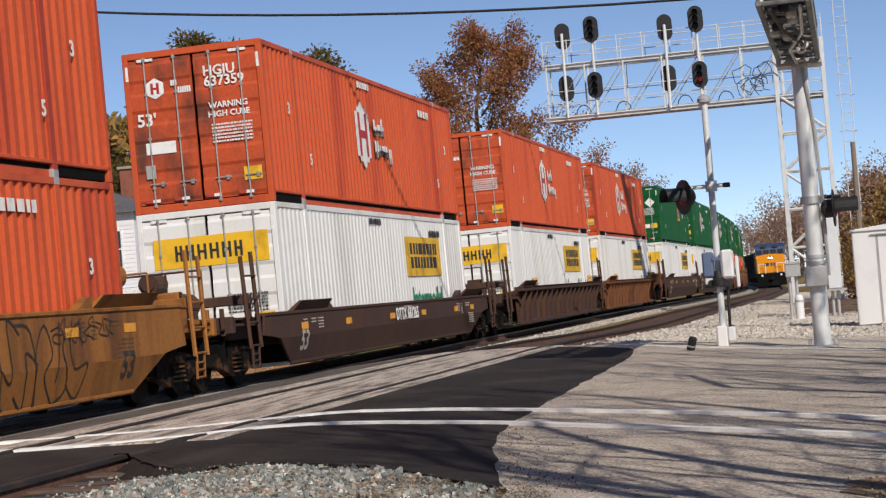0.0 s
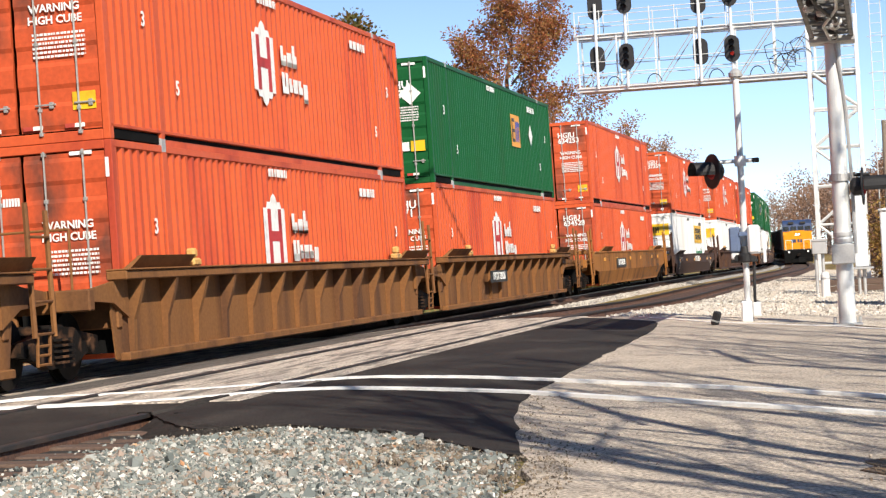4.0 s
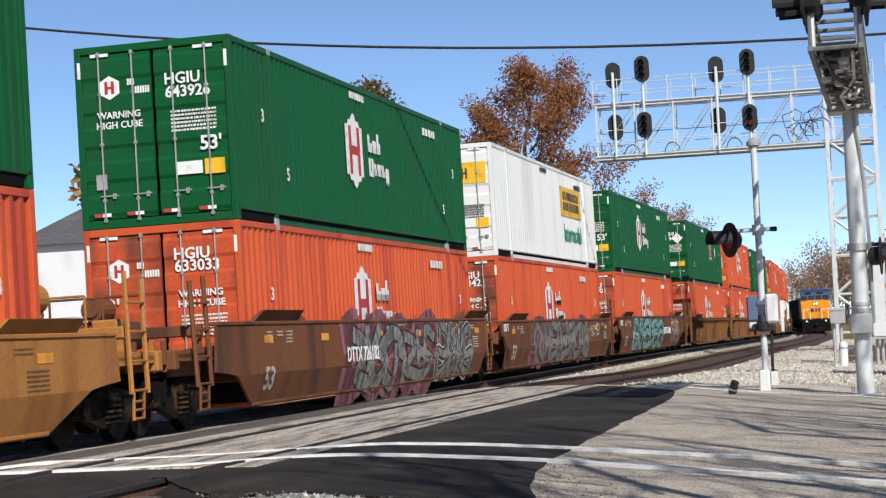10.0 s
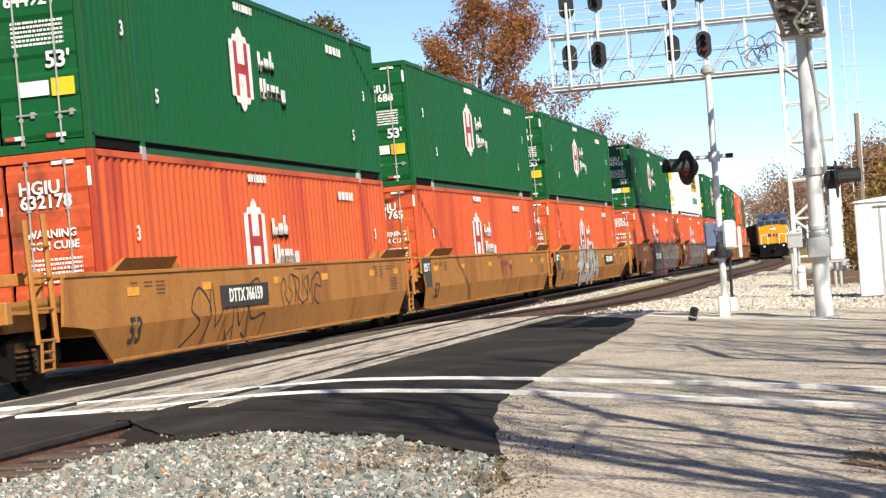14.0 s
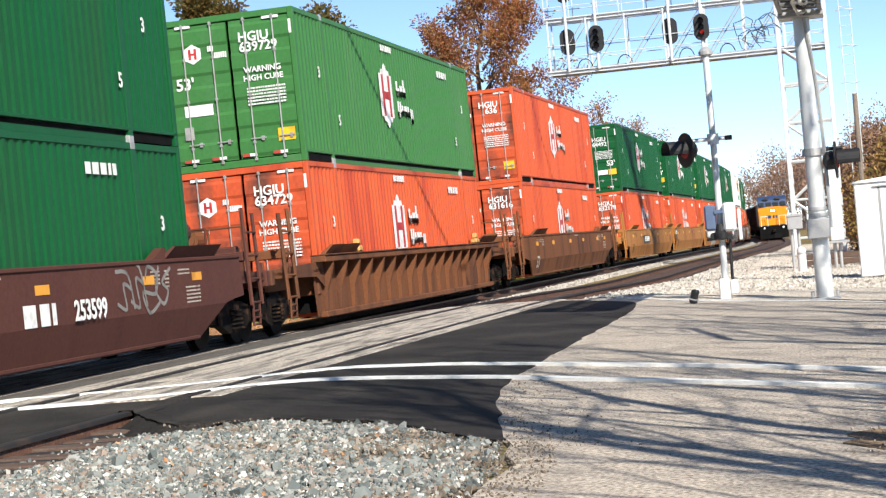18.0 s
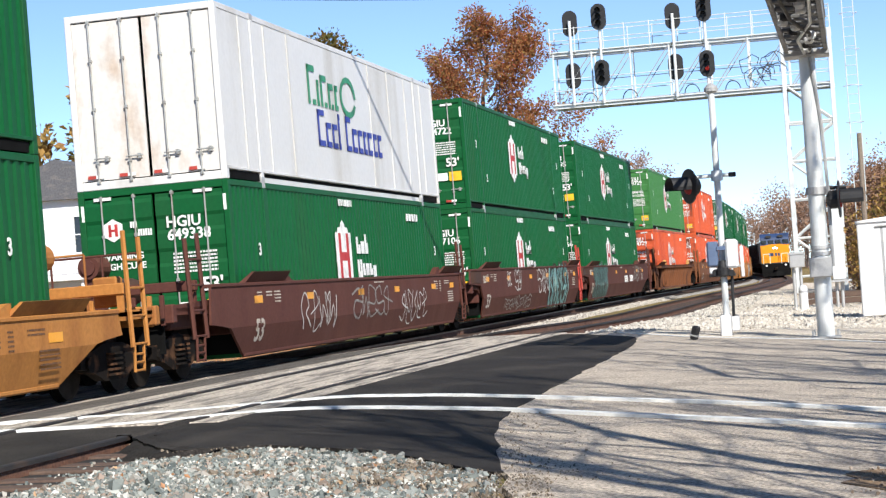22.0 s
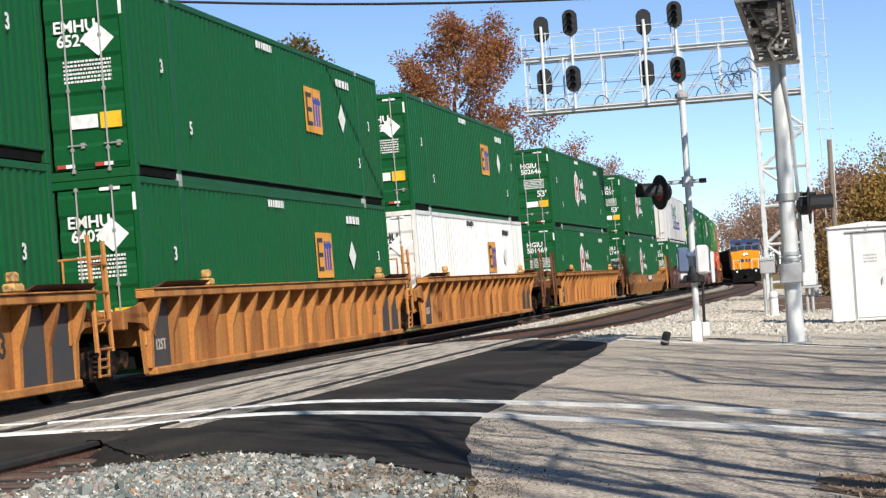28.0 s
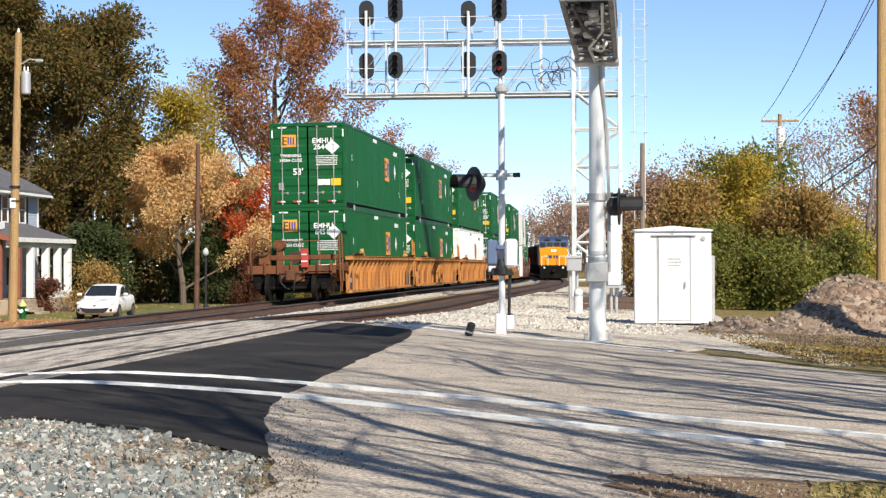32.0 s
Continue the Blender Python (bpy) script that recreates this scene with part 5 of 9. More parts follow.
def grab_irons(coupled, s):
    """Ladder on one side of an end (s = -1, 1), with its stirrup step, or the rail across the end (s = 0)."""
    g = Geo()
    far = -2.70 if coupled else -1.18
    if s:
        for x, top in ((far, 2.12), (far + 0.55, 2.20)):
            g.tube((x, s * 1.50, 0.62), (x - 0.03, s * 1.46, top), 0.036, n=6)
        for k in range(4):
            g.tube((far, s * 1.50, 0.66 + 0.38 * k), (far + 0.55, s * 1.50, 0.66 + 0.38 * k), 0.018, n=6)
        for x in (far + 0.12, far + 0.46):
            g.tube((x, s * 1.47, 0.28), (x, s * 1.49, 0.66), 0.022, n=6)
        for k in range(3):
            g.tube((far + 0.12, s * 1.48, 0.30 + 0.11 * k), (far + 0.46, s * 1.48, 0.30 + 0.11 * k), 0.018, n=6)
    else:
        far = far - 0.5 if coupled else -0.75
        for y in (-0.9, -0.3, 0.5):
            g.tube((far + 0.1, y, 1.10), (far + 0.1, y, 1.95), 0.018, n=6)
        g.tube((far + 0.1, -0.9, 1.95), (far + 0.1, 0.5, 1.95), 0.018, n=6)
    return g


def brake_wheel():
    g = Geo()
    for i in range(12):
        a0, a1 = i * math.pi / 6, (i + 1) * math.pi / 6
        g.tube((0, 0.28 * math.cos(a0), 0.28 * math.sin(a0)), (0, 0.28 * math.cos(a1), 0.28 * math.sin(a1)), 0.02, n=6)
        if i % 3 == 0:
            g.tube((0, 0, 0), (0, 0.28 * math.cos(a0), 0.28 * math.sin(a0)), 0.016, n=6)
    g.tube((-0.05, 0, 0), (0.3, 0, 0), 0.05, n=8)
    return g


CAR_PAINT = {"tan": CAR_TAN, "orange": CAR_ORANGE, "ochre": CAR_OCHRE, "umber": CAR_UMBER, "brown": CAR_BROWN, "dark": CAR_DARK, "maroon": CAR_MAROON}
CAR_LABEL = {"tan": "tan", "orange": "orange-tan", "ochre": "dirty ochre", "umber": "weathered umber", "brown": "rusty brown", "dark": "dark brown", "maroon": "maroon"}


ART = {
    "grey": ((GRAF_PINK, 61, 3.0, 12.4, 0.42, 1.30, 9, 0.52, 0.003, 0.0), (GRAF_INK, 3, 3.4, 12.2, 0.36, 1.34, 8, 0.24, 0.006, 0.11), (GRAF_GREY, 3, 3.4, 12.2, 0.36, 1.34, 8, 0.24, 0.010, 0.0), (GRAF_WHITE, 65, 12.6, 14.4, 0.9, 1.3, 5, 0.03, 0.006, 0.0)),
    "teal": ((GRAF_OLIVE, 62, 2.2, 11.0, 0.40, 1.30, 8, 0.50, 0.003, 0.0), (GRAF_INK, 8, 2.4, 10.6, 0.34, 1.36, 6, 0.24, 0.006, 0.10), (GRAF_TEAL, 8, 2.4, 10.6, 0.34, 1.36, 6, 0.24, 0.010, 0.0), (GRAF_INK, 63, 2.6, 10.8, 0.36, 1.34, 9, 0.035, 0.014, 0.0),
             (GRAF_WHITE, 64, 13.4, 16.0, 0.42, 1.36, 6, 0.035, 0.006, 0.0)),
    "white": ((GRAF_INK, 15, 4.0, 8.6, 0.30, 1.46, 4, 0.30, 0.006, 0.10), (GRAF_WHITE, 15, 4.0, 8.6, 0.30, 1.46, 4, 0.30, 0.010, 0.0)),
    "pink": ((GRAF_PINK, 22, 4.9, 11.6, 0.26, 1.40, 5, 0.62, 0.004, 0.0), (GRAF_INK, 21, 5.4, 11.4, 0.30, 1.36, 5, 0.26, 0.008, 0.09), (GRAF_GREY, 21, 5.4, 11.4, 0.30, 1.36, 5, 0.26, 0.012, 0.0),
             (GRAF_WHITE, 24, 11.8, 15.0, 0.28, 1.38, 4, 0.24, 0.006, 0.12), (GRAF_INK, 24, 11.8, 15.0, 0.28, 1.38, 4, 0.24, 0.010, 0.05), (GRAF_GREY, 24, 11.8, 15.0, 0.28, 1.38, 4, 0.18, 0.014, 0.0)),
    "tags": ((GRAF_WHITE, 30, 3.3, 4.0, 0.95, 1.40, 2, 0.035, 0.006, 0.0), (GRAF_WHITE, 31, 4.6, 5.5, 0.80, 1.45, 2, 0.05, 0.006, 0.0), (GRAF_GREY, 32, 2.9, 7.2, 0.32, 0.68, 9, 0.035, 0.006, 0.0), (GRAF_WHITE, 33, 8.4, 10.6, 0.70, 1.48, 4, 0.04, 0.006, 0.0),
             (GRAF_INK, 34, 10.5, 14.2, 0.22, 1.52, 6, 0.24, 0.006, 0.06), (GRAF_TEAL, 34, 10.5, 14.2, 0.22, 1.52, 6, 0.12, 0.010, 0.0), (GRAF_DEEP, 35, 10.6, 14.0, 0.25, 1.48, 8, 0.05, 0.013, 0.0)),
    "deep": ((GRAF_TEAL, 36, 0.9, 4.6, 0.30, 1.46, 6, 0.28, 0.006, 0.05), (GRAF_INK, 36, 0.9, 4.6, 0.30, 1.46, 6, 0.28, 0.008, 0.015), (GRAF_DEEP, 36, 0.9, 4.6, 0.30, 1.46, 6, 0.22, 0.011, 0.0), (GRAF_TEAL, 39, 1.0, 4.5, 0.35, 1.40, 7, 0.022, 0.014, 0.0), (GRAF_GREY, 37, 12.6, 14.6, 0.75, 1.40, 4, 0.05, 0.006, 0.0)),
    "faint": ((GRAF_WHITE, 51, 3.0, 5.2, 0.5, 1.2, 4, 0.03, 0.006, 0.0), (GRAF_GREY, 52, 6.5, 9.5, 0.6, 1.3, 5, 0.04, 0.006, 0.0), (GRAF_WHITE, 53, 10.5, 13.0, 0.4, 1.1, 5, 0.03, 0.006, 0.0)),
    "lines": ((GRAF_INK, 47, 10.6, 14.2, 0.22, 1.34, 7, 0.03, 0.006, 0.0), (GRAF_INK, 48, 13.2, 15.2, 1.0, 1.3, 7, 0.018, 0.006, 0.0)),
    "ink": ((GRAF_INK, 41, 2.6, 6.4, 0.18, 1.2, 4, 0.03, 0.006, 0.0), (GRAF_INK, 43, 7.4, 9.8, 0.7, 1.25, 6, 0.025, 0.006, 0.0)),
}
PLATE_X = {"pink": 5.9, "teal": 11.9, "white": 11.9, "ink": 5.4, "lines": 4.6, "tags": 12.5, "": 8.5}


def well_car(style, colour, rear, front, number, art, top=1.60):
    """One well: x = 0 is the rear end of its box. rear, front: 'a' shares a truck with its neighbour, 'c' is coupled."""
    paint = CAR_PAINT[colour]
    note = {"grey": " with grey sprayed letters", "deep": " with dark teal sprayed shapes", "faint": " with faint pale tags", "teal": " with teal sprayed letters", "white": " with white sprayed letters", "pink": " with pink and grey sprayed letters", "ink": " with thin black sprayed lines", "lines": " with thin black sprayed lines", "tags": " with white and teal tags"}.get(art, "")
    th = thing("well_car", pose(0, 0, 0), f"{CAR_LABEL[colour]} well car, {'smooth' if style == 'smooth' else 'ribbed'} sides{note}", "railway car", "well cars of the train")
    for nm, me in once(("side", style, colour, top, rear, front), lambda: [(nm, g.mesh(nm, paint)) for nm, g in car_sides(style, top, rear, front, colour == "maroon")]):
        part(nm, me, None, th)
    if style == "ribbed":
        me = once(("rib", colour, top), lambda: rib(top).mesh("rib", paint))
        spots = [-0.2, 0.75, *(1.72 + i * 0.99 for i in range(13)), 14.5, 15.4, 16.3] if colour == "orange" else [0.15 + i * 1.24 for i in range(13)] if colour == "umber" else [0.1 + i * 0.985 for i in range(17)]
        for u in spots:
            part("rib", me, None, th, at=pose(u, 0, 0))
        if colour == "orange":
            for x in (-0.15, 14.56, 15.46):
                part("end_panel", once(("ep", x, top), lambda: Geo().box((x, -1.37, 0.24), (x + 0.82, -1.335, top - 0.12), 0.01).mesh("end_panel", STEEL_DARK)), None, th, "dark grey steel end panel")
    if style == "ribbed" and colour == "orange":
        part("capacity_mark", once("rib125", lambda: shifted(words("125T", 0.22), Matrix.Translation((0.26, -1.374, 0.62))).mesh("capacity_mark", LETTER_OLD)), None, th, kind="stuff")
        part("number", once("rib53", lambda: shifted(words("53", 0.42), Matrix.Translation((14.05, -1.334, 0.82))).mesh("number", BLACK_INK)), None, th, kind="stuff")
    for sd in (-1, 1):
        low = 0.55 if colour == "orange" else 1.0
        gd = once(("guide", colour, sd), lambda: shifted(guide(sd), Matrix.Diagonal((1, 1, low, 1))).mesh("guide_plate", CAR_DARK if colour == "orange" else paint))
        for x, flip in ((1.05, 1), (15.67, -1)):
            part("guide_plate", gd, None, th, at=pose(x, 0, top + (0.045 if style == "smooth" else 0.055)))
            if style == "smooth":
                side = sd * flip
                part("gusset", once(("gusset", colour, side), lambda: gusset(side).mesh("gusset", paint)), None, th, at=pose(x + flip * 1.03, 0, top + 0.045, 0, 0, 0 if flip > 0 else 180))
        if style == "ribbed":
            for x in (2.35, 14.3):
                part("lock_casting", once("lockc", lambda: Geo().box((-0.16, -0.09, 0.0), (0.16, 0.09, 0.12), 0.03).box((-0.09, -0.07, 0.12), (0.07, 0.07, 0.26), 0.03).mesh("lock_casting", YELLOW_DIRTY)), None, th, "worn yellow box lock", at=pose(x, sd * 1.46, top + 0.055))
    for which, kind in (("r", rear), ("f", front)):
        m = pose(0, 0, 0) if which == "r" else pose(LONG, 0, 0, 0, 0, 180)
        part("end_deck", once(("deck", kind, colour, top), lambda: end_deck(kind == "c", top).mesh("end_deck", CAR_BROWN if kind == "c" and colour == "orange" else paint)), None, th, at=m)
        col = SAFETY_RED if art == "tags" and which == "f" else CAR_BROWN if kind == "c" and colour == "orange" else paint
        for sd, nm in ((-1, "ladder"), (1, "ladder"), (0, "end_rail")):
            if sd and kind == "a" and which == "r":
                continue
            near = (sd == -1) == (which == "r")
            if sd and near:
                st, rg, sp = once(("ladder", kind, col.name, sd), lambda: (lambda q: ([g.mesh("stile", col) for g in q[0]], q[1].mesh("rung", col), q[2].mesh("stirrup", col)))([[shifted(g, Matrix.Scale(-sd, 4, (0, 1, 0))) for g in q] if isinstance(q, list) else shifted(q, Matrix.Scale(-sd, 4, (0, 1, 0))) for q in ladder_pieces(kind == "c")]))
                ladder = part("ladder", st[0], None, th, at=m)
                part("stile", st[1], None, ladder)
                for k in range(4):
                    part("rung", rg, None, ladder, at=pose(0, 0, 0.38 * k))
                part("stirrup", sp, None, ladder)
                continue
            part(nm, once(("grab", kind, col.name, sd), lambda: grab_irons(kind == "c", sd).mesh(nm, col)), None, th, at=m)
    # Added near-black plates that imitate the shade inside the well ends.
    for i, x in enumerate((-0.12, LONG + 0.06)):
        part("end_shield", once(("shield", i), lambda: Geo().box((x, -1.30, 0.30), (x + 0.06, 1.30, 0.64)).box((x + (0.06 if i == 0 else -1.2), -1.30, 0.30), (x + (1.2 if i == 0 else 0.0), -1.29, 0.95)).box((x + (0.06 if i == 0 else -1.2), 1.29, 0.30), (x + (1.2 if i == 0 else 0.0), 1.30, 0.95)).mesh("end_shield", SHADE_AND_BLACK)), None, th)
    # Added near-black plates by the trucks, imitating shade and blocking far-side light.
    for kind, m in ((rear, pose(0, 0, 0)), (front, pose(LONG, 0, 0, 0, 0, 180))):
        deep = -3.2 if kind == "c" else -1.5
        for sd in (-0.6, 0.6):
            part("truck_shroud", once(("shroud", kind), lambda: Geo().box((deep, -0.02, 0.46), (-0.05, 0.02, 1.02)).mesh("truck_shroud", SHADE_AND_BLACK)), None, th, at=m @ pose(0, sd, 0))
    if style == "smooth" and rear == "a":
        grey = colour in ("tan", "ochre")
        xe, x125, worn = (-1.60, 0.22, LETTER_OLD) if colour == "maroon" else (-0.88, -0.42, LETTER)
        outline = [(xe, top - 0.03), (xe, 1.14), (-0.3, 1.12), (-0.3, top - 0.03)] if colour == "maroon" else [(xe, top - 0.03), (xe, 1.07), (-0.65, 1.07), (-0.50, FOLD + 0.02), (0.03, FOLD + 0.02), (0.03, top - 0.03)]
        part("end_panel", once(("rearpanel", top, grey, colour), lambda: Geo().prism(outline, 1, -1.488, -1.481).mesh("end_panel", STEEL_DARK if grey else CAR_DARK if colour == "maroon" else paint)), None, th, "dark steel end panel" if grey or colour == "maroon" else "")
        part("capacity_mark", once(("125", grey, x125), lambda: shifted(words("125 T", 0.25), Matrix.Translation((x125, -1.492, min(1.27, top - 0.2)))).mesh("capacity_mark", worn)), None, th, kind="stuff")
    end_paint = CAR_BROWN if colour == "orange" else paint
    for kind, m in ((rear, pose(0, 0, 0)), (front, pose(LONG, 0, 0, 0, 0, 180))):
        if kind == "c":
            for i in range(7):
                part("stiffener", once(("stf", end_paint.name), lambda: Geo().box((-3.46, -0.03, 0.86), (-3.38, 0.03, 1.30), 0.008).mesh("stiffener", end_paint)), None, th, at=m @ pose(0, -1.3 + i * 0.433, 0))
            part("cross_beam", once(("xb", end_paint.name), lambda: Geo().box((-2.3, -1.42, 1.34), (-2.16, 1.42, 1.50), 0.015).box((-2.27, -1.4, 1.1), (-2.19, -1.3, 1.36)).box((-2.27, 1.3, 1.1), (-2.19, 1.4, 1.36)).mesh("cross_beam", end_paint)), None, th, at=m)
            part("brake_tank", once("bt", lambda: Geo().tube((-1.5, 0.25, 1.42), (-0.6, 0.25, 1.42), 0.22, n=14).mesh("brake_tank", CAR_DARK)), None, th, "dark steel air tank", at=m)
            part("brake_box", once(("bb", end_paint.name), lambda: Geo().box((-2.68, 0.85, 1.18), (-2.45, 1.22, 1.60), 0.03).mesh("brake_box", end_paint)), None, th, at=m)
            part("air_reservoir", once(("ar", end_paint.name), lambda: Geo().tube((-0.62, 0.95, 1.86), (-0.10, 0.95, 1.86), 0.185, n=16).tube((-0.66, 0.95, 1.86), (-0.62, 0.95, 1.86), 0.12, n=16).box((-0.55, 0.86, 1.12), (-0.46, 1.04, 1.70), 0.01).box((-0.26, 0.86, 1.12), (-0.17, 1.04, 1.70), 0.01).mesh("air_reservoir", end_paint)), None, th, at=m)
            # Added near-black plate that imitates the shade below the coupled deck.
            part("draft_shield", once("ds", lambda: Geo().box((-3.30, -1.25, 0.45), (-3.25, 1.25, 0.90)).mesh("draft_shield", SHADE_AND_BLACK)), None, th, at=m)
            part("air_hose", once("ah", lambda: Geo().path([(-3.5, 0.35, 0.92), (-3.62, 0.3, 0.6), (-3.66, 0.12, 0.42), (-3.8, 0.0, 0.40)], 0.028).mesh("air_hose", RUBBER)), None, th, at=m)
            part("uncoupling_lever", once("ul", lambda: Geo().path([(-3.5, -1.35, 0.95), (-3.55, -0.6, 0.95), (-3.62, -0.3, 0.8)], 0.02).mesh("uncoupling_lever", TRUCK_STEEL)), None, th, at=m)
    if rear == "c":
        part("brake_wheel", once(("bw", colour), lambda: brake_wheel().mesh("brake_wheel", CAR_BROWN if colour == "orange" else paint)), None, th, at=pose(-2.75, 1.05, 1.78))
        put_truck(th, -2.35)
    else:
        put_truck(th, -1.62)
    if front == "c":
        put_truck(th, LONG + 2.35)
    y = -1.487 if style == "smooth" else -1.505
    if number:
        px = PLATE_X.get(art, 8.5)
        pz = 0.98
        if art == "deep":
            px, pz = 11.6, 0.86
            part("company_mark", bars(lambda g, u, v, a, b: g.box((px - 2.0 + u, y - 0.005, 0.73 + a), (px - 2.0 + v, y - 0.001, 0.73 + b)), 6, 1, 0.95, 0.27, 0.2), LETTER, th, kind="stuff")
        elif colour in ("brown", "dark"):
            pz = 0.90
        else:
            part("number_plate", Geo().box((px - 1.2, y - 0.024, pz - 0.17), (px + 1.2, y - 0.001, pz + 0.17)) if style == "smooth" else Geo().box((4.3, -1.57, 0.72), (6.4, -1.55, 1.02)), BLACK_INK, th, "black number panel")
        w = words(("" if art == "deep" else "DTTX ") + number, (0.36 if colour in ("maroon", "brown", "dark") else 0.29) if style == "smooth" else 0.26)
        part("number", shifted(w, Matrix.Translation((px, y - 0.028, pz) if style == "smooth" else (5.35, -1.575, 0.87))), LETTER, th, "white car number", kind="stuff")
    if art == "mark":
        g, x0, z0, z1 = Geo(), 8.75, 0.64, 1.23
        g.box((x0, -1.488, z1 - 0.16), (x0 + 1.15, -1.483, z1))
        for dx in (0.24, 0.78):
            stroke(g, (x0 + dx, z1 - 0.1), (x0 + dx + 0.04, z0), 0.16, 0.005)
        for a, b in ((1.28, 1.82), (1.80, 1.32)):
            stroke(g, (x0 + a, z1), (x0 + b, z0), 0.15, 0.006)
        part("company_mark", g, RED_FADED, th, "faded red company mark", kind="stuff")
    if style == "smooth":
        x53, ink = 15.7 if art == "lines" else 0.58, BLACK_INK if colour in ("tan", "ochre") else LETTER_OLD
        part("number", once(("n53", ink.name, x53), lambda: on_face(shifted(words("53", 0.5), Matrix.Translation((x53, 0, 0.62))), 0.004).mesh("number", ink)), None, th)
        rf = once("side_rf", lambda: Geo().box((0, -1.488, 1.30), (0.42, -1.483, 1.42)).mesh("reflector", GOLD))
        for x in (0.35, 3.4, 7.0, 10.0, 13.6, 15.6):
            part("reflector", rf, None, th, at=pose(x, 0, min(0, top - 1.6)))
        dz = min(0, top - 1.6)
        for n, (x, z, rows, wide) in enumerate(((0.5, 1.46, 3, 0.25), (1.0, 1.46, 2, 0.3), (1.45, 1.46, 4, 0.35), (13.9, 1.46, 4, 0.35), (14.45, 1.46, 5, 0.16), (15.0, 1.46, 2, 0.5), (15.3, 1.20, 5, 0.6), (8.3, 1.52, 1, 0.8))):
            part("small_print", once(("cp", n, ink.name), lambda: bars(lambda g, u, v, a, b: g.box((x + u, -1.487, z + a), (x + v, -1.483, z + b)), 3 + n, rows, wide, 0.024, 0.055).mesh("small_print", INK_FADED if ink is BLACK_INK else ink)), None, th, at=pose(0, 0, dz), kind="stuff")
    for n, (mt, seed, x0, x1, z0, z1, count, width, lift, grow) in enumerate(ART.get(art, ())):
        part("graffiti", once(("gr", art, n), lambda: spray(seed, x0, x1, z0, z1, count, width, lift, grow).mesh("graffiti", mt)), None, th, "sprayed paint strokes" if n == 0 else "", kind="stuff")
    return th


# unit: rear end of its box at 0 s, top box, lower box, car
HG, EM = "HGIU ", "EMHU "
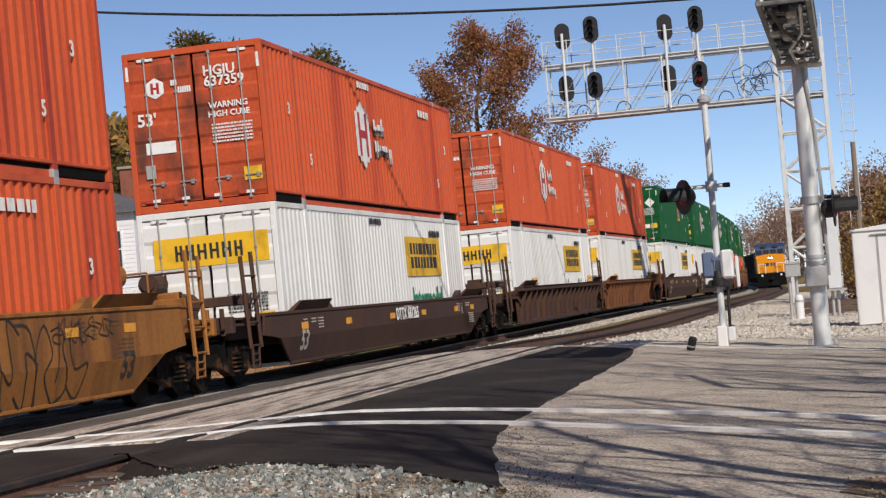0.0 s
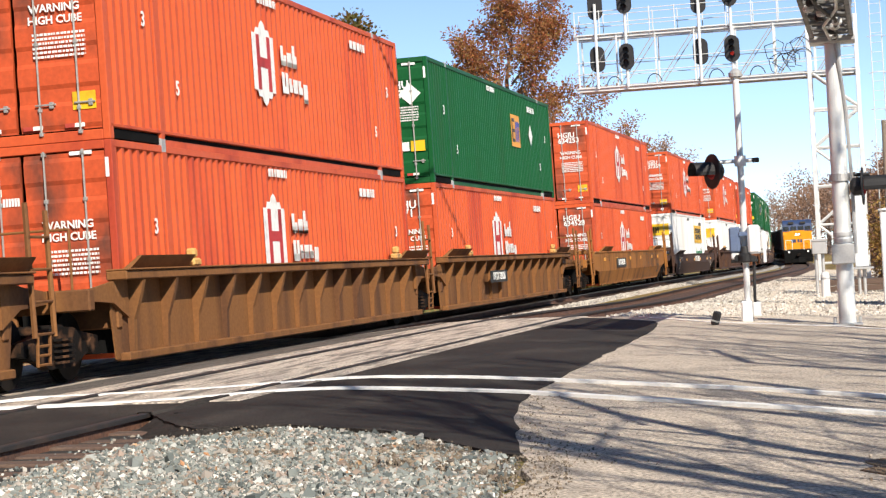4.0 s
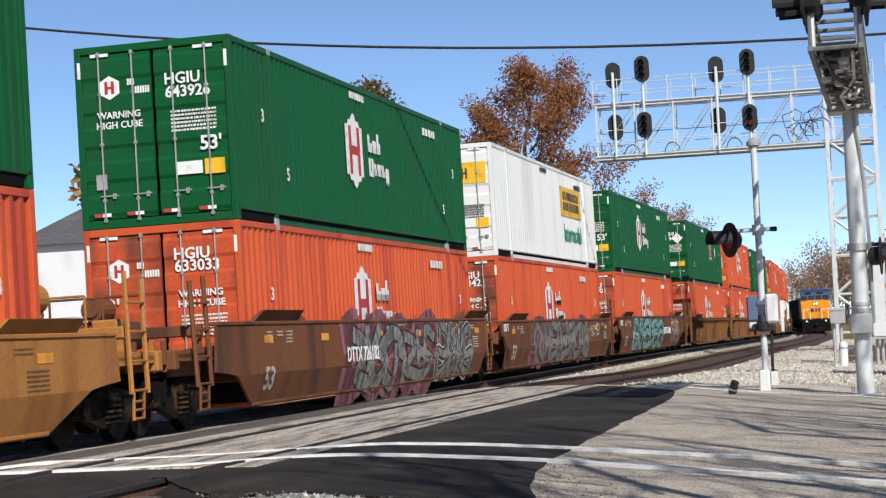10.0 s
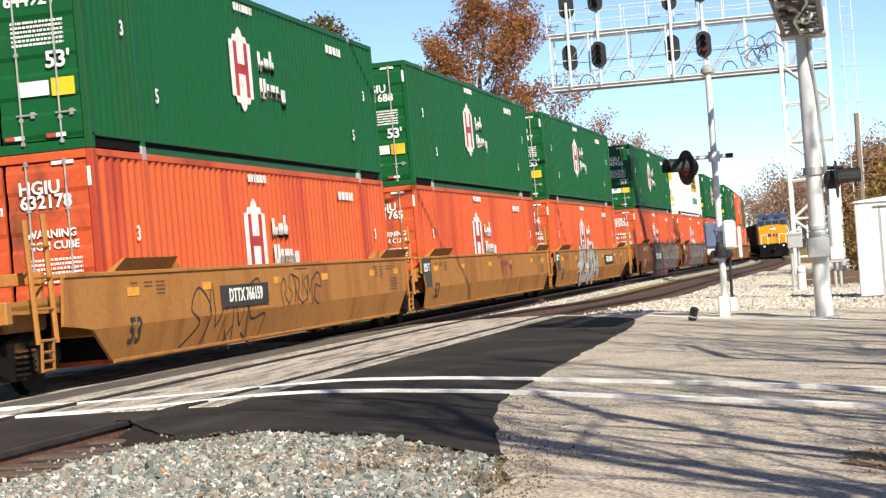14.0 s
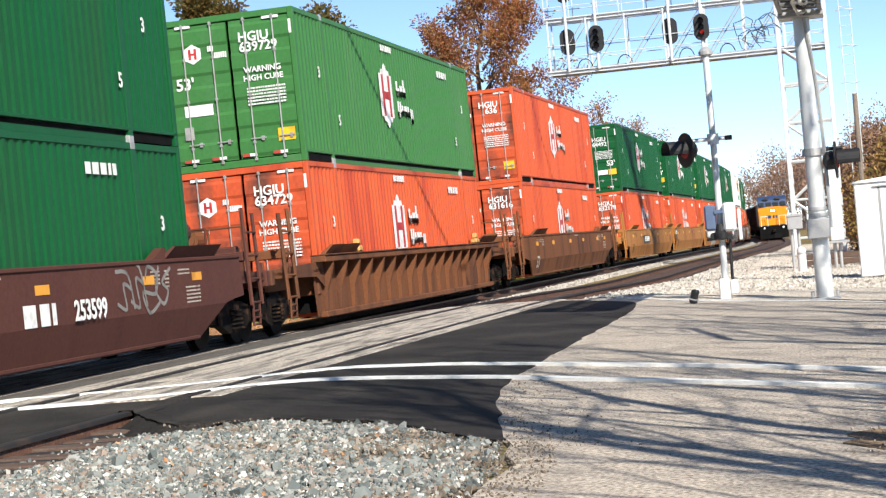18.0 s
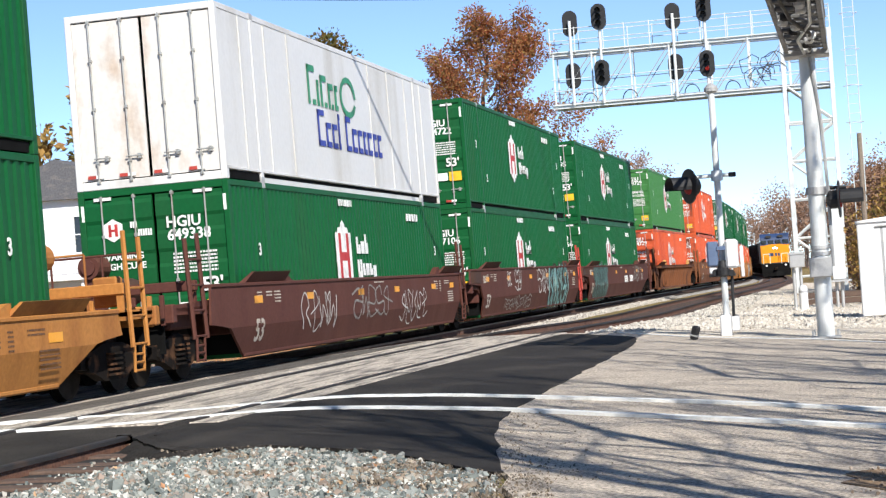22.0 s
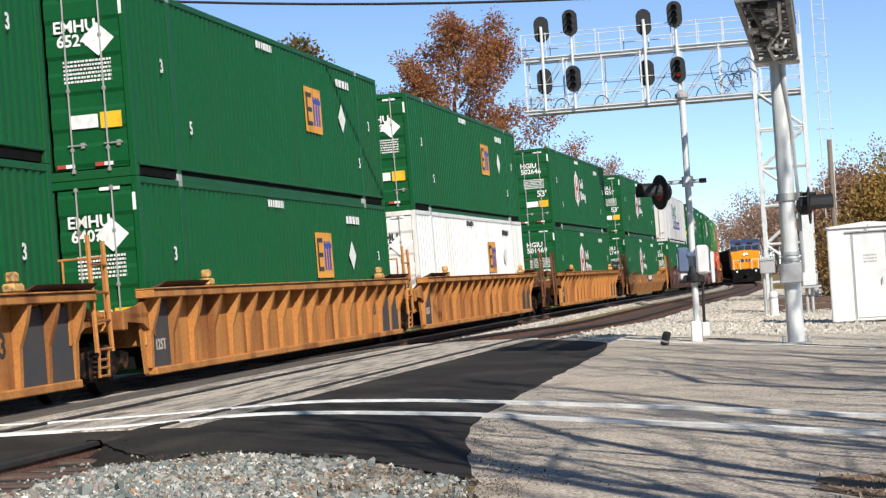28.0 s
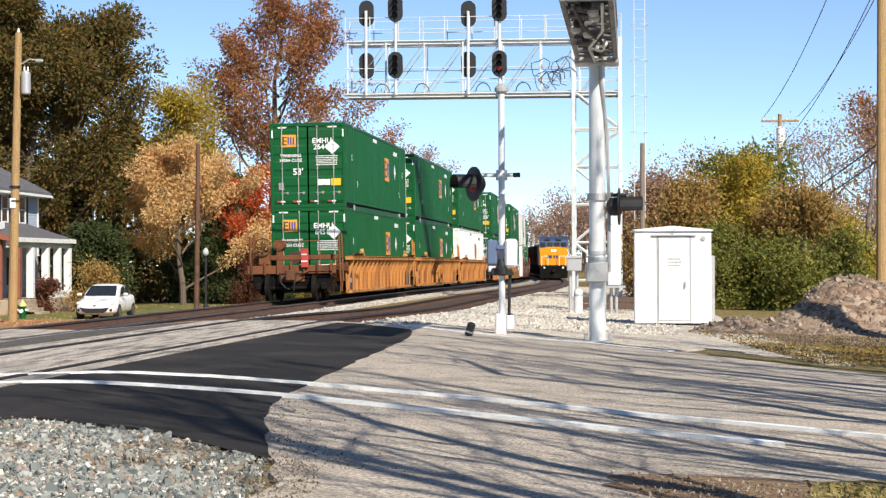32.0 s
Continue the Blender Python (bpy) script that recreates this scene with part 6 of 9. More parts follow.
UNITS = [
    (-7, 171.0, ("green", "hub", ""), ("green", "hub", ""), ("smooth", "brown", "a", "a", "", "")),
    (-6, 147.5, ("green", "hub", ""), ("orange", "hub", ""), ("smooth", "brown", "c", "c", "", "")),
    (-5, 124.0, ("green", "hub", ""), ("orange", "hub", ""), ("smooth", "brown", "c", "c", "", "")),
    (-4, 104.4, ("green", "hub", ""), ("green", "hub", ""), ("smooth", "dark", "a", "c", "", "")),
    (-3, 84.9, ("green", "hub", ""), ("white", "hunt", ""), ("smooth", "dark", "a", "a", "", "")),
    (-2, 65.3, ("green", "emp", ""), ("white", "hunt", ""), ("smooth", "dark", "c", "a", "", "")),
    (-1, 42.2, ("orange", "hub", ""), ("white", "hunt", ""), ("ribbed", "brown", "a", "c", "", "")),
    (0, 22.82, ("orange", "hub", ""), ("white", "hunt", ""), ("ribbed", "dark", "c", "a", "", "")),
    (1, -0.76, ("orange", "hub", HG + "637359"), ("white", "hunt", "JBHU 262262"), ("smooth", "dark", "c", "c", "681265", "")),
    (2, -24.49, ("orange", "hub", HG + "634253"), ("orange", "hub", HG + "634528"), ("smooth", "ochre", "c", "c", "652709", "lines")),
    (3, -48.54, ("green", "emp", EM + "263709"), ("orange", "hub", "UPHU 271"), ("ribbed", "umber", "a", "c", "729326", "")),
    (4, -67.54, ("orange", "hub", HG + "644"), ("orange", "hub", ""), ("ribbed", "umber", "a", "a", "", "")),
    (5, -87.49, ("green", "emp", EM + "649479"), ("orange", "hub", ""), ("ribbed", "umber", "c", "a", "", "")),
    (6, -110.51, ("green", "hub", ""), ("orange", "hub", HG + "630801"), ("smooth", "brown", "a", "c", "726182", "teal")),
    (7, -130.48, ("white", "hunt", ""), ("orange", "hub", HG + "633421"), ("smooth", "brown", "a", "a", "", "grey")),
    (8, -150.13, ("green", "hub", HG + "643926"), ("orange", "hub", HG + "633033"), ("smooth", "brown", "c", "a", "726182", "pink")),
    (9, -173.56, ("green", "hub", HG + "649437"), ("orange", "hub", HG + "632116"), ("smooth", "tan", "a", "c", "766159", "white")),
    (10, -192.82, ("green", "hub", HG + "651688"), ("orange", "hub", HG + "631765"), ("smooth", "tan", "a", "a", "", "mark")),
    (11, -212.11, ("green", "hub", HG + "644921"), ("orange", "hub", HG + "632178"), ("smooth", "tan", "c", "a", "766159", "ink")),
    (12, -236.32, ("orange", "hub", HG + "636"), ("orange", "hub", HG + "631616"), ("smooth", "brown", "c", "c", "", "")),
    (13, -259.5, ("pale", "hub", HG + "639729"), ("orange", "hub", HG + "634729"), ("ribbed", "brown", "c", "c", "", "")),
    (14, -282.6, ("green", "hub", HG + "647195"), ("green", "hub", HG + "641466"), ("smooth", "maroon", "a", "c", "253599", "deep")),
    (15, -302.23, ("green", "hub", HG + "504722"), ("green", "hub", HG + "647106"), ("smooth", "maroon", "a", "a", "", "tags")),
    (16, -322.08, ("reefer", "cool", ""), ("green", "hub", HG + "649338"), ("smooth", "maroon", "c", "a", "", "faint")),
    (17, -345.59, ("green", "hub", HG + "644257"), ("green", "hub", HG + "646749"), ("smooth", "tan", "c", "c", "471638", "")),
    (18, -368.23, ("green", "hub", HG + "502646"), ("green", "hub", HG + "501669"), ("ribbed", "orange", "c", "c", "", "")),
    (19, -391.99, ("green", "emp", EM + "653298"), ("ribwhite", "emp", EM + "240268"), ("ribbed", "orange", "a", "c", "", "")),
    (20, -411.32, ("green", "emp", EM + "652454"), ("green", "emp", EM + "640785"), ("ribbed", "orange", "a", "a", "", "")),
    (21, -430.7, ("green", "emp", EM + "264484"), ("green", "emp", EM + "645183"), ("ribbed", "orange", "c", "a", "", "")),
]
CAR_TOP = {3: 1.36, 4: 1.34, 5: 1.34, 13: 1.30, 18: 1.38, 19: 1.40, 20: 1.40, 21: 1.40, 9: 1.38, 10: 1.40, 11: 1.41, 12: 1.44, 14: 1.41, 15: 1.46, 16: 1.38, 17: 1.10, -3: 1.26, -2: 1.26, -1: 1.26, 0: 1.26, 1: 1.13, 2: 1.37, 6: 1.46, 7: 1.42, 8: 1.49}
BOX_WORDS = {"orange": "weathered orange-red corrugated shipping container", "green": "dark green ribbed shipping container", "pale": "faded light green ribbed shipping container",
             "white": "white ribbed shipping container", "ribwhite": "white deeply ribbed shipping container", "reefer": "off-white smooth insulated container with rust-stained doors"}
BRAND_WORDS = {"hub": " with white emblem", "emp": " with amber emblem", "hunt": " with yellow panel", "cool": ""}
TRAIN = []


def train():
    for k, s0, top, low, car in UNITS:
        things = [(well_car(*car, top=CAR_TOP.get(k, 1.60)), 0.0)]
        for (colour, brand, code), z, where in ((low, 0.23, " in the well"), (top, 3.13, " stacked on top")):
            things.append((container(colour, brand, code, BOX_WORDS[colour] + BRAND_WORDS[brand] + where), z))
        TRAIN.append((s0, things))
    # red marker on the last car
    last = TRAIN[-1][1][0][0]
    g = Geo().box((-3.54, -0.58, 1.08), (-3.40, -0.34, 1.70), 0.02)
    part("end_marker", g, SAFETY_RED, last, "red end-of-train marker box")
    part("marker_band", Geo().box((-3.548, -0.56, 1.27), (-3.541, -0.36, 1.31)).box((-3.548, -0.56, 1.50), (-3.541, -0.36, 1.53)), LETTER, last)
    hose = Geo().path([(-3.5, -0.2, 0.95), (-3.65, -0.15, 0.6), (-3.55, -0.1, 0.35)], 0.03)
    part("brake_hose", hose, RUBBER, last)


def unit_pose(s, z):
    a, b = on_far(s), on_far(s + LONG)
    d = b - a
    turn = math.degrees(math.atan2(d.y, d.x))
    return CANT @ pose(a.x, a.y, a.z + z, 0, -math.degrees(math.atan2(d.z, math.hypot(d.x, d.y))), turn)


def motions():
    for s0, things in TRAIN:
        for ob, z in things:
            walk(ob, [(t, unit_pose(s0 + 14.53 * t - 0.00253 * t * t, z)) for t in [i * 1.0 for i in range(33)]])


train()


# ---------------------------------------------------------------- signals beside and over the tracks
def signal_gantry():
    y0 = 82.0
    th = thing("signal_gantry", pose(0, 0, 0), "white-painted steel cantilever signal bridge over two tracks", "signal bridge")
    zb, zt = 8.2, 10.45
    base = ground_z(-1.5, y0)
    for sy in (-0.6, 0.6):
        for z in (zb, zt):
            part("chord", Geo().box((-12.25, y0 + sy - 0.07, z + 0.03), (-0.45, y0 + sy + 0.07, z + 0.085), 0.01).box((-12.25, y0 + sy + 0.02, z - 0.09), (-0.45, y0 + sy + 0.05, z + 0.03)), STEEL_WHITE, th)
        for i, x in enumerate(np.linspace(-12.1, -0.6, 8)):
            part("upright", Geo().box((x - 0.035, y0 + sy - 0.035, zb), (x + 0.035, y0 + sy + 0.035, zt), 0.008), STEEL_WHITE, th)
            if i < 7:
                part("brace", Geo().tube((x + 0.05, y0 + sy, zb + 0.05), (x + 1.6, y0 + sy, zt - 0.05), 0.024, n=6), STEEL_GREY, th)
    for x in np.linspace(-12.1, -0.6, 8):
        part("cross_bar", Geo().box((x - 0.04, y0 - 0.6, zb - 0.05), (x + 0.04, y0 + 0.6, zb + 0.05)), STEEL_WHITE, th)
    part("walkway", Geo().box((-12.2, y0 - 0.5, zb + 0.10), (-0.5, y0 + 0.5, zb + 0.14)), STEEL_GREY, th)
    for sy in (-0.65, 0.65):
        for z in (zt + 0.55, zt + 1.05, zb + 0.65, zb + 1.15):
            part("hand_rail", Geo().tube((-12.2, y0 + sy, z), (-0.5, y0 + sy, z), 0.018, n=6), STEEL_WHITE, th)
        for x in np.linspace(-12.2, -0.5, 12):
            part("rail_post", Geo().tube((x, y0 + sy, zt), (x, y0 + sy, zt + 1.1), 0.024, n=6), STEEL_WHITE, th)
    # tower of four legs with braces, and a caged ladder
    for x in (-2.5, -0.55):
        for sy in (-0.6, 0.6):
            part("leg", Geo().box((x - 0.085, y0 + sy - 0.085, base), (x + 0.085, y0 + sy + 0.085, zt + 0.1), 0.015), STEEL_WHITE, th)
    k = 0
    for z in np.arange(base + 0.8, zb, 1.6):
        for sy in (-0.6, 0.6):
            part("strut", Geo().tube((-2.5, y0 + sy, z), (-0.55, y0 + sy, z), 0.05, n=6), STEEL_WHITE, th)
            part("brace", Geo().tube((-2.5 if k % 2 else -0.55, y0 + sy, z), (-0.55 if k % 2 else -2.5, y0 + sy, z + 1.6), 0.05, n=6), STEEL_WHITE, th)
        k += 1
    lad = Geo()
    for x in (0.05, 0.5):
        lad.tube((x, y0 - 0.4, base + 2), (x, y0 - 0.4, 12.2), 0.022, n=6)
    for z in np.arange(base + 2.2, 12.0, 0.4):
        lad.tube((0.05, y0 - 0.4, z), (0.5, y0 - 0.4, z), 0.012, n=5)
    for z in np.arange(base + 4, 12.1, 1.5):
        lad.path([(0.05, y0 - 0.4, z), (-0.1, y0 - 1.0, z), (0.28, y0 - 1.25, z), (0.65, y0 - 1.0, z), (0.5, y0 - 0.4, z)], 0.012, n=5)
    part("ladder", lad, STEEL_WHITE, th)
    cab = Geo()
    rng = random.Random(4)
    for i in range(9):
        x = -3.2 + rng.uniform(-0.9, 0.5)
        z = 9.3 + rng.uniform(-0.7, 0.7)
        cab.path([(x + 0.42 * math.cos(a) * rng.uniform(0.7, 1.2), y0 - 0.7, z + 0.4 * math.sin(a) * rng.uniform(0.7, 1.2)) for a in np.linspace(0, 4.5, 8)], 0.016, n=5)
    for x in (-10.6, -8.9, -6.3, -4.6):
        cab.path([(x + 0.32 * math.cos(a), y0 - 0.72, zb + 0.06 + 0.42 * math.sin(a)) for a in np.linspace(0.2, 3.0, 8)], 0.022, n=5)
    part("cable_loop", cab, BLACK, th, "coiled black cables", kind="stuff")
    # eight oval signal heads on four pipes
    for x, zu, face in ((-11.29, 11.7, 1), (-10.02, 11.85, -1), (-6.93, 11.62, 1), (-5.6, 11.8, -1)):
        part("signal_pipe", Geo().tube((x, y0 - 0.75, zb), (x, y0 - 0.75, zu + 0.1), 0.062, n=8), STEEL_WHITE, th)
        for z in (zu, 9.47):
            g = Geo()
            out = [(0.32 * math.cos(a), (0.24 if math.sin(a) > 0 else -0.24) + 0.32 * math.sin(a)) for a in np.linspace(0, 2 * math.pi, 24, endpoint=False)]
            g.prism([(x + u, z + v) for u, v in out], 1, y0 - 0.88 if face < 0 else y0 - 0.62, y0 - 0.82 if face < 0 else y0 - 0.56)
            hd = part("signal_head", g, BLACK, th, "black oval signal head")
            s = -1 if face < 0 else 1
            for dz in (-0.27, 0.0, 0.27):
                yb = y0 - 0.88 if face < 0 else y0 - 0.56
                hood = Geo()
                n = 10
                vs = []
                for yy in (yb, yb + s * 0.26):
                    for i in range(n):
                        a = math.pi * (i / (n - 1) * 1.3 - 0.15)
                        vs.append((x + 0.125 * math.cos(a), yy, z + dz + 0.125 * math.sin(a)))
                hood.raw(vs, [(i, i + 1, n + i + 1, n + i) for i in range(n - 1)])
                part("hood", hood, BLACK, hd)
    red = Geo().tube((-5.6, y0 - 0.90, 9.27), (-5.6, y0 - 0.885, 9.27), 0.09, n=12)
    part("signal_lamp", red, glow("red_signal_lamp", (0.5, 0.03, 0.02), 0.3), th, "lit red signal lamp")
    part("footing", Geo().box((-2.9, y0 - 1.0, base - 0.2), (-0.2, y0 + 1.0, base + 0.12), 0.03), PANEL, th)


def flasher_unit(th, x, y, z, aim, arm=0.0):
    """A round flashing light: black disc, lamp housing and a hood; aim is +1 or -1 along x, or 'y' forms by turn."""
    m = pose(x, y, z, 0, 0, aim)
    disc = Geo()
    out = [(0.30 * math.cos(a), 0.30 * math.sin(a)) for a in np.linspace(0, 2 * math.pi, 20, endpoint=False)]
    disc.prism(out, 1, -0.01, 0.015)
    d = part("light_shield", disc, BLACK, th, "black round shield", at=m)
    hood, n, vs = Geo(), 12, []
    for yy, r in ((-0.02, 0.165), (-0.38, 0.165)):
        for i in range(n):
            a = math.pi * (i / (n - 1) * 1.25 - 0.125)
            vs.append((r * math.cos(a), yy, r * math.sin(a)))
    hood.raw(vs, [(i, i + 1, n + i + 1, n + i) for i in range(n - 1)])
    part("hood", hood, BLACK, d)
    part("housing", Geo().lathe([(0.15, 0), (0.15, 0.14), (0.06, 0.2)], 12), BLACK, d, at=pose(0, 0.01, 0, -90, 0, 0))
    part("lens", Geo().lathe([(0.145, 0), (0.12, 0.03), (0.02, 0.045)], 12), RED_INK, d, "dark red lens", at=pose(0, -0.012, 0, 90, 0, 0))


def flasher_mast():
    x, y = -2.265, 33.15
    z0 = ground_z(x, y)
    th = thing("crossing_flasher", pose(0, 0, 0), "grey crossing signal mast with flashing lights and white box", "crossing signal")
    part("mast", Geo().tube((x, y, z0 + 0.3), (x, y, 4.0), 0.056, n=14), STEEL_WHITE, th)
    part("base", Geo().box((x - 0.11, y - 0.14, z0 - 0.02), (x + 0.075, y + 0.16, z0 + 0.36), 0.025), CABINET, th, "white cast base")
    part("base_box", Geo().box((x + 0.08, y - 0.12, z0 + 0.08), (x + 0.21, y + 0.12, z0 + 0.33), 0.02), CABINET, th)
    part("finial", Geo().lathe([(0.07, 0), (0.115, 0.03), (0.12, 0.09), (0.075, 0.14), (0.02, 0.17)], 14, (x, y, 3.98)), STEEL_GREY, th, "grey bell cap")
    part("crossarm", Geo().tube((x - 0.34, y, 2.57), (x + 0.26, y, 2.57), 0.035, n=8), STEEL_WHITE, th)
    part("clamp", Geo().tube((x, y, 2.48), (x, y, 2.66), 0.10, n=12), STEEL_WHITE, th)
    part("arm_cap", Geo().box((x + 0.20, y - 0.05, 2.53), (x + 0.32, y + 0.05, 2.61), 0.01), BLACK, th)
    flasher_unit(th, x - 0.48, y - 0.06, 2.42, -58)
    part("light_bracket", Geo().path([(x - 0.3, y, 2.57), (x - 0.46, y, 2.55), (x - 0.46, y, 2.42)], 0.03), BLACK, th)
    # gate machine round the mast: housing coloured as in shadow, white box, counterweight arm
    part("gate_housing", Geo().box((x - 0.25, y - 0.2, 1.02), (x - 0.07, y + 0.2, 1.45), 0.03), HOUSING_SHADED, th, "white gate machine housing with blue-grey shadow colour")
    part("housing_foot", Geo().box((x - 0.23, y - 0.16, 0.90), (x - 0.10, y + 0.12, 1.015), 0.02), CABINET, th)
    part("gate_box", Geo().box((x + 0.06, y - 0.24, 0.98), (x + 0.27, y + 0.14, 1.47), 0.04), CABINET, th, "white gate machine box")
    part("counterweight_arm", Geo().box((x + 0.30, y - 0.1, 0.82), (x + 0.355, y + 0.02, 1.35), 0.012), CABINET, th, "narrow white counterweight arm")
    part("strap", Geo().box((x - 0.08, y - 0.215, 1.29), (x + 0.07, y - 0.19, 1.36), 0.008), HOUSING_SHADED, th)
    part("strap", Geo().box((x - 0.02, y - 0.10, 0.99), (x + 0.31, y - 0.065, 1.03), 0.008), STEEL_GREY, th)
    part("bracket", Geo().box((x - 0.24, y - 0.15, 0.845), (x + 0.20, y + 0.15, 0.895), 0.012), BLACK, th)
    part("gear", Geo().lathe([(0.05, 0), (0.115, 0.03), (0.12, 0.12), (0.085, 0.16), (0.06, 0.28)], 14, (x, y - 0.14, 0.84)), BLACK, th)
    part("gear", Geo().tube((x - 0.12, y - 0.17, 0.92), (x - 0.12, y - 0.02, 0.92), 0.06, n=12), BLACK, th)
    part("gear", Geo().tube((x + 0.14, y - 0.17, 0.90), (x + 0.14, y - 0.02, 0.90), 0.055, n=12), BLACK, th)
    part("rod", Geo().tube((x + 0.12, y - 0.02, z0 + 0.3), (x + 0.14, y - 0.02, 0.90), 0.026, n=8), BLACK, th)


def cantilever_mast():
    x, y = -0.60, 31.9
    z0 = ground_z(x, y)
    th = thing("crossing_cantilever", pose(0, 0, 0), "grey steel mast with truss arm carrying crossing lights", "crossing signal")
    part("mast", Geo().tube((x, y, z0), (x, y, 4.55), 0.140, 0.130, n=24), STEEL_WHITE, th)
    part("base_plate", Geo().box((x - 0.24, y - 0.24, z0 - 0.02), (x + 0.24, y + 0.24, z0 + 0.03), 0.01), STEEL_GREY, th)
    for dx in (-0.2, 0.2):
        for dy in (-0.2, 0.2):
            part("bolt", Geo().tube((x + dx, y + dy, z0 + 0.05), (x + dx, y + dy, z0 + 0.13), 0.025, n=6), STEEL_GREY, th)
    part("junction_box", Geo().box((x - 0.19, y - 0.27, 0.74), (x + 0.17, y - 0.14, 1.06), 0.015), STEEL_GREY, th, "grey junction box")
    for z in (1.12, 1.22, 2.14):
        part("band", Geo().tube((x, y, z - 0.03), (x, y, z + 0.03), 0.156, n=24), STEEL_GREY, th)
    part("collar", Geo().tube((x, y, 2.08), (x, y, 2.2), 0.170, n=20), STEEL_GREY, th)
    part("conduit", Geo().path([(x + 0.19, y - 0.02, 0.9), (x + 0.19, y - 0.02, 2.1), (x + 0.16, y - 0.05, 3.2), (x + 0.05, y - 0.17, 4.3)], 0.03), STEEL_GREY, th)
    # side light seen edge-on
    part("side_arm", Geo().tube((x, y, 2.17), (x + 0.48, y, 2.17), 0.03, n=8), BLACK, th)
    flasher_unit(th, x + 0.36, y - 0.06, 1.98, 87)
    # truss arm towards the road
    zl, zu, yn = 4.42, 5.0, 24.6
    for sx in (-0.31, 0.31):
        for z in (zl, zu):
            part("arm_chord", Geo().box((x + sx - 0.035, yn, z - 0.035), (x + sx + 0.035, y + 0.25, z + 0.035), 0.008), STEEL_ARM, th)
    ys = np.linspace(yn + 0.05, y + 0.2, 10)
    for i, yy in enumerate(ys):
        part("arm_rung", Geo().tube((x - 0.31, yy, zl), (x + 0.31, yy, zl), 0.03, n=6), STEEL_ARM, th)
        part("arm_rung", Geo().tube((x - 0.31, yy, zu), (x + 0.31, yy, zu), 0.03, n=6), STEEL_ARM, th)
        for sx in (-0.31, 0.31):
            part("arm_post", Geo().tube((x + sx, yy, zl), (x + sx, yy, zu), 0.025, n=6), STEEL_ARM, th)
            if i < 9:
                part("arm_brace", Geo().tube((x + sx, yy, zl), (x + sx, ys[i + 1], zu), 0.025, n=6), STEEL_ARM, th)
        if i < 9:
            part("arm_brace", Geo().tube((x - 0.31, yy, zl), (x + 0.31, ys[i + 1], zl), 0.025, n=6), STEEL_ARM, th)
    for yy in np.arange(yn + 0.1, y - 0.2, 0.30):
        part("walk_slat", Geo().box((x - 0.27, yy, zl + 0.05), (x + 0.27, yy + 0.16, zl + 0.075)), BLACK, th)
    rng = random.Random(12)
    for i in range(11):
        yy = yn + 0.35 + i * 0.62
        xx = x + rng.uniform(-0.22, 0.22)
        part("clamp", Geo().lathe([(0.05, 0), (0.075, 0.03), (0.075, 0.09), (0.03, 0.13)], 10, (xx, yy, zl - 0.10)), CABINET if i % 3 else BLACK, th)
    part("arm_conduit", Geo().path([(x - 0.18, yn + 0.2, zl - 0.05), (x - 0.10, yn + 2.4, zl - 0.07), (x + 0.12, yn + 4.4, zl - 0.05), (x + 0.05, y - 0.1, zl - 0.06)], 0.028), BLACK, th, "black conduit under the arm")
    part("arm_conduit", Geo().path([(x + 0.2, yn + 0.3, zl - 0.04), (x + 0.16, yn + 3.0, zl - 0.06), (x - 0.08, yn + 5.2, zl - 0.05), (x - 0.02, y - 0.1, zl - 0.07)], 0.024), STEEL_WHITE, th)
    for sx in (-0.28, 0.28):
        part("lamp_post", Geo().tube((x + sx, yn + 0.1, zu - 0.6), (x + sx, yn + 0.1, zu + 0.62), 0.035, n=8), STEEL_WHITE, th)
    part("hand_rail", Geo().path([(x - 0.28, yn + 0.1, zu + 0.6), (x - 0.28, yn + 2.2, zu + 0.6), (x + 0.28, yn + 2.2, zu + 0.6), (x + 0.28, yn + 0.1, zu + 0.6)], 0.025), STEEL_GREY, th)
    flasher_unit(th, x - 0.36, yn + 0.06, zu + 0.02, -95)
    flasher_unit(th, x - 0.36, yn + 0.8, zu + 0.02, -95)
    flasher_unit(th, x + 0.40, yn + 0.06, zu + 0.06, 95)
    flasher_unit(th, x + 0.40, yn + 0.8, zu + 0.06, 95)
    part("mast_cap", Geo().box((x - 0.36, y - 0.3, 4.32), (x + 0.36, y + 0.3, 4.42), 0.015), STEEL_GREY, th)


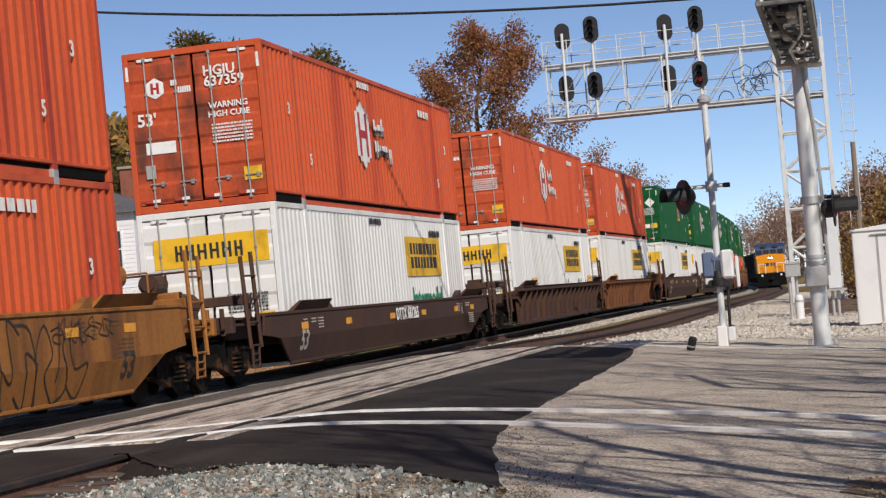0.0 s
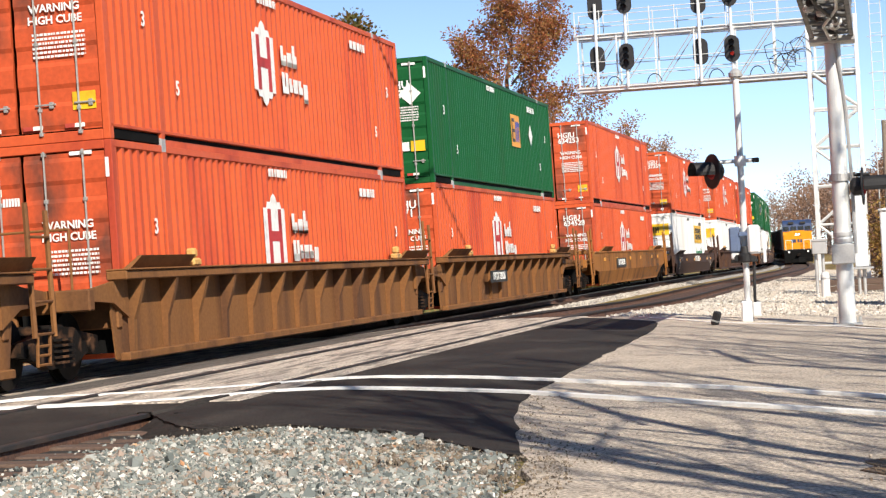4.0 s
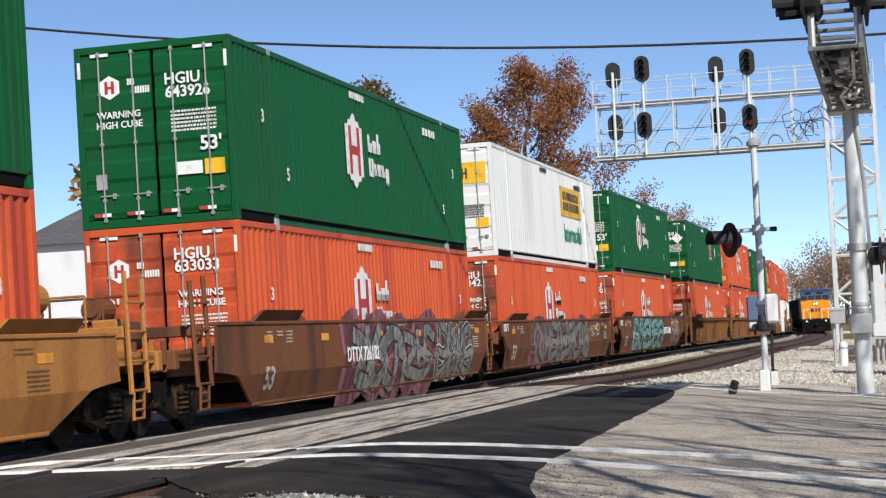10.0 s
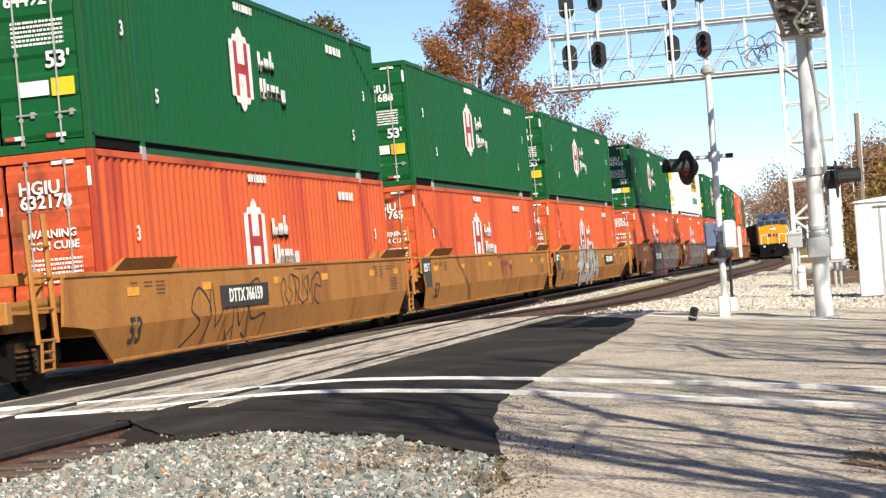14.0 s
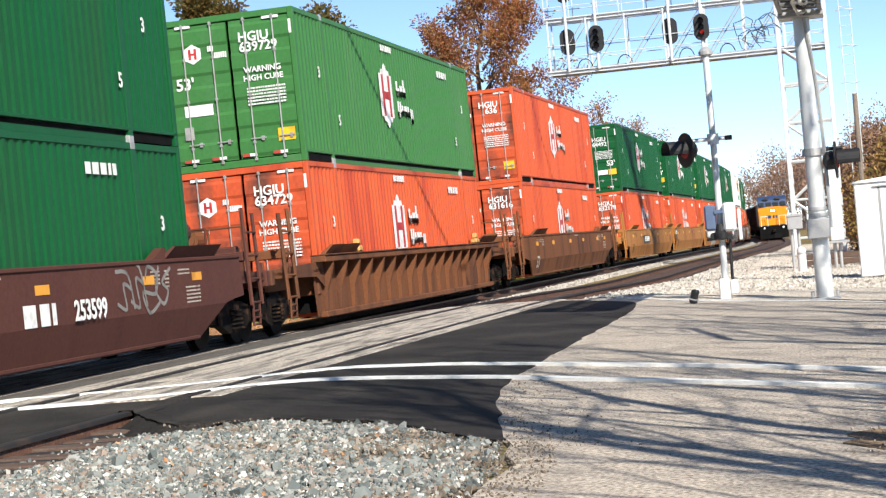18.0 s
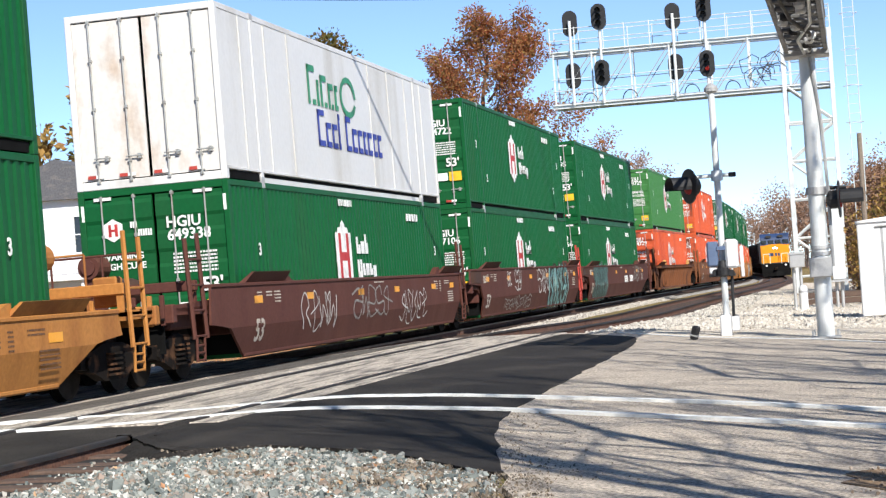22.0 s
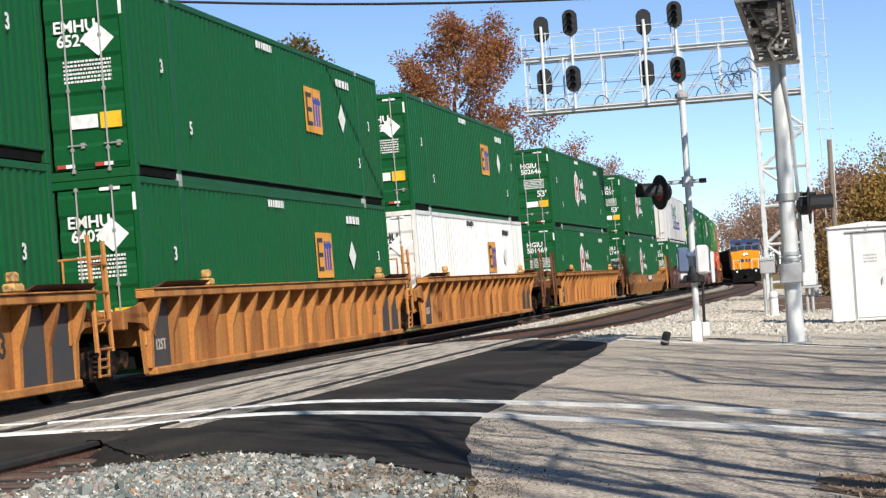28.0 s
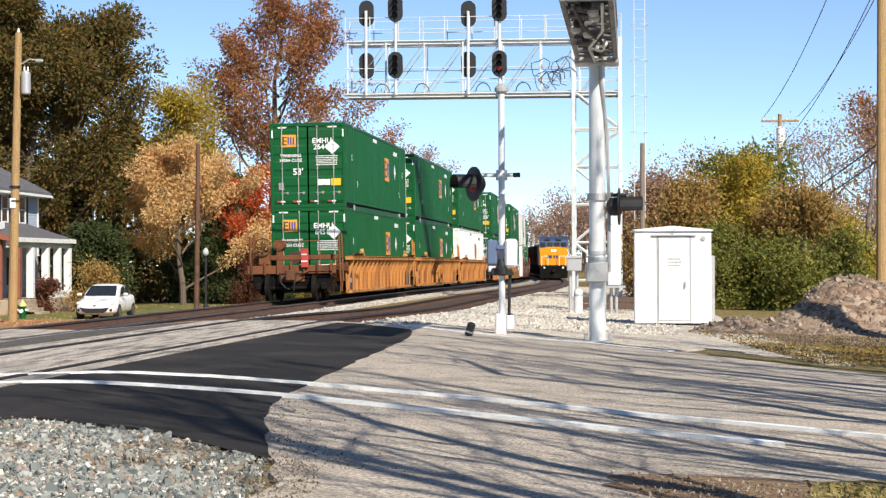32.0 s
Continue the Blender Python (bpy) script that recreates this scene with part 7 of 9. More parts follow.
def bungalow():
    x0, x1, y0, y1 = 0.0, 1.81, 45.6, 48.0
    z0 = ground_z(0.9, 46.5) + 0.05
    h = 2.26
    th = thing("signal_cabinet", pose(0, 0, 0), "white metal signal equipment shelter with door", "equipment shelter")
    part("shell", Geo().box((x0, y0, z0), (x1, y1, z0 + h - 0.08), 0.02), CABINET, th)
    part("roof", Geo().prism([(x0 - 0.03, z0 + h - 0.09), (x1 + 0.03, z0 + h - 0.09), (x1 + 0.03, z0 + h - 0.05), ((x0 + x1) / 2, z0 + h + 0.04), (x0 - 0.03, z0 + h - 0.05)], 1, y0 - 0.05, y1 + 0.05), CABINET, th)
    d = part("door", Geo().box((x0 + 0.58, y0 - 0.025, z0 + 0.08), (x0 + 1.30, y0 - 0.001, z0 + 2.0), 0.008), CABINET, th)
    part("door_frame", Geo().box((x0 + 0.54, y0 - 0.012, z0 + 0.04), (x0 + 0.575, y0 - 0.001, z0 + 2.05)).box((x0 + 1.305, y0 - 0.012, z0 + 0.04), (x0 + 1.34, y0 - 0.001, z0 + 2.05)).box((x0 + 0.54, y0 - 0.012, z0 + 2.015), (x0 + 1.34, y0 - 0.001, z0 + 2.05)), STEEL_GREY, th)
    part("drip_rail", Geo().box((x0 + 0.42, y0 - 0.05, z0 + 2.06), (x0 + 1.45, y0 - 0.002, z0 + 2.085)), STEEL_GREY, th)
    part("hook", Geo().path([((x0 + x1) / 2, y0 - 0.04, z0 + 2.07), ((x0 + x1) / 2, y0 - 0.08, z0 + 2.15), ((x0 + x1) / 2 + 0.06, y0 - 0.08, z0 + 2.22)], 0.012), STEEL_GREY, th)
    part("door_handle", Geo().path([(x0 + 1.2, y0 - 0.03, z0 + 0.98), (x0 + 1.2, y0 - 0.07, z0 + 0.98), (x0 + 1.2, y0 - 0.07, z0 + 0.84)], 0.012), STEEL_GREY, d)
    part("notice", bars(lambda g, u, v, a, b: g.box((x0 + 0.80 + u, y0 - 0.031, z0 + 1.50 + a), (x0 + 0.80 + v, y0 - 0.026, z0 + 1.50 + b)), 12, 3, 0.30, 0.035, 0.075), GREY_STICK, d)
    part("vent", Geo().tube((x0 + 1.62, y0 - 0.03, z0 + 2.0), (x0 + 1.62, y0, z0 + 2.0), 0.05, n=12), STEEL_GREY, th)
    part("meter_case", Geo().box((x1 + 0.01, y0 + 1.0, z0 + 0.05), (x1 + 0.12, y0 + 1.7, z0 + 1.6), 0.01), STEEL_GREY, th, "grey meter case")
    for x in (x0 + 0.18, x0 + 0.55, x0 + 0.75, x0 + 1.25, x0 + 1.6):
        part("skid", Geo().box((x, y0 - 0.02, z0 - 0.12), (x + 0.12, y1, z0), 0.01), BLACK, th)


def trackside_boxes():
    def case(x0, x1, y, z0, z1, legs, label, mt):
        th = thing("equipment_case", pose(0, 0, 0), label, "equipment box")
        part("case", Geo().box((x0, y, z0), (x1, y + 0.5, z1), 0.02), mt, th)
        part("lid", Geo().box((x0 - 0.02, y - 0.03, z1 - 0.05), (x1 + 0.02, y + 0.52, z1 + 0.02), 0.01), mt, th)
        if legs:
            for x in (x0 + 0.1, x1 - 0.14):
                part("leg", Geo().tube((x, y + 0.25, ground_z(x, y) - 0.02), (x, y + 0.25, z0), 0.05, n=8), STEEL_GREY, th)
        return th
    case(-2.07, -1.62, 60, 0.8, 1.24, True, "grey trackside junction case on two posts", STEEL_GREY)
    th = case(-0.80, -0.40, 60, 0.35, 2.6, True, "tall white equipment case on a stand", STEEL_WHITE)
    part("stand", Geo().box((-0.95, 59.9, 0.28), (-0.25, 60.6, 0.34)), STEEL_GREY, th)
    b = thing("bollard", pose(0, 0, 0), "white plastic bollard beside the track", "bollard")
    z = ground_z(-1.7, 58)
    part("post", Geo().lathe([(0.13, 0), (0.13, 0.65), (0.10, 0.72), (0.03, 0.75)], 14, (-1.66, 58, z - 0.02)), CABINET, b)
    part("band", Geo().lathe([(0.134, 0.5), (0.134, 0.56)], 14, (-1.66, 58, z)), STEEL_GREY, b)
    r = thing("rubber_block", pose(0, 0, 0), "small black rubber block lying on the road's edge", "block")
    x, y = -2.72, 31.6
    z = ground_z(x, y)
    part("block", Geo().box((-0.055, -0.06, 0), (0.055, 0.06, 0.23), 0.02, pose(x, y, z + 0.01, 0, 18, -20)), BLACK, r)
    part("strap", Geo().box((-0.06, -0.065, 0.06), (0.06, 0.065, 0.085), 0.004, pose(x, y, z + 0.01, 0, 18, -20)), GREY_STICK, r)
    for x, y in ((-1.7, 63), (-0.9, 64.5)):
        t = thing("timber_stack", pose(0, 0, 0), "old timber ties lying on the stone lot", "timber")
        for k in range(2):
            part("timber", Geo().box((x, y, ground_z(x, y) + 0.2 * k), (x + 2.2, y + 0.24, ground_z(x, y) + 0.2 * k + 0.18), 0.012), TIE, t)


# ---------------------------------------------------------------- waiting locomotive
def locomotive():
    p, q = near_line(208.0), near_line(214.0)
    turn = math.degrees(math.atan2(-(q.x - p.x), 6.0))
    th = thing("locomotive", pose(p.x, p.y, p.z, 0, 0, turn), "yellow and blue diesel locomotive standing on the near track", "locomotive")
    # own space: front at y = 0, body towards +y
    part("platform", Geo().box((-1.55, 0.2, 1.05), (1.55, 21.0, 1.5), 0.03), BLACK, th)
    part("pilot", Geo().prism([(-1.5, 0.12), (1.5, 0.12), (1.5, 1.4), (-1.5, 1.4)], 1, 0.0, 0.22), SHADE_AND_BLACK, th, "dark pilot plate")
    part("plow", Geo().raw([(-1.45, 0.0, 0.08), (0, -0.55, 0.08), (1.45, 0.0, 0.08), (-1.45, 0.0, 0.62), (0, -0.2, 0.62), (1.45, 0.0, 0.62)], [(0, 1, 4, 3), (1, 2, 5, 4)]), SHADE_AND_BLACK, th)
    part("nose", Geo().prism([(-1.48, 1.45), (1.48, 1.45), (1.48, 2.85), (1.36, 3.15), (1.1, 3.36), (0.6, 3.46), (-0.6, 3.46), (-1.1, 3.36), (-1.36, 3.15), (-1.48, 2.85)], 1, 0.6, 2.6), LOCO_YELLOW, th, "yellow short hood")
    part("cab", Geo().prism([(2.5, 1.5), (2.4, 3.05), (2.75, 4.2), (3.1, 4.55), (6.0, 4.6), (6.0, 1.5)], 0, -1.52, 1.52), LOCO_YELLOW, th, "yellow cab")
    part("cab_roof", Geo().prism([(2.42, 3.42), (2.72, 4.22), (3.05, 4.62), (6.1, 4.68), (6.1, 3.42)], 0, -1.55, 1.55), LOCO_BLUE, th, "dark blue cab top")
    for x in (-1.15, -0.38, 0.38, 1.15):
        part("windscreen", Geo().box((x - 0.28, 2.40, 3.50), (x + 0.28, 2.72, 3.95), 0.02), GLASS, th)
    part("number_board", Geo().box((-0.9, 2.5, 4.22), (-0.35, 2.75, 4.42)).box((0.35, 2.5, 4.22), (0.9, 2.75, 4.42)), BLACK_INK, th)
    part("headlight_case", Geo().box((-0.3, 0.57, 2.9), (0.3, 0.7, 3.2), 0.02), BLACK, th)
    for x in (-0.14, 0.14):
        part("headlight", Geo().tube((x, 0.55, 3.05), (x, 0.60, 3.05), 0.10, n=12), HEADLIGHT, th, "lit headlight")
    part("emblem", bars(lambda g, u, v, a, b: g.box((-0.7 + u, 0.585, 2.2 + a), (-0.7 + v, 0.599, 2.2 + b)), 2, 1, 1.4, 0.34, 0.3), LOCO_BLUE, th)
    part("nose_door", Geo().box((0.45, 0.58, 1.35), (0.95, 0.6, 2.7), 0.005), LOCO_YELLOW, th)
    part("hood", Geo().box((-0.95, 6.0, 1.5), (0.95, 19.5, 4.3), 0.08), LOCO_BLUE, th, "dark blue long hood")
    part("radiator", Geo().prism([(-0.95, 3.6), (-1.5, 4.1), (-1.5, 4.45), (1.5, 4.45), (1.5, 4.1), (0.95, 3.6)], 1, 14.0, 19.0), LOCO_BLUE, th)
    part("fuel_tank", Geo().box((-1.35, 8.0, 0.3), (1.35, 13.0, 1.05), 0.1), BLACK, th)
    for x in (-1.3, -0.6, 0.6, 1.3):
        part("hand_rail", Geo().tube((x, 0.12, 1.4), (x, 0.12, 2.45), 0.03, n=6), LETTER, th)
    part("hand_rail", Geo().tube((-1.3, 0.12, 2.45), (-0.6, 0.12, 2.45), 0.03, n=6).tube((0.6, 0.12, 2.45), (1.3, 0.12, 2.45), 0.03, n=6), LETTER, th)
    for s in (-1, 1):
        st = Geo()
        for k in range(4):
            st.box((s * 1.3 - 0.22, 0.25, 0.3 + 0.28 * k), (s * 1.3 + 0.22, 0.6, 0.34 + 0.28 * k))
        part("steps", st, BLACK, th)
        part("ditch_light", Geo().tube((s * 1.0, -0.06, 1.22), (s * 1.0, 0.0, 1.22), 0.11, n=12), LAMP_GLASS, th)
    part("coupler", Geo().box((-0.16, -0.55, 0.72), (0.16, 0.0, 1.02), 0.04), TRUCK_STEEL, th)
    for yy in (3.2, 17.0):
        part("truck", Geo().box((-1.25, yy - 1.9, 0.3), (1.25, yy + 1.9, 1.0), 0.1), BLACK, th)
        for dy in (-1.4, 0, 1.4):
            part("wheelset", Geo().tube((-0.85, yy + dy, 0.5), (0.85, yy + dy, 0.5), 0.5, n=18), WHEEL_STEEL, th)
    # dark freight cars behind it
    for i in range(5):
        y0 = 208 + 22.5 + i * 15.5
        p, q = near_line(y0), near_line(y0 + 14.5)
        turn = math.degrees(math.atan2(-(q.x - p.x), 14.5))
        c = thing("hopper_car", pose(p.x, p.y, p.z, 0, 0, turn), "black steel hopper car behind the locomotive", "railway car", "hopper cars")
        part("body", Geo().prism([(-1.55, 1.5), (-1.0, 0.9), (1.0, 0.9), (1.55, 1.5), (1.6, 3.9), (-1.6, 3.9)], 1, 0.6, 14.2), BLACK, c)
        part("load", Geo().prism([(-1.4, 3.9), (1.4, 3.9), (0.5, 4.25), (-0.5, 4.25)], 1, 1.2, 13.6), SHADE_AND_BLACK, c)
        for yy in (2.2, 12.6):
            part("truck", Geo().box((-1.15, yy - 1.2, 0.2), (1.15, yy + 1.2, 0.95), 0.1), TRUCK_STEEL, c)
        for k in range(9):
            for s in (-1, 1):
                part("rib", Geo().box((s * 1.6 - 0.06, 1.0 + k * 1.55, 1.5), (s * 1.6 + 0.06, 1.1 + k * 1.55, 3.9)), BLACK, c)


signal_gantry()
flasher_mast()
cantilever_mast()
bungalow()
trackside_boxes()
locomotive()


# ---------------------------------------------------------------- poles and wires
def sag_wire(a, b, drop, r, label="thin black overhead wire between poles"):
    a, b = Vector(a), Vector(b)
    g = Geo()
    pts = [a.lerp(b, i / 40) - Vector((0, 0, drop * 4 * (i / 40) * (1 - i / 40))) for i in range(41)]
    side = (b - a).cross(Vector((0, 0, 1))).normalized()
    up = side.cross((b - a).normalized())
    for p in pts:
        g.v += [tuple(p + (side * math.cos(k * 1.2566) + up * math.sin(k * 1.2566)) * r) for k in range(5)]
    g.f += [(i * 5 + k, i * 5 + (k + 1) % 5, i * 5 + 5 + (k + 1) % 5, i * 5 + 5 + k) for i in range(40) for k in range(5)]
    return tagged(part("overhead_wire", g, WIRE), label, "wire")


def pole(x, y, z1, r, mt, label, lean=(0, 0), bits=""):
    z0 = ground_z(x, y) - 0.05
    th = thing("utility_pole", pose(0, 0, 0), label, "utility pole")
    part("shaft", Geo().tube((x - lean[0], y, z0), (x, y, z1), r, r * 0.72, n=12), mt, th)
    if "t" in bits:
        tx = x + 0.33
        part("transformer", Geo().lathe([(0.16, 0), (0.19, 0.04), (0.19, 0.82), (0.15, 0.9), (0.03, 0.93)], 14, (tx, y - 0.1, z1 - 2.45)), STEEL_GREY, th, "grey can transformer")
        for dx in (-0.06, 0.08):
            part("bushing", Geo().lathe([(0.03, 0), (0.05, 0.04), (0.03, 0.08), (0.045, 0.12), (0.02, 0.18)], 8, (tx + dx, y - 0.1, z1 - 1.53)), LETTER, th)
        part("bracket", Geo().path([(x, y, z1 - 1.3), (x + 0.45, y, z1 - 1.05), (x + 0.8, y, z1 - 1.1)], 0.03), STEEL_GREY, th)
        part("lamp_arm_end", Geo().box((x + 0.7, y - 0.08, z1 - 1.18), (x + 1.0, y + 0.08, z1 - 1.05), 0.03), STEEL_GREY, th)
        part("insulator", Geo().lathe([(0.03, 0), (0.07, 0.05), (0.05, 0.12), (0.02, 0.2)], 8, (x, y, z1)), LETTER, th)
        part("meter_box", Geo().box((x - 0.32, y - 0.2, z1 - 7.0), (x - 0.08, y - 0.02, z1 - 6.6), 0.02), LETTER, th)
        part("strap", Geo().tube((x - lean[0] * 0.6, y, z1 - 6.2), (x - lean[0] * 0.6, y, z1 - 6.1), r * 1.15, n=12).tube((x - lean[0] * 0.66, y, z1 - 6.75), (x - lean[0] * 0.66, y, z1 - 6.68), r * 1.15, n=12), BLACK, th)
    if "x" in bits:
        part("crossarm", Geo().box((x - 1.05, y - 0.06, z1 - 0.45), (x + 1.05, y + 0.06, z1 - 0.33), 0.01), mt, th)
        for dx in (-0.95, -0.35, 0.35, 0.95):
            part("insulator", Geo().lathe([(0.03, 0), (0.06, 0.05), (0.04, 0.12), (0.02, 0.16)], 8, (x + dx, y, z1 - 0.33)), LETTER, th)
    if "c" in bits:
        part("transformer", Geo().lathe([(0.2, 0), (0.23, 0.04), (0.23, 1.2), (0.05, 1.3)], 14, (x, y - 0.35, z1 - 2.0)), LETTER, th, "pale can transformer")
    return th


def poles():
    pole(-24.43, 75, 10.3, 0.19, WOOD_POLE, "weathered wooden utility pole with transformer and lamp arm", (0.27, 0), "t")
    pole(-21.7, 95, 7.1, 0.14, RUST_RAIL, "short reddish wooden pole before the trees", (0.1, 0))
    pole(8.85, 70, 13.2, 0.20, WOOD_POLE, "brown wooden utility pole by the earth heap", (0.05, 0), "x")
    pole(8.25, 110, 9.4, 0.17, WOOD_POLE, "wooden utility pole with crossarm and pale transformer", (0.1, 0), "xc")
    pole(0.28, 60, 4.75, 0.10, WOOD_GREY, "thin grey wooden post behind the shelter", (0.02, 0))
    pole(-22.1, 58, 2.05, 0.06, WOOD_GREY, "slim brown wooden post by the road")
    pole(-21.47, 58.5, 3.2, 0.07, BLACK, "slim black sign post by the parked pickup")
    pole(-20, 30.46, 6.7, 0.15, WOOD_POLE, "wooden utility pole beside the crossing road")
    pole(9.85, 31.09, 18.7, 0.24, WOOD_POLE, "tall wooden utility pole beside the road")
    pole(-40, 57, 14.4, 0.2, WOOD_POLE, "tall wooden utility pole beyond the tracks")
    pole(44, 57, 14.4, 0.2, WOOD_POLE, "tall wooden utility pole beyond the road")
    for dz, dx in ((0, -0.95), (0, 0.95), (-1.6, 0)):
        sag_wire((8.85 + dx, 70, 12.9 + dz), (8.25 + dx, 110, 9.2 + dz), 0.7, 0.018)
    for k in range(2):
        sag_wire((8.85, 70, 5.4 - k * 0.6), (3.5, 130, 2.6 - k * 0.5), 0.9, 0.03, "thick sagging black cable before the shrubs")
    # cable across the road near the crossing
    sag_wire((-20, 30.46, 6.54), (9.85, 31.09, 18.53), 0.06, 0.044, "black cable strung over the crossing")
    sag_wire((-40, 57, 14.22), (44, 57, 14.22), 5.12, 0.042, "black cable strung across the road")
    lamp = thing("street_lamp", pose(-20.2, 90, ground_z(-20.2, 90)), "black post lamp with white globe", "street lamp")
    part("post", Geo().lathe([(0.14, 0), (0.14, 0.3), (0.06, 0.4), (0.05, 2.6), (0.1, 2.65)], 12), BLACK, lamp)
    part("globe", Geo().lathe([(0.07, 2.65), (0.14, 2.76), (0.145, 2.88), (0.08, 3.0), (0.02, 3.05)], 14), LAMP_GLASS, lamp, "white globe", smooth=True)
    hy = thing("fire_hydrant", pose(-25.9, 80, ground_z(-25.9, 80)), "dark green fire hydrant with pale yellow cap", "fire hydrant")
    part("barrel", Geo().lathe([(0.2, 0), (0.2, 0.06), (0.14, 0.08), (0.14, 0.5), (0.18, 0.52), (0.18, 0.56)], 14), GREEN, hy, "dark green barrel")
    part("cap", Geo().lathe([(0.17, 0.56), (0.15, 0.68), (0.07, 0.76), (0.05, 0.82), (0.02, 0.84)], 14), mat("pale_yellow_paint", (0.6, 0.55, 0.2), 0.5, bump=0), hy, "pale yellow cap")
    part("nozzle", Geo().tube((-0.24, 0, 0.4), (0.24, 0, 0.4), 0.06, n=10), LETTER, hy)
    part("nozzle", Geo().tube((0, -0.24, 0.36), (0, 0, 0.36), 0.08, n=10), LETTER, hy)


# ---------------------------------------------------------------- houses
def window(parent, x0, x1, z0, z1, y, shutters=False):
    w = part("window", Geo().box((x0 - 0.1, y - 0.06, z0 - 0.1), (x1 + 0.1, y - 0.02, z0)).box((x0 - 0.1, y - 0.06, z1), (x1 + 0.1, y - 0.02, z1 + 0.1)).box((x0 - 0.1, y - 0.06, z0), (x0, y - 0.02, z1)).box((x1, y - 0.06, z0), (x1 + 0.1, y - 0.02, z1)).box((x0, y - 0.05, (z0 + z1) / 2 - 0.03), (x1, y - 0.02, (z0 + z1) / 2 + 0.03)), LETTER, parent)
    part("pane", Geo().box((x0, y - 0.03, z0), (x1, y - 0.01, z1)), GLASS, w)
    if shutters:
        for a in (x0 - 0.45, x1 + 0.13):
            part("shutter", Geo().box((a, y - 0.05, z0 - 0.05), (a + 0.32, y - 0.01, z1 + 0.05)), BLACK, w)


def clapboards(parent, x0, x1, z0, z1, y, n):
    step = (z1 - z0) / n
    for i in range(n):
        z = z0 + i * step
        part("board", Geo().raw([(x0, y - 0.03, z), (x1, y - 0.03, z), (x1, y - 0.005, z + step), (x0, y - 0.005, z + step), (x0, y, z), (x1, y, z)], [(0, 1, 2, 3), (0, 4, 5, 1)]), SIDING, parent)


def side_window(parent, x, y0, y1, z0, z1):
    """A window in a wall that faces +x, with white casing and a dark pane."""
    g = Geo()
    for a, b, c, d in ((y0 - 0.12, y1 + 0.12, z0 - 0.12, z0), (y0 - 0.12, y1 + 0.12, z1, z1 + 0.12), (y0 - 0.12, y0, z0, z1), (y1, y1 + 0.12, z0, z1), (y0, y1, (z0 + z1) / 2 - 0.03, (z0 + z1) / 2 + 0.03)):
        g.box((x + 0.01, a, c), (x + 0.07, b, d))
    w = part("window", g, LETTER, parent)
    part("pane", Geo().box((x + 0.01, y0, z0), (x + 0.03, y1, z1)), GLASS, w)
    for a in (y0 - 0.55, y1 + 0.15):
        part("shutter", Geo().box((x + 0.01, a, z0 - 0.05), (x + 0.05, a + 0.4, z1 + 0.05)), BLACK, w)


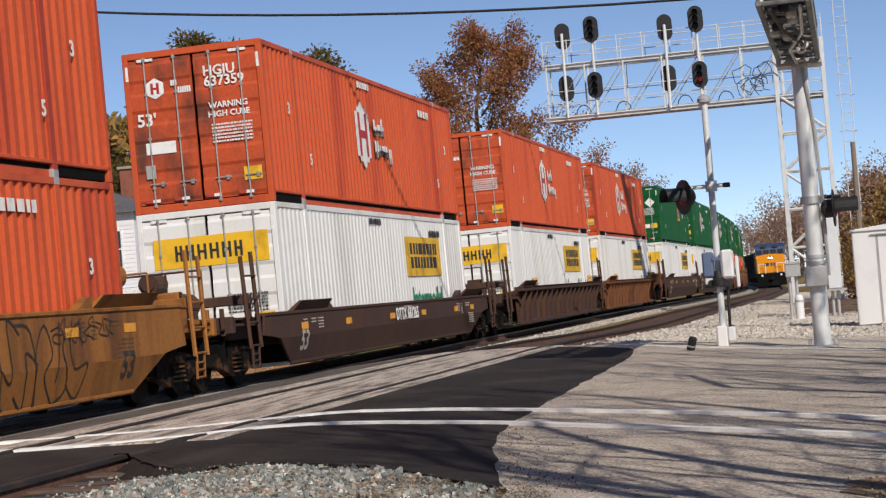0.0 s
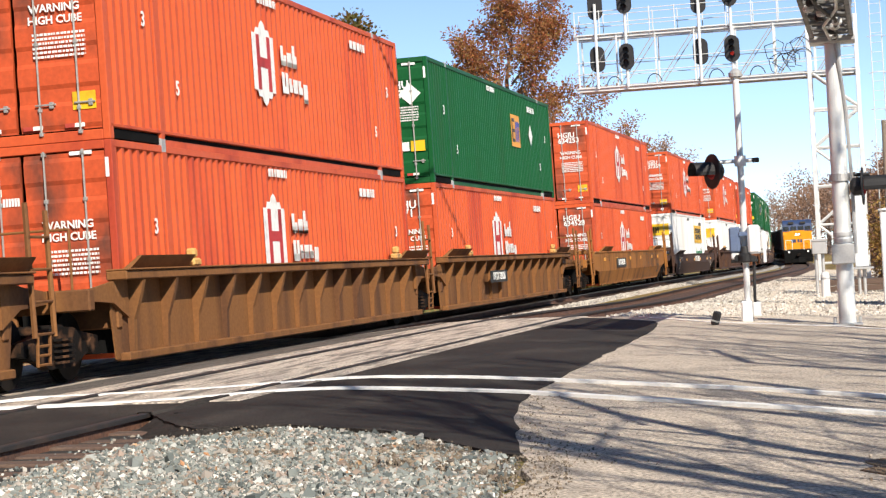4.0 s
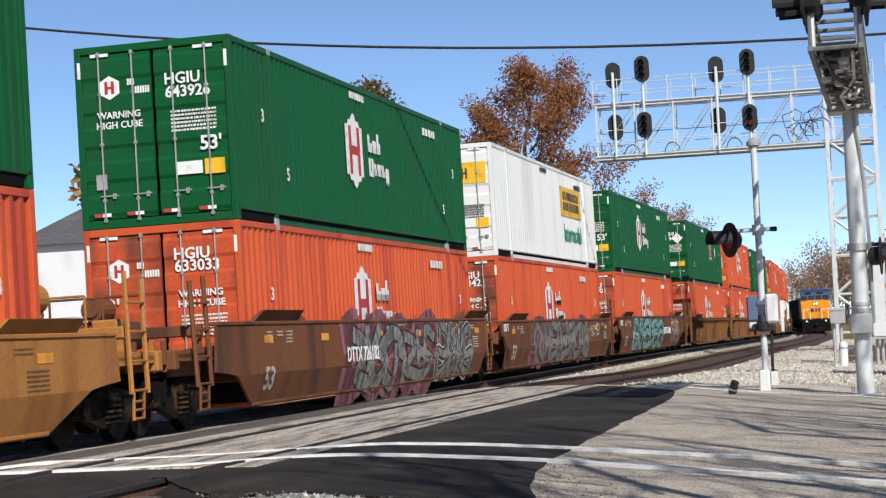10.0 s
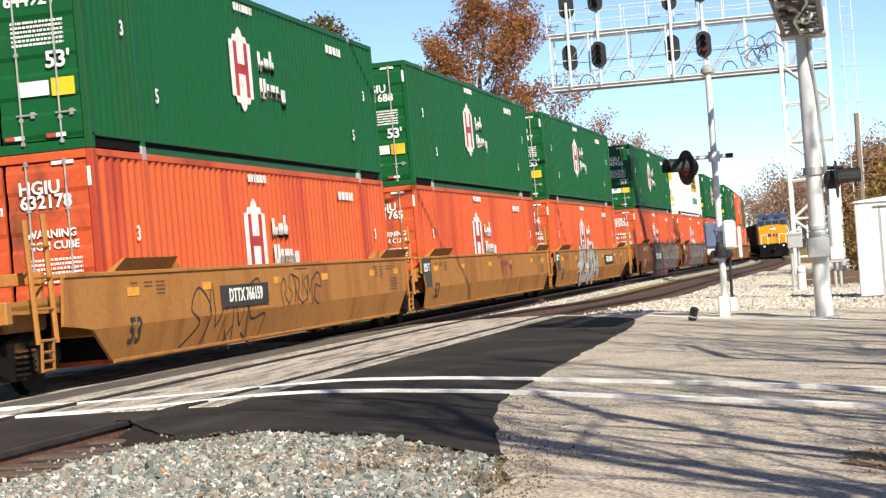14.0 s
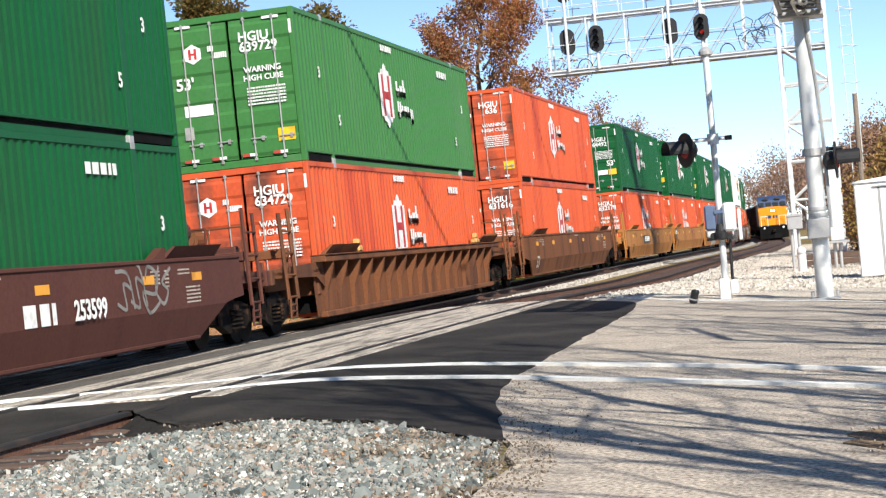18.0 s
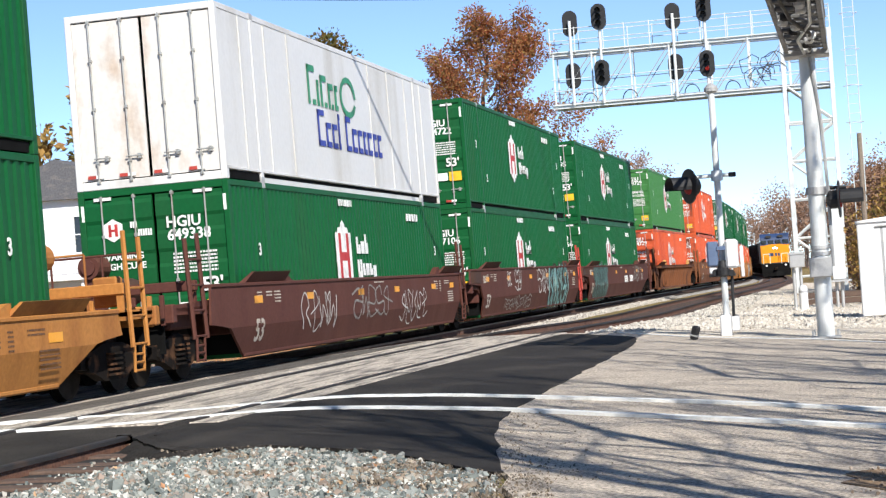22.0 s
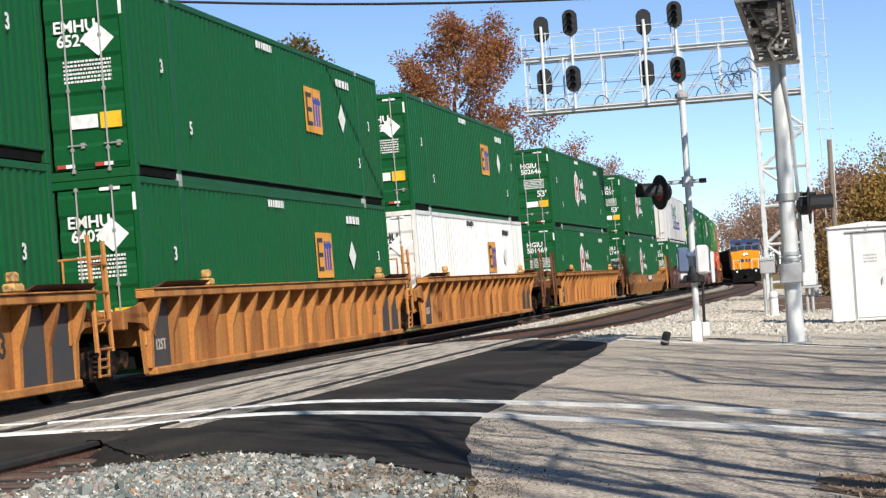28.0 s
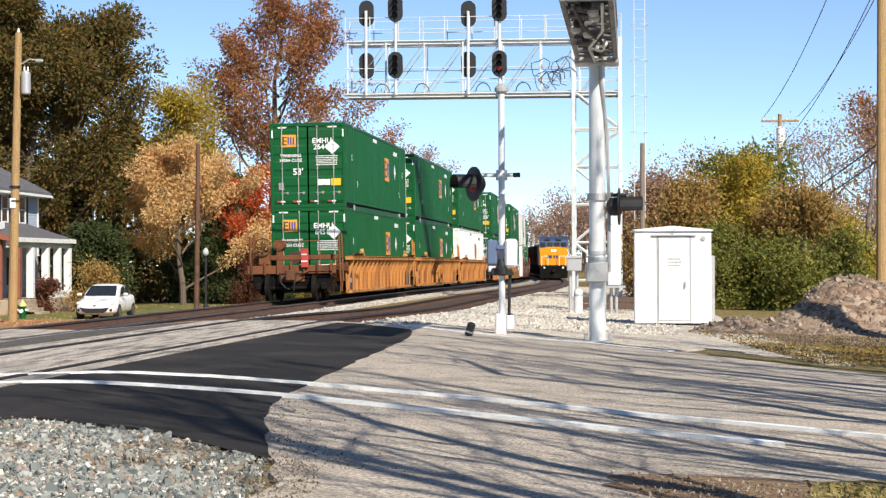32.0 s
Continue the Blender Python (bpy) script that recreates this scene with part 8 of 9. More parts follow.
def houses():
    zg = ground_z(-32, 92)
    th = thing("house", pose(0, 0, 0), "pale blue-grey two-storey house with white trim and porches", "house")
    XR, XL, Y0, Y1, ZE, XM = -31.6, -41.6, 90.0, 100.2, 5.0, -36.6
    ridge = ZE + 0.49 * (XR - XM)
    part("wall", Geo().prism([(XL, zg - 0.3), (XR, zg - 0.3), (XR, ZE), (XM, ridge), (XL, ZE)], 1, Y0, Y1), SIDING_BLUE, th, "pale blue-grey siding")
    for i in range(14):
        z = 2.9 + i * 0.15
        part("board", Geo().raw([(XR, Y0, z), (XR, Y1, z), (XR, Y1, z + 0.15), (XR, Y0, z + 0.15)], []).raw([(XR + 0.025, Y0, z), (XR + 0.025, Y1, z), (XR + 0.004, Y1, z + 0.148), (XR + 0.004, Y0, z + 0.148), (XR, Y0, z), (XR, Y1, z)], [(0, 1, 2, 3), (0, 4, 5, 1)]), SIDING_BLUE, th)
        part("board", Geo().raw([(XL + 5, Y0 - 0.025, z), (XR, Y0 - 0.025, z), (XR, Y0 - 0.004, z + 0.148), (XL + 5, Y0 - 0.004, z + 0.148), (XL + 5, Y0, z), (XR, Y0, z)], [(0, 1, 2, 3), (0, 4, 5, 1)]), SIDING_BLUE, th)
    for sx in (1, -1):
        e = XM + sx * (XR - XM + 0.6)
        ze = ZE - 0.49 * 0.6
        part("roof", Geo().prism([(e, ze), (e, ze + 0.16), (XM, ridge + 0.22), (XM, ridge + 0.03)], 1, Y0 - 0.5, Y1 + 0.5), SHINGLE, th, "dark grey shingle roof")
        part("fascia", Geo().prism([(e, ze - 0.12), (e, ze + 0.17), (XM, ridge + 0.23), (XM, ridge - 0.08)], 1, Y0 - 0.56, Y0 - 0.5), LETTER, th, "white sloping eaves board")
    part("gutter", Geo().box((XR + 0.58, Y0 - 0.5, ZE - 0.42), (XR + 0.70, Y1 + 0.5, ZE - 0.28), 0.02), LETTER, th, "white gutter")
    part("soffit", Geo().box((XR, Y0 - 0.45, ZE - 0.40), (XR + 0.58, Y1 + 0.45, ZE - 0.36)), LETTER, th)
    for yy in (Y0, Y1 - 0.2):
        part("corner_board", Geo().box((XR + 0.03, yy, 1.5), (XR + 0.07, yy + 0.2, ZE - 0.4)), LETTER, th)
    part("corner_board", Geo().box((XR - 0.2, Y0 - 0.06, 1.5), (XR + 0.03, Y0 - 0.02, ZE - 0.1)), LETTER, th)
    for y in (91.6, 94.2, 97.0):
        side_window(th, XR, y, y + 0.9, 3.25, 4.5)
    window(th, -32.9, -32.3, 3.5, 4.7, Y0)
    # porch along the side, its roof falling to the eave
    xe, pa, pb = -29.0, 88.0, 98.2
    part("porch_roof", Geo().prism([(XR, 3.05), (xe, 2.22), (xe, 2.34), (XR, 3.2)], 1, pa, pb), SHINGLE, th, "grey porch roof")
    part("porch_verge", Geo().prism([(XR, 2.72), (xe, 2.12), (xe, 2.36), (XR, 3.22)], 1, pa - 0.06, pa - 0.01), BRICK_RED, th, "red-brown porch edge")
    part("porch_eave", Geo().box((xe, pa, 2.12), (xe + 0.1, pb, 2.34), 0.01), LETTER, th, "white porch eave")
    part("porch_beam", Geo().box((xe - 0.35, pa + 0.2, 1.86), (xe - 0.15, pb - 0.2, 2.14), 0.01), LETTER, th)
    for x in (-31.2, -30.5, -29.7):
        part("porch_post", Geo().box((x - 0.12, pa + 0.2, zg + 0.7), (x + 0.12, pa + 0.44, 2.2), 0.02), BRICK_RED, th)
    for y in (89.6, 91.6, 94.0, 96.0, 97.8):
        part("column", Geo().box((xe - 0.42, y - 0.2, zg + 0.75), (xe - 0.08, y + 0.2, 1.9), 0.03), LETTER if y > 90 else BRICK_RED, th)
    part("porch_wall", Geo().box((xe - 0.3, 92.2, zg), (xe - 0.1, pb, zg + 1.05), 0.02), LETTER, th)
    part("porch_base", Geo().box((XR, pa, zg - 0.2), (xe - 0.05, pb, zg + 0.72), 0.03), WALL_STONE, th, "stone porch base")
    for y in (89.2, 92.6, 95.6):
        side_window(th, XR, y, y + 0.9, zg + 1.4, zg + 2.7)
    st = Geo()
    for k in range(4):
        st.box((xe - 0.05, pa + 0.3, zg - 0.1), (xe + 1.3 - 0.3 * k, pa + 1.7, zg + 0.17 * (k + 1)), 0.01)
    part("steps", st, WALL_STONE, th)
    # white porch across the front
    part("front_porch_roof", Geo().prism([(85.6, 2.42), (Y0, 2.95), (Y0, 3.1), (85.6, 2.62)], 0, -41.0, -30.1), SHINGLE, th, "low front porch roof")
    part("front_eave", Geo().box((-41.0, 85.5, 2.36), (-30.05, 85.62, 2.66), 0.02), LETTER, th, "white front eave")
    part("front_eave", Geo().prism([(85.6, 2.30), (Y0, 2.8), (Y0, 3.12), (85.6, 2.66)], 0, -30.1, -30.0), LETTER, th)
    for x in (-30.3, -31.4, -33.6, -35.8):
        part("column", Geo().box((x - 0.18, 85.7, zg), (x + 0.18, 86.06, 2.4), 0.02), LETTER, th)
    part("front_room", Geo().box((-41.0, 86.4, zg - 0.2), (-33.1, Y0, 6.3), 0.02), SIDING, th, "white two-storey front wing")
    part("front_roof", Geo().prism([(-41.4, 6.25), (-32.8, 6.25), (-32.8, 6.45), (-37.1, 8.2), (-41.4, 6.45)], 1, 86.0, Y0), SHINGLE, th)
    window(th, -34.4, -33.8, 3.7, 5.4, 86.4)
    window(th, -36.4, -35.8, 3.7, 5.4, 86.4)
    window(th, -34.5, -33.8, zg + 1.2, 2.0, 86.4)
    for k in range(36):
        part("board", Geo().raw([(-38, 86.37, zg + k * 0.2), (-33.1, 86.37, zg + k * 0.2), (-33.1, 86.39, zg + k * 0.2 + 0.2), (-38, 86.39, zg + k * 0.2 + 0.2), (-38, 86.4, zg + k * 0.2), (-33.1, 86.4, zg + k * 0.2)], [(0, 1, 2, 3), (0, 4, 5, 1)]), SIDING, th)
    part("screen", Geo().box((-32.3, 86.5, zg + 0.9), (-30.6, 86.55, 2.2)), GLASS, th, "dark porch screen")
    ch = part("chimney", Geo().box((-36.4, 93.5, 6.9), (-35.6, 94.3, 8.9), 0.03), BRICK_RED, th, "red brick chimney")
    part("chimney_cap", Geo().box((-36.5, 93.4, 8.9), (-35.5, 94.4, 9.05), 0.02), WALL_STONE, ch)
    # white house beside it, mostly out of sight
    zg = ground_z(-46, 84)
    th = thing("house", pose(0, 0, 0), "white gabled house with grey shingle roof", "house")
    part("wall", Geo().box((-54.0, 84.0, zg - 0.3), (-44.5, 94.0, 4.6)), SIDING, th)
    clapboards(th, -54.0, -44.5, zg, 4.6, 84.0, 24)
    part("roof", Geo().prism([(-54.5, 4.5), (-44.0, 4.5), (-44.0, 4.7), (-49.2, 7.2), (-54.5, 4.7)], 1, 83.5, 94.5), SHINGLE, th)
    window(th, -47.6, -46.8, 0.9, 2.5, 84.0)
    window(th, -50.6, -49.8, 0.9, 2.5, 84.0)


# ---------------------------------------------------------------- road vehicles
def sedan():
    # own space: front at x = 0 towards -x ... length along +x, middle at y = 0
    th = thing("parked_car", pose(-22.2, 78.0, ground_z(-22.5, 80) + 0.02, 0, 0, 93), "white four-door saloon car parked beside the tracks", "car")
    hw = 0.875
    def hull(stations, n=20):
        """Rounded rings along x: (x, low, high, half width)."""
        g = Geo()
        for x, lo, hi, w in stations:
            for i in range(n):
                a = 2 * math.pi * i / n
                c, q = math.cos(a), math.sin(a)
                g.v.append((x, w * math.copysign(abs(c) ** 0.42, c), (lo + hi) / 2 + (hi - lo) / 2 * math.copysign(abs(q) ** 0.5, q)))
        m = len(stations)
        g.f += [(i * n + j, i * n + (j + 1) % n, (i + 1) * n + (j + 1) % n, (i + 1) * n + j) for i in range(m - 1) for j in range(n)]
        g.f += [tuple(range(n)), tuple(range((m - 1) * n, m * n))]
        return g
    part("body", hull([(-0.02, 0.34, 0.52, 0.50), (0.03, 0.26, 0.62, 0.66), (0.14, 0.22, 0.70, 0.77), (0.4, 0.19, 0.78, 0.84), (0.8, 0.18, 0.86, 0.87), (1.3, 0.18, 0.93, 0.88), (2.0, 0.18, 0.96, 0.88), (3.0, 0.18, 0.98, 0.88), (3.7, 0.19, 1.02, 0.87), (4.15, 0.22, 1.03, 0.82), (4.42, 0.28, 0.98, 0.74), (4.52, 0.38, 0.86, 0.64)]), CAR_WHITE, th, smooth=True)
    part("cabin", hull([(1.12, 0.80, 0.94, 0.72), (1.5, 0.80, 1.16, 0.74), (1.95, 0.80, 1.40, 0.68), (2.4, 0.80, 1.46, 0.66), (3.0, 0.80, 1.45, 0.65), (3.5, 0.80, 1.34, 0.66), (4.0, 0.80, 1.08, 0.68)]), CAR_WHITE, th, smooth=True)
    ws = Geo().raw([(1.13, -0.66, 0.955), (1.13, 0.66, 0.955), (1.86, 0.54, 1.36), (1.86, -0.54, 1.36)], [(0, 1, 2, 3)])
    part("windscreen", Geo().raw([(p[0] - 0.02, p[1], p[2] + 0.02) for p in ws.v], ws.f), GLASS, th)
    for s in (-1, 1):
        part("side_window", Geo().raw([(1.55, s * 0.76, 1.0), (2.55, s * 0.745, 1.0), (2.5, s * 0.69, 1.36), (2.02, s * 0.70, 1.32)], [(0, 1, 2, 3)]), GLASS, th)
        part("side_window", Geo().raw([(2.65, s * 0.745, 1.0), (3.6, s * 0.735, 1.02), (3.3, s * 0.69, 1.30), (2.62, s * 0.69, 1.36)], [(0, 1, 2, 3)]), GLASS, th)
        part("headlight", Geo().box((0.06, s * 0.62 - 0.16, 0.60), (0.30, s * 0.62 + 0.16, 0.74), 0.04), LAMP_GLASS, th)
        part("mirror", Geo().box((1.45, s * 0.98 - 0.1, 0.95), (1.62, s * 0.98 + 0.1, 1.08), 0.03), CAR_WHITE, th)
        part("fog_lamp", Geo().box((0.02, s * 0.6 - 0.12, 0.32), (0.14, s * 0.6 + 0.12, 0.46), 0.03), BLACK, th)
        for x in (0.85, 3.55):
            w = part("wheel", Geo().tube((x, s * 0.66, 0.31), (x, s * 0.885, 0.31), 0.31, n=22), RUBBER, th)
            part("rim", Geo().tube((x, s * 0.80, 0.31), (x, s * 0.895, 0.31), 0.20, n=14), CHROME, w)
    part("grille", Geo().prism([(-0.62, 0.50), (-0.3, 0.46), (0.3, 0.46), (0.62, 0.50), (0.50, 0.34), (0.34, 0.26), (-0.34, 0.26), (-0.50, 0.34)], 0, -0.04, 0.10), BLACK, th, "black front grille")
    part("badge", Geo().box((-0.035, -0.06, 0.54), (0.0, 0.06, 0.60), 0.01), CHROME, th)
    part("licence_plate", Geo().box((4.52, -0.25, 0.6), (4.54, 0.25, 0.72)), LETTER, th)


def pickup():
    th = thing("parked_pickup", pose(-26.4, 59.5, ground_z(-25, 61), 0, 0, 60), "dark blue pickup truck parked by the houses", "pickup truck")
    g = Geo()
    g.prism([(0.0, 0.5), (0.05, 1.0), (0.2, 1.12), (1.5, 1.2), (5.3, 1.25), (5.35, 0.55)], 1, -0.95, 0.95)
    part("body", g, CAR_BLUE, th)
    part("cabin", Geo().raw([(1.45, -0.9, 1.18), (2.15, -0.72, 1.85), (3.4, -0.72, 1.87), (3.7, -0.9, 1.2), (1.45, 0.9, 1.18), (2.15, 0.72, 1.85), (3.4, 0.72, 1.87), (3.7, 0.9, 1.2)], [(0, 1, 2, 3), (4, 7, 6, 5), (0, 4, 5, 1), (1, 5, 6, 2), (2, 6, 7, 3)]), CAR_BLUE, th)
    part("windscreen", Geo().raw([(1.50, -0.80, 1.25), (1.50, 0.80, 1.25), (2.08, 0.66, 1.80), (2.08, -0.66, 1.80)], [(0, 1, 2, 3)]), GLASS, th)
    for s in (-1, 1):
        part("side_window", Geo().raw([(1.85, s * 0.9, 1.25), (2.7, s * 0.9, 1.25), (2.7, s * 0.75, 1.8), (2.25, s * 0.75, 1.8)], [(0, 1, 2, 3)]), GLASS, th)
        part("headlight", Geo().box((-0.03, s * 0.72 - 0.18, 0.80), (0.12, s * 0.72 + 0.18, 1.0), 0.03), LAMP_GLASS, th)
        part("mirror", Geo().box((1.8, s * 1.08 - 0.1, 1.25), (1.95, s * 1.08 + 0.1, 1.45), 0.03), BLACK, th)
        for x in (0.95, 4.3):
            w = part("wheel", Geo().tube((x, s * 0.72, 0.38), (x, s * 0.985, 0.38), 0.38, n=22), RUBBER, th)
            part("rim", Geo().tube((x, s * 0.9, 0.38), (x, s * 0.995, 0.38), 0.23, n=14), CHROME, w)
    part("grille", Geo().box((-0.04, -0.5, 0.75), (0.05, 0.5, 1.02), 0.03), CHROME, th)
    part("bumper", Geo().box((-0.12, -0.95, 0.45), (0.08, 0.95, 0.68), 0.04), CHROME, th)


poles()
houses()
sedan()
pickup()


# ---------------------------------------------------------------- trees and shrubs
def leaf_mesh(name, centres, size, material, seed, flat=0.0):
    """Many small bent leaves or sprays, scattered round the given places."""
    rng = np.random.default_rng(seed)
    c = np.asarray(centres)
    n = len(c)
    u = rng.normal(size=(n, 3))
    u /= np.linalg.norm(u, axis=1, keepdims=True)
    w = np.cross(u, rng.normal(size=(n, 3)))
    w /= np.linalg.norm(w, axis=1, keepdims=True)
    s = size * rng.uniform(0.5, 1.3, (n, 1))
    nrm = np.cross(u, w)
    v = np.stack([c - u * s, c + w * s * 0.55 + nrm * s * 0.2, c + u * s, c - w * s * 0.55 + nrm * s * 0.2], 1)
    me = bpy.data.meshes.new(name)
    me.from_pydata(v.reshape(-1, 3).tolist(), [], np.arange(4 * n).reshape(-1, 4).tolist())
    me.materials.append(material)
    return me


def branches(rng, base, height, spread, levels, r0, first=0.3, limbs=9, up=0.55, leader=True):
    """Trunk and limbs as tapered tubes; also gives the tips."""
    g, tips = Geo(), []

    def grow(p, d, length, r, level):
        pts = [p]
        for k in range(3):
            d = (d + Vector((rng.uniform(-0.22, 0.22), rng.uniform(-0.22, 0.22), rng.uniform(-0.05, 0.2)))).normalized()
            pts.append(pts[-1] + d * length / 3)
        for k in range(3):
            g.tube(pts[k], pts[k + 1], r * (1 - 0.25 * k), r * (1 - 0.25 * (k + 1)), n=6 if level < 2 else 4, caps=False)
            if level >= 1:
                tips.append((pts[k + 1], level))
        if level < levels:
            for k in range(3 if level else 0):
                q = pts[1 + k % 3].lerp(pts[min(3, 2 + k % 3)], rng.random())
                a = rng.uniform(0, 6.28)
                nd = (d + Vector((math.cos(a), math.sin(a), rng.uniform(-0.1, 0.6))) * rng.uniform(0.6, 1.0)).normalized()
                grow(q, nd, length * rng.uniform(0.5, 0.72), r * 0.42, level + 1)
    top = Vector(base) + Vector((rng.uniform(-0.5, 0.5), rng.uniform(-0.5, 0.5), height * (0.9 if leader else 0.5)))
    pts = [Vector(base).lerp(top, k / 6) + Vector((rng.uniform(-0.1, 0.1), rng.uniform(-0.1, 0.1), 0)) * k for k in range(7)]
    for k in range(6):
        g.tube(pts[k], pts[k + 1], r0 * (1 - 0.14 * k), r0 * (1 - 0.14 * (k + 1)), n=9, caps=False)
    for i in range(limbs):
        h = first + (1 - first) * (i / limbs) ** 0.9
        q = pts[0].lerp(pts[-1], h)
        a = i * 2.4 + rng.uniform(-0.5, 0.5)
        reach = spread * (1.15 - 0.75 * ((h - first) / (1 - first)) ** 1.5) * rng.uniform(0.8, 1.15)
        d = Vector((math.cos(a), math.sin(a), up * rng.uniform(0.5, 1.5))).normalized()
        grow(q, d, reach, r0 * 0.36 * (1.15 - h * 0.6), 1)
    return g, tips


def tree(name, x, y, height, spread, leaves, leaf_size, leaf_mat, label, seed, first=0.28, levels=3, limbs=11, up=0.55, r0=None, puff=0.9, mt=None):
    rng = random.Random(seed)
    base = (x, y, ground_z(x, y) - 0.1)
    th = thing(name, pose(0, 0, 0), label, "tree")
    g, tips = branches(rng, base, height, spread, levels, r0 or height * 0.022, first, limbs, up)
    part("trunk", g, mt or BARK, th)
    if leaves:
        nr = np.random.default_rng(seed)
        t = np.array([tuple(p) for p, lv in tips if lv >= 2] or [tuple(p) for p, lv in tips])
        away = nr.normal(size=(leaves, 3))
        away *= (nr.random((leaves, 1)) ** 0.45) / np.linalg.norm(away, axis=1, keepdims=True)
        pick = t[nr.integers(0, len(t), leaves)] + away * puff * np.array([1.3, 1.3, 0.9])
        part("crown", leaf_mesh("crown", pick, leaf_size, leaf_mat, seed), None, th)
    return th


def shrub(x, y, wide, tall, leaves, size, leaf_mat, label, seed, deep=None, stems=7):
    rng = random.Random(seed)
    nr = np.random.default_rng(seed)
    z0 = ground_z(x, y)
    th = thing("shrub", pose(0, 0, 0), label, "shrub")
    g = Geo()
    for i in range(stems):
        a = rng.uniform(0, 6.28)
        tip = Vector((x + math.cos(a) * wide * rng.uniform(0.1, 0.4), y + math.sin(a) * (deep or wide) * rng.uniform(0.1, 0.4), z0 + tall * rng.uniform(0.7, 1.05)))
        mid = Vector((x, y, z0)).lerp(tip, 0.5) + Vector((rng.uniform(-0.3, 0.3), rng.uniform(-0.3, 0.3), 0.2))
        g.tube((x + rng.uniform(-0.3, 0.3) * wide * 0.3, y, z0 - 0.05), mid, 0.05, 0.03, n=5, caps=False)
        g.tube(mid, tip, 0.03, 0.012, n=5, caps=False)
    part("stem", g, BARK, th)
    k = max(6, int(wide * tall * 2.2))
    blobs = []
    for i in range(k):
        a, r, h = nr.uniform(0, 6.28), math.sqrt(nr.random()), nr.random()
        s = math.sin(math.pi * min(1, 0.18 + 0.82 * (1 - h) ** 0.7)) * 0.3 + 0.75 * (1 - h ** 2.2)
        blobs.append((x + math.cos(a) * r * wide / 2 * s, y + math.sin(a) * r * (deep or wide) / 2 * s, z0 + 0.1 + h * tall))
    b = np.array(blobs)
    pts = b[nr.integers(0, k, leaves)] + nr.normal(size=(leaves, 3)) * np.array([0.42, 0.42, 0.36]) * min(1.0, wide * 0.3)
    pts[:, 2] = np.maximum(pts[:, 2], z0 + 0.03)
    part("foliage", leaf_mesh("foliage", pts, size, leaf_mat, seed), None, th)
    return th


L_DARK = island("dark_oak_leaves", [(0.071, 0.080, 0.019), (0.115, 0.099, 0.026), (0.183, 0.099, 0.027), (0.096, 0.095, 0.026), (0.231, 0.123, 0.033), (0.057, 0.066, 0.018)], trans=0.35)
L_RED = island("rust_red_leaves", [(0.40, 0.12, 0.045), (0.27, 0.09, 0.05), (0.46, 0.20, 0.06), (0.24, 0.12, 0.065), (0.40, 0.25, 0.08), (0.36, 0.10, 0.055)], trans=0.4)
L_TAN = island("pale_tan_leaves", [(0.74, 0.48, 0.22), (0.64, 0.40, 0.17), (0.80, 0.54, 0.28), (0.56, 0.40, 0.15), (0.66, 0.34, 0.16)], trans=0.35)
L_YELLOW = island("yellow_green_leaves", [(0.56, 0.40, 0.05), (0.38, 0.32, 0.05), (0.64, 0.42, 0.06), (0.22, 0.23, 0.04), (0.46, 0.26, 0.06)], trans=0.4)
L_GREEN = island("green_shrub_leaves", [(0.10, 0.14, 0.03), (0.17, 0.19, 0.04), (0.27, 0.25, 0.05), (0.08, 0.10, 0.025), (0.36, 0.28, 0.06)], trans=0.35)
L_EVERGREEN = island("evergreen_leaves", [(0.035, 0.055, 0.016), (0.055, 0.075, 0.02), (0.025, 0.04, 0.014), (0.09, 0.09, 0.025)], trans=0.2)
L_ORANGE = island("orange_shrub_leaves", [(0.44, 0.26, 0.08), (0.34, 0.21, 0.06), (0.50, 0.32, 0.11), (0.22, 0.19, 0.05), (0.38, 0.18, 0.08)], trans=0.35)
L_MAROON = island("maroon_shrub_leaves", [(0.15, 0.05, 0.03), (0.11, 0.04, 0.025), (0.20, 0.08, 0.04)], trans=0.3)
L_SCARLET = island("scarlet_leaves", [(0.55, 0.08, 0.03), (0.60, 0.16, 0.04), (0.42, 0.06, 0.03)], trans=0.4)
L_BROWN = island("brown_twigs_and_leaves", [(0.34, 0.20, 0.13), (0.28, 0.17, 0.12), (0.40, 0.24, 0.15), (0.24, 0.17, 0.14)], trans=0.25)
TWIG = mat("grey_twigs", (0.20, 0.16, 0.14), 0.95, var=0.4, bump=0.2)


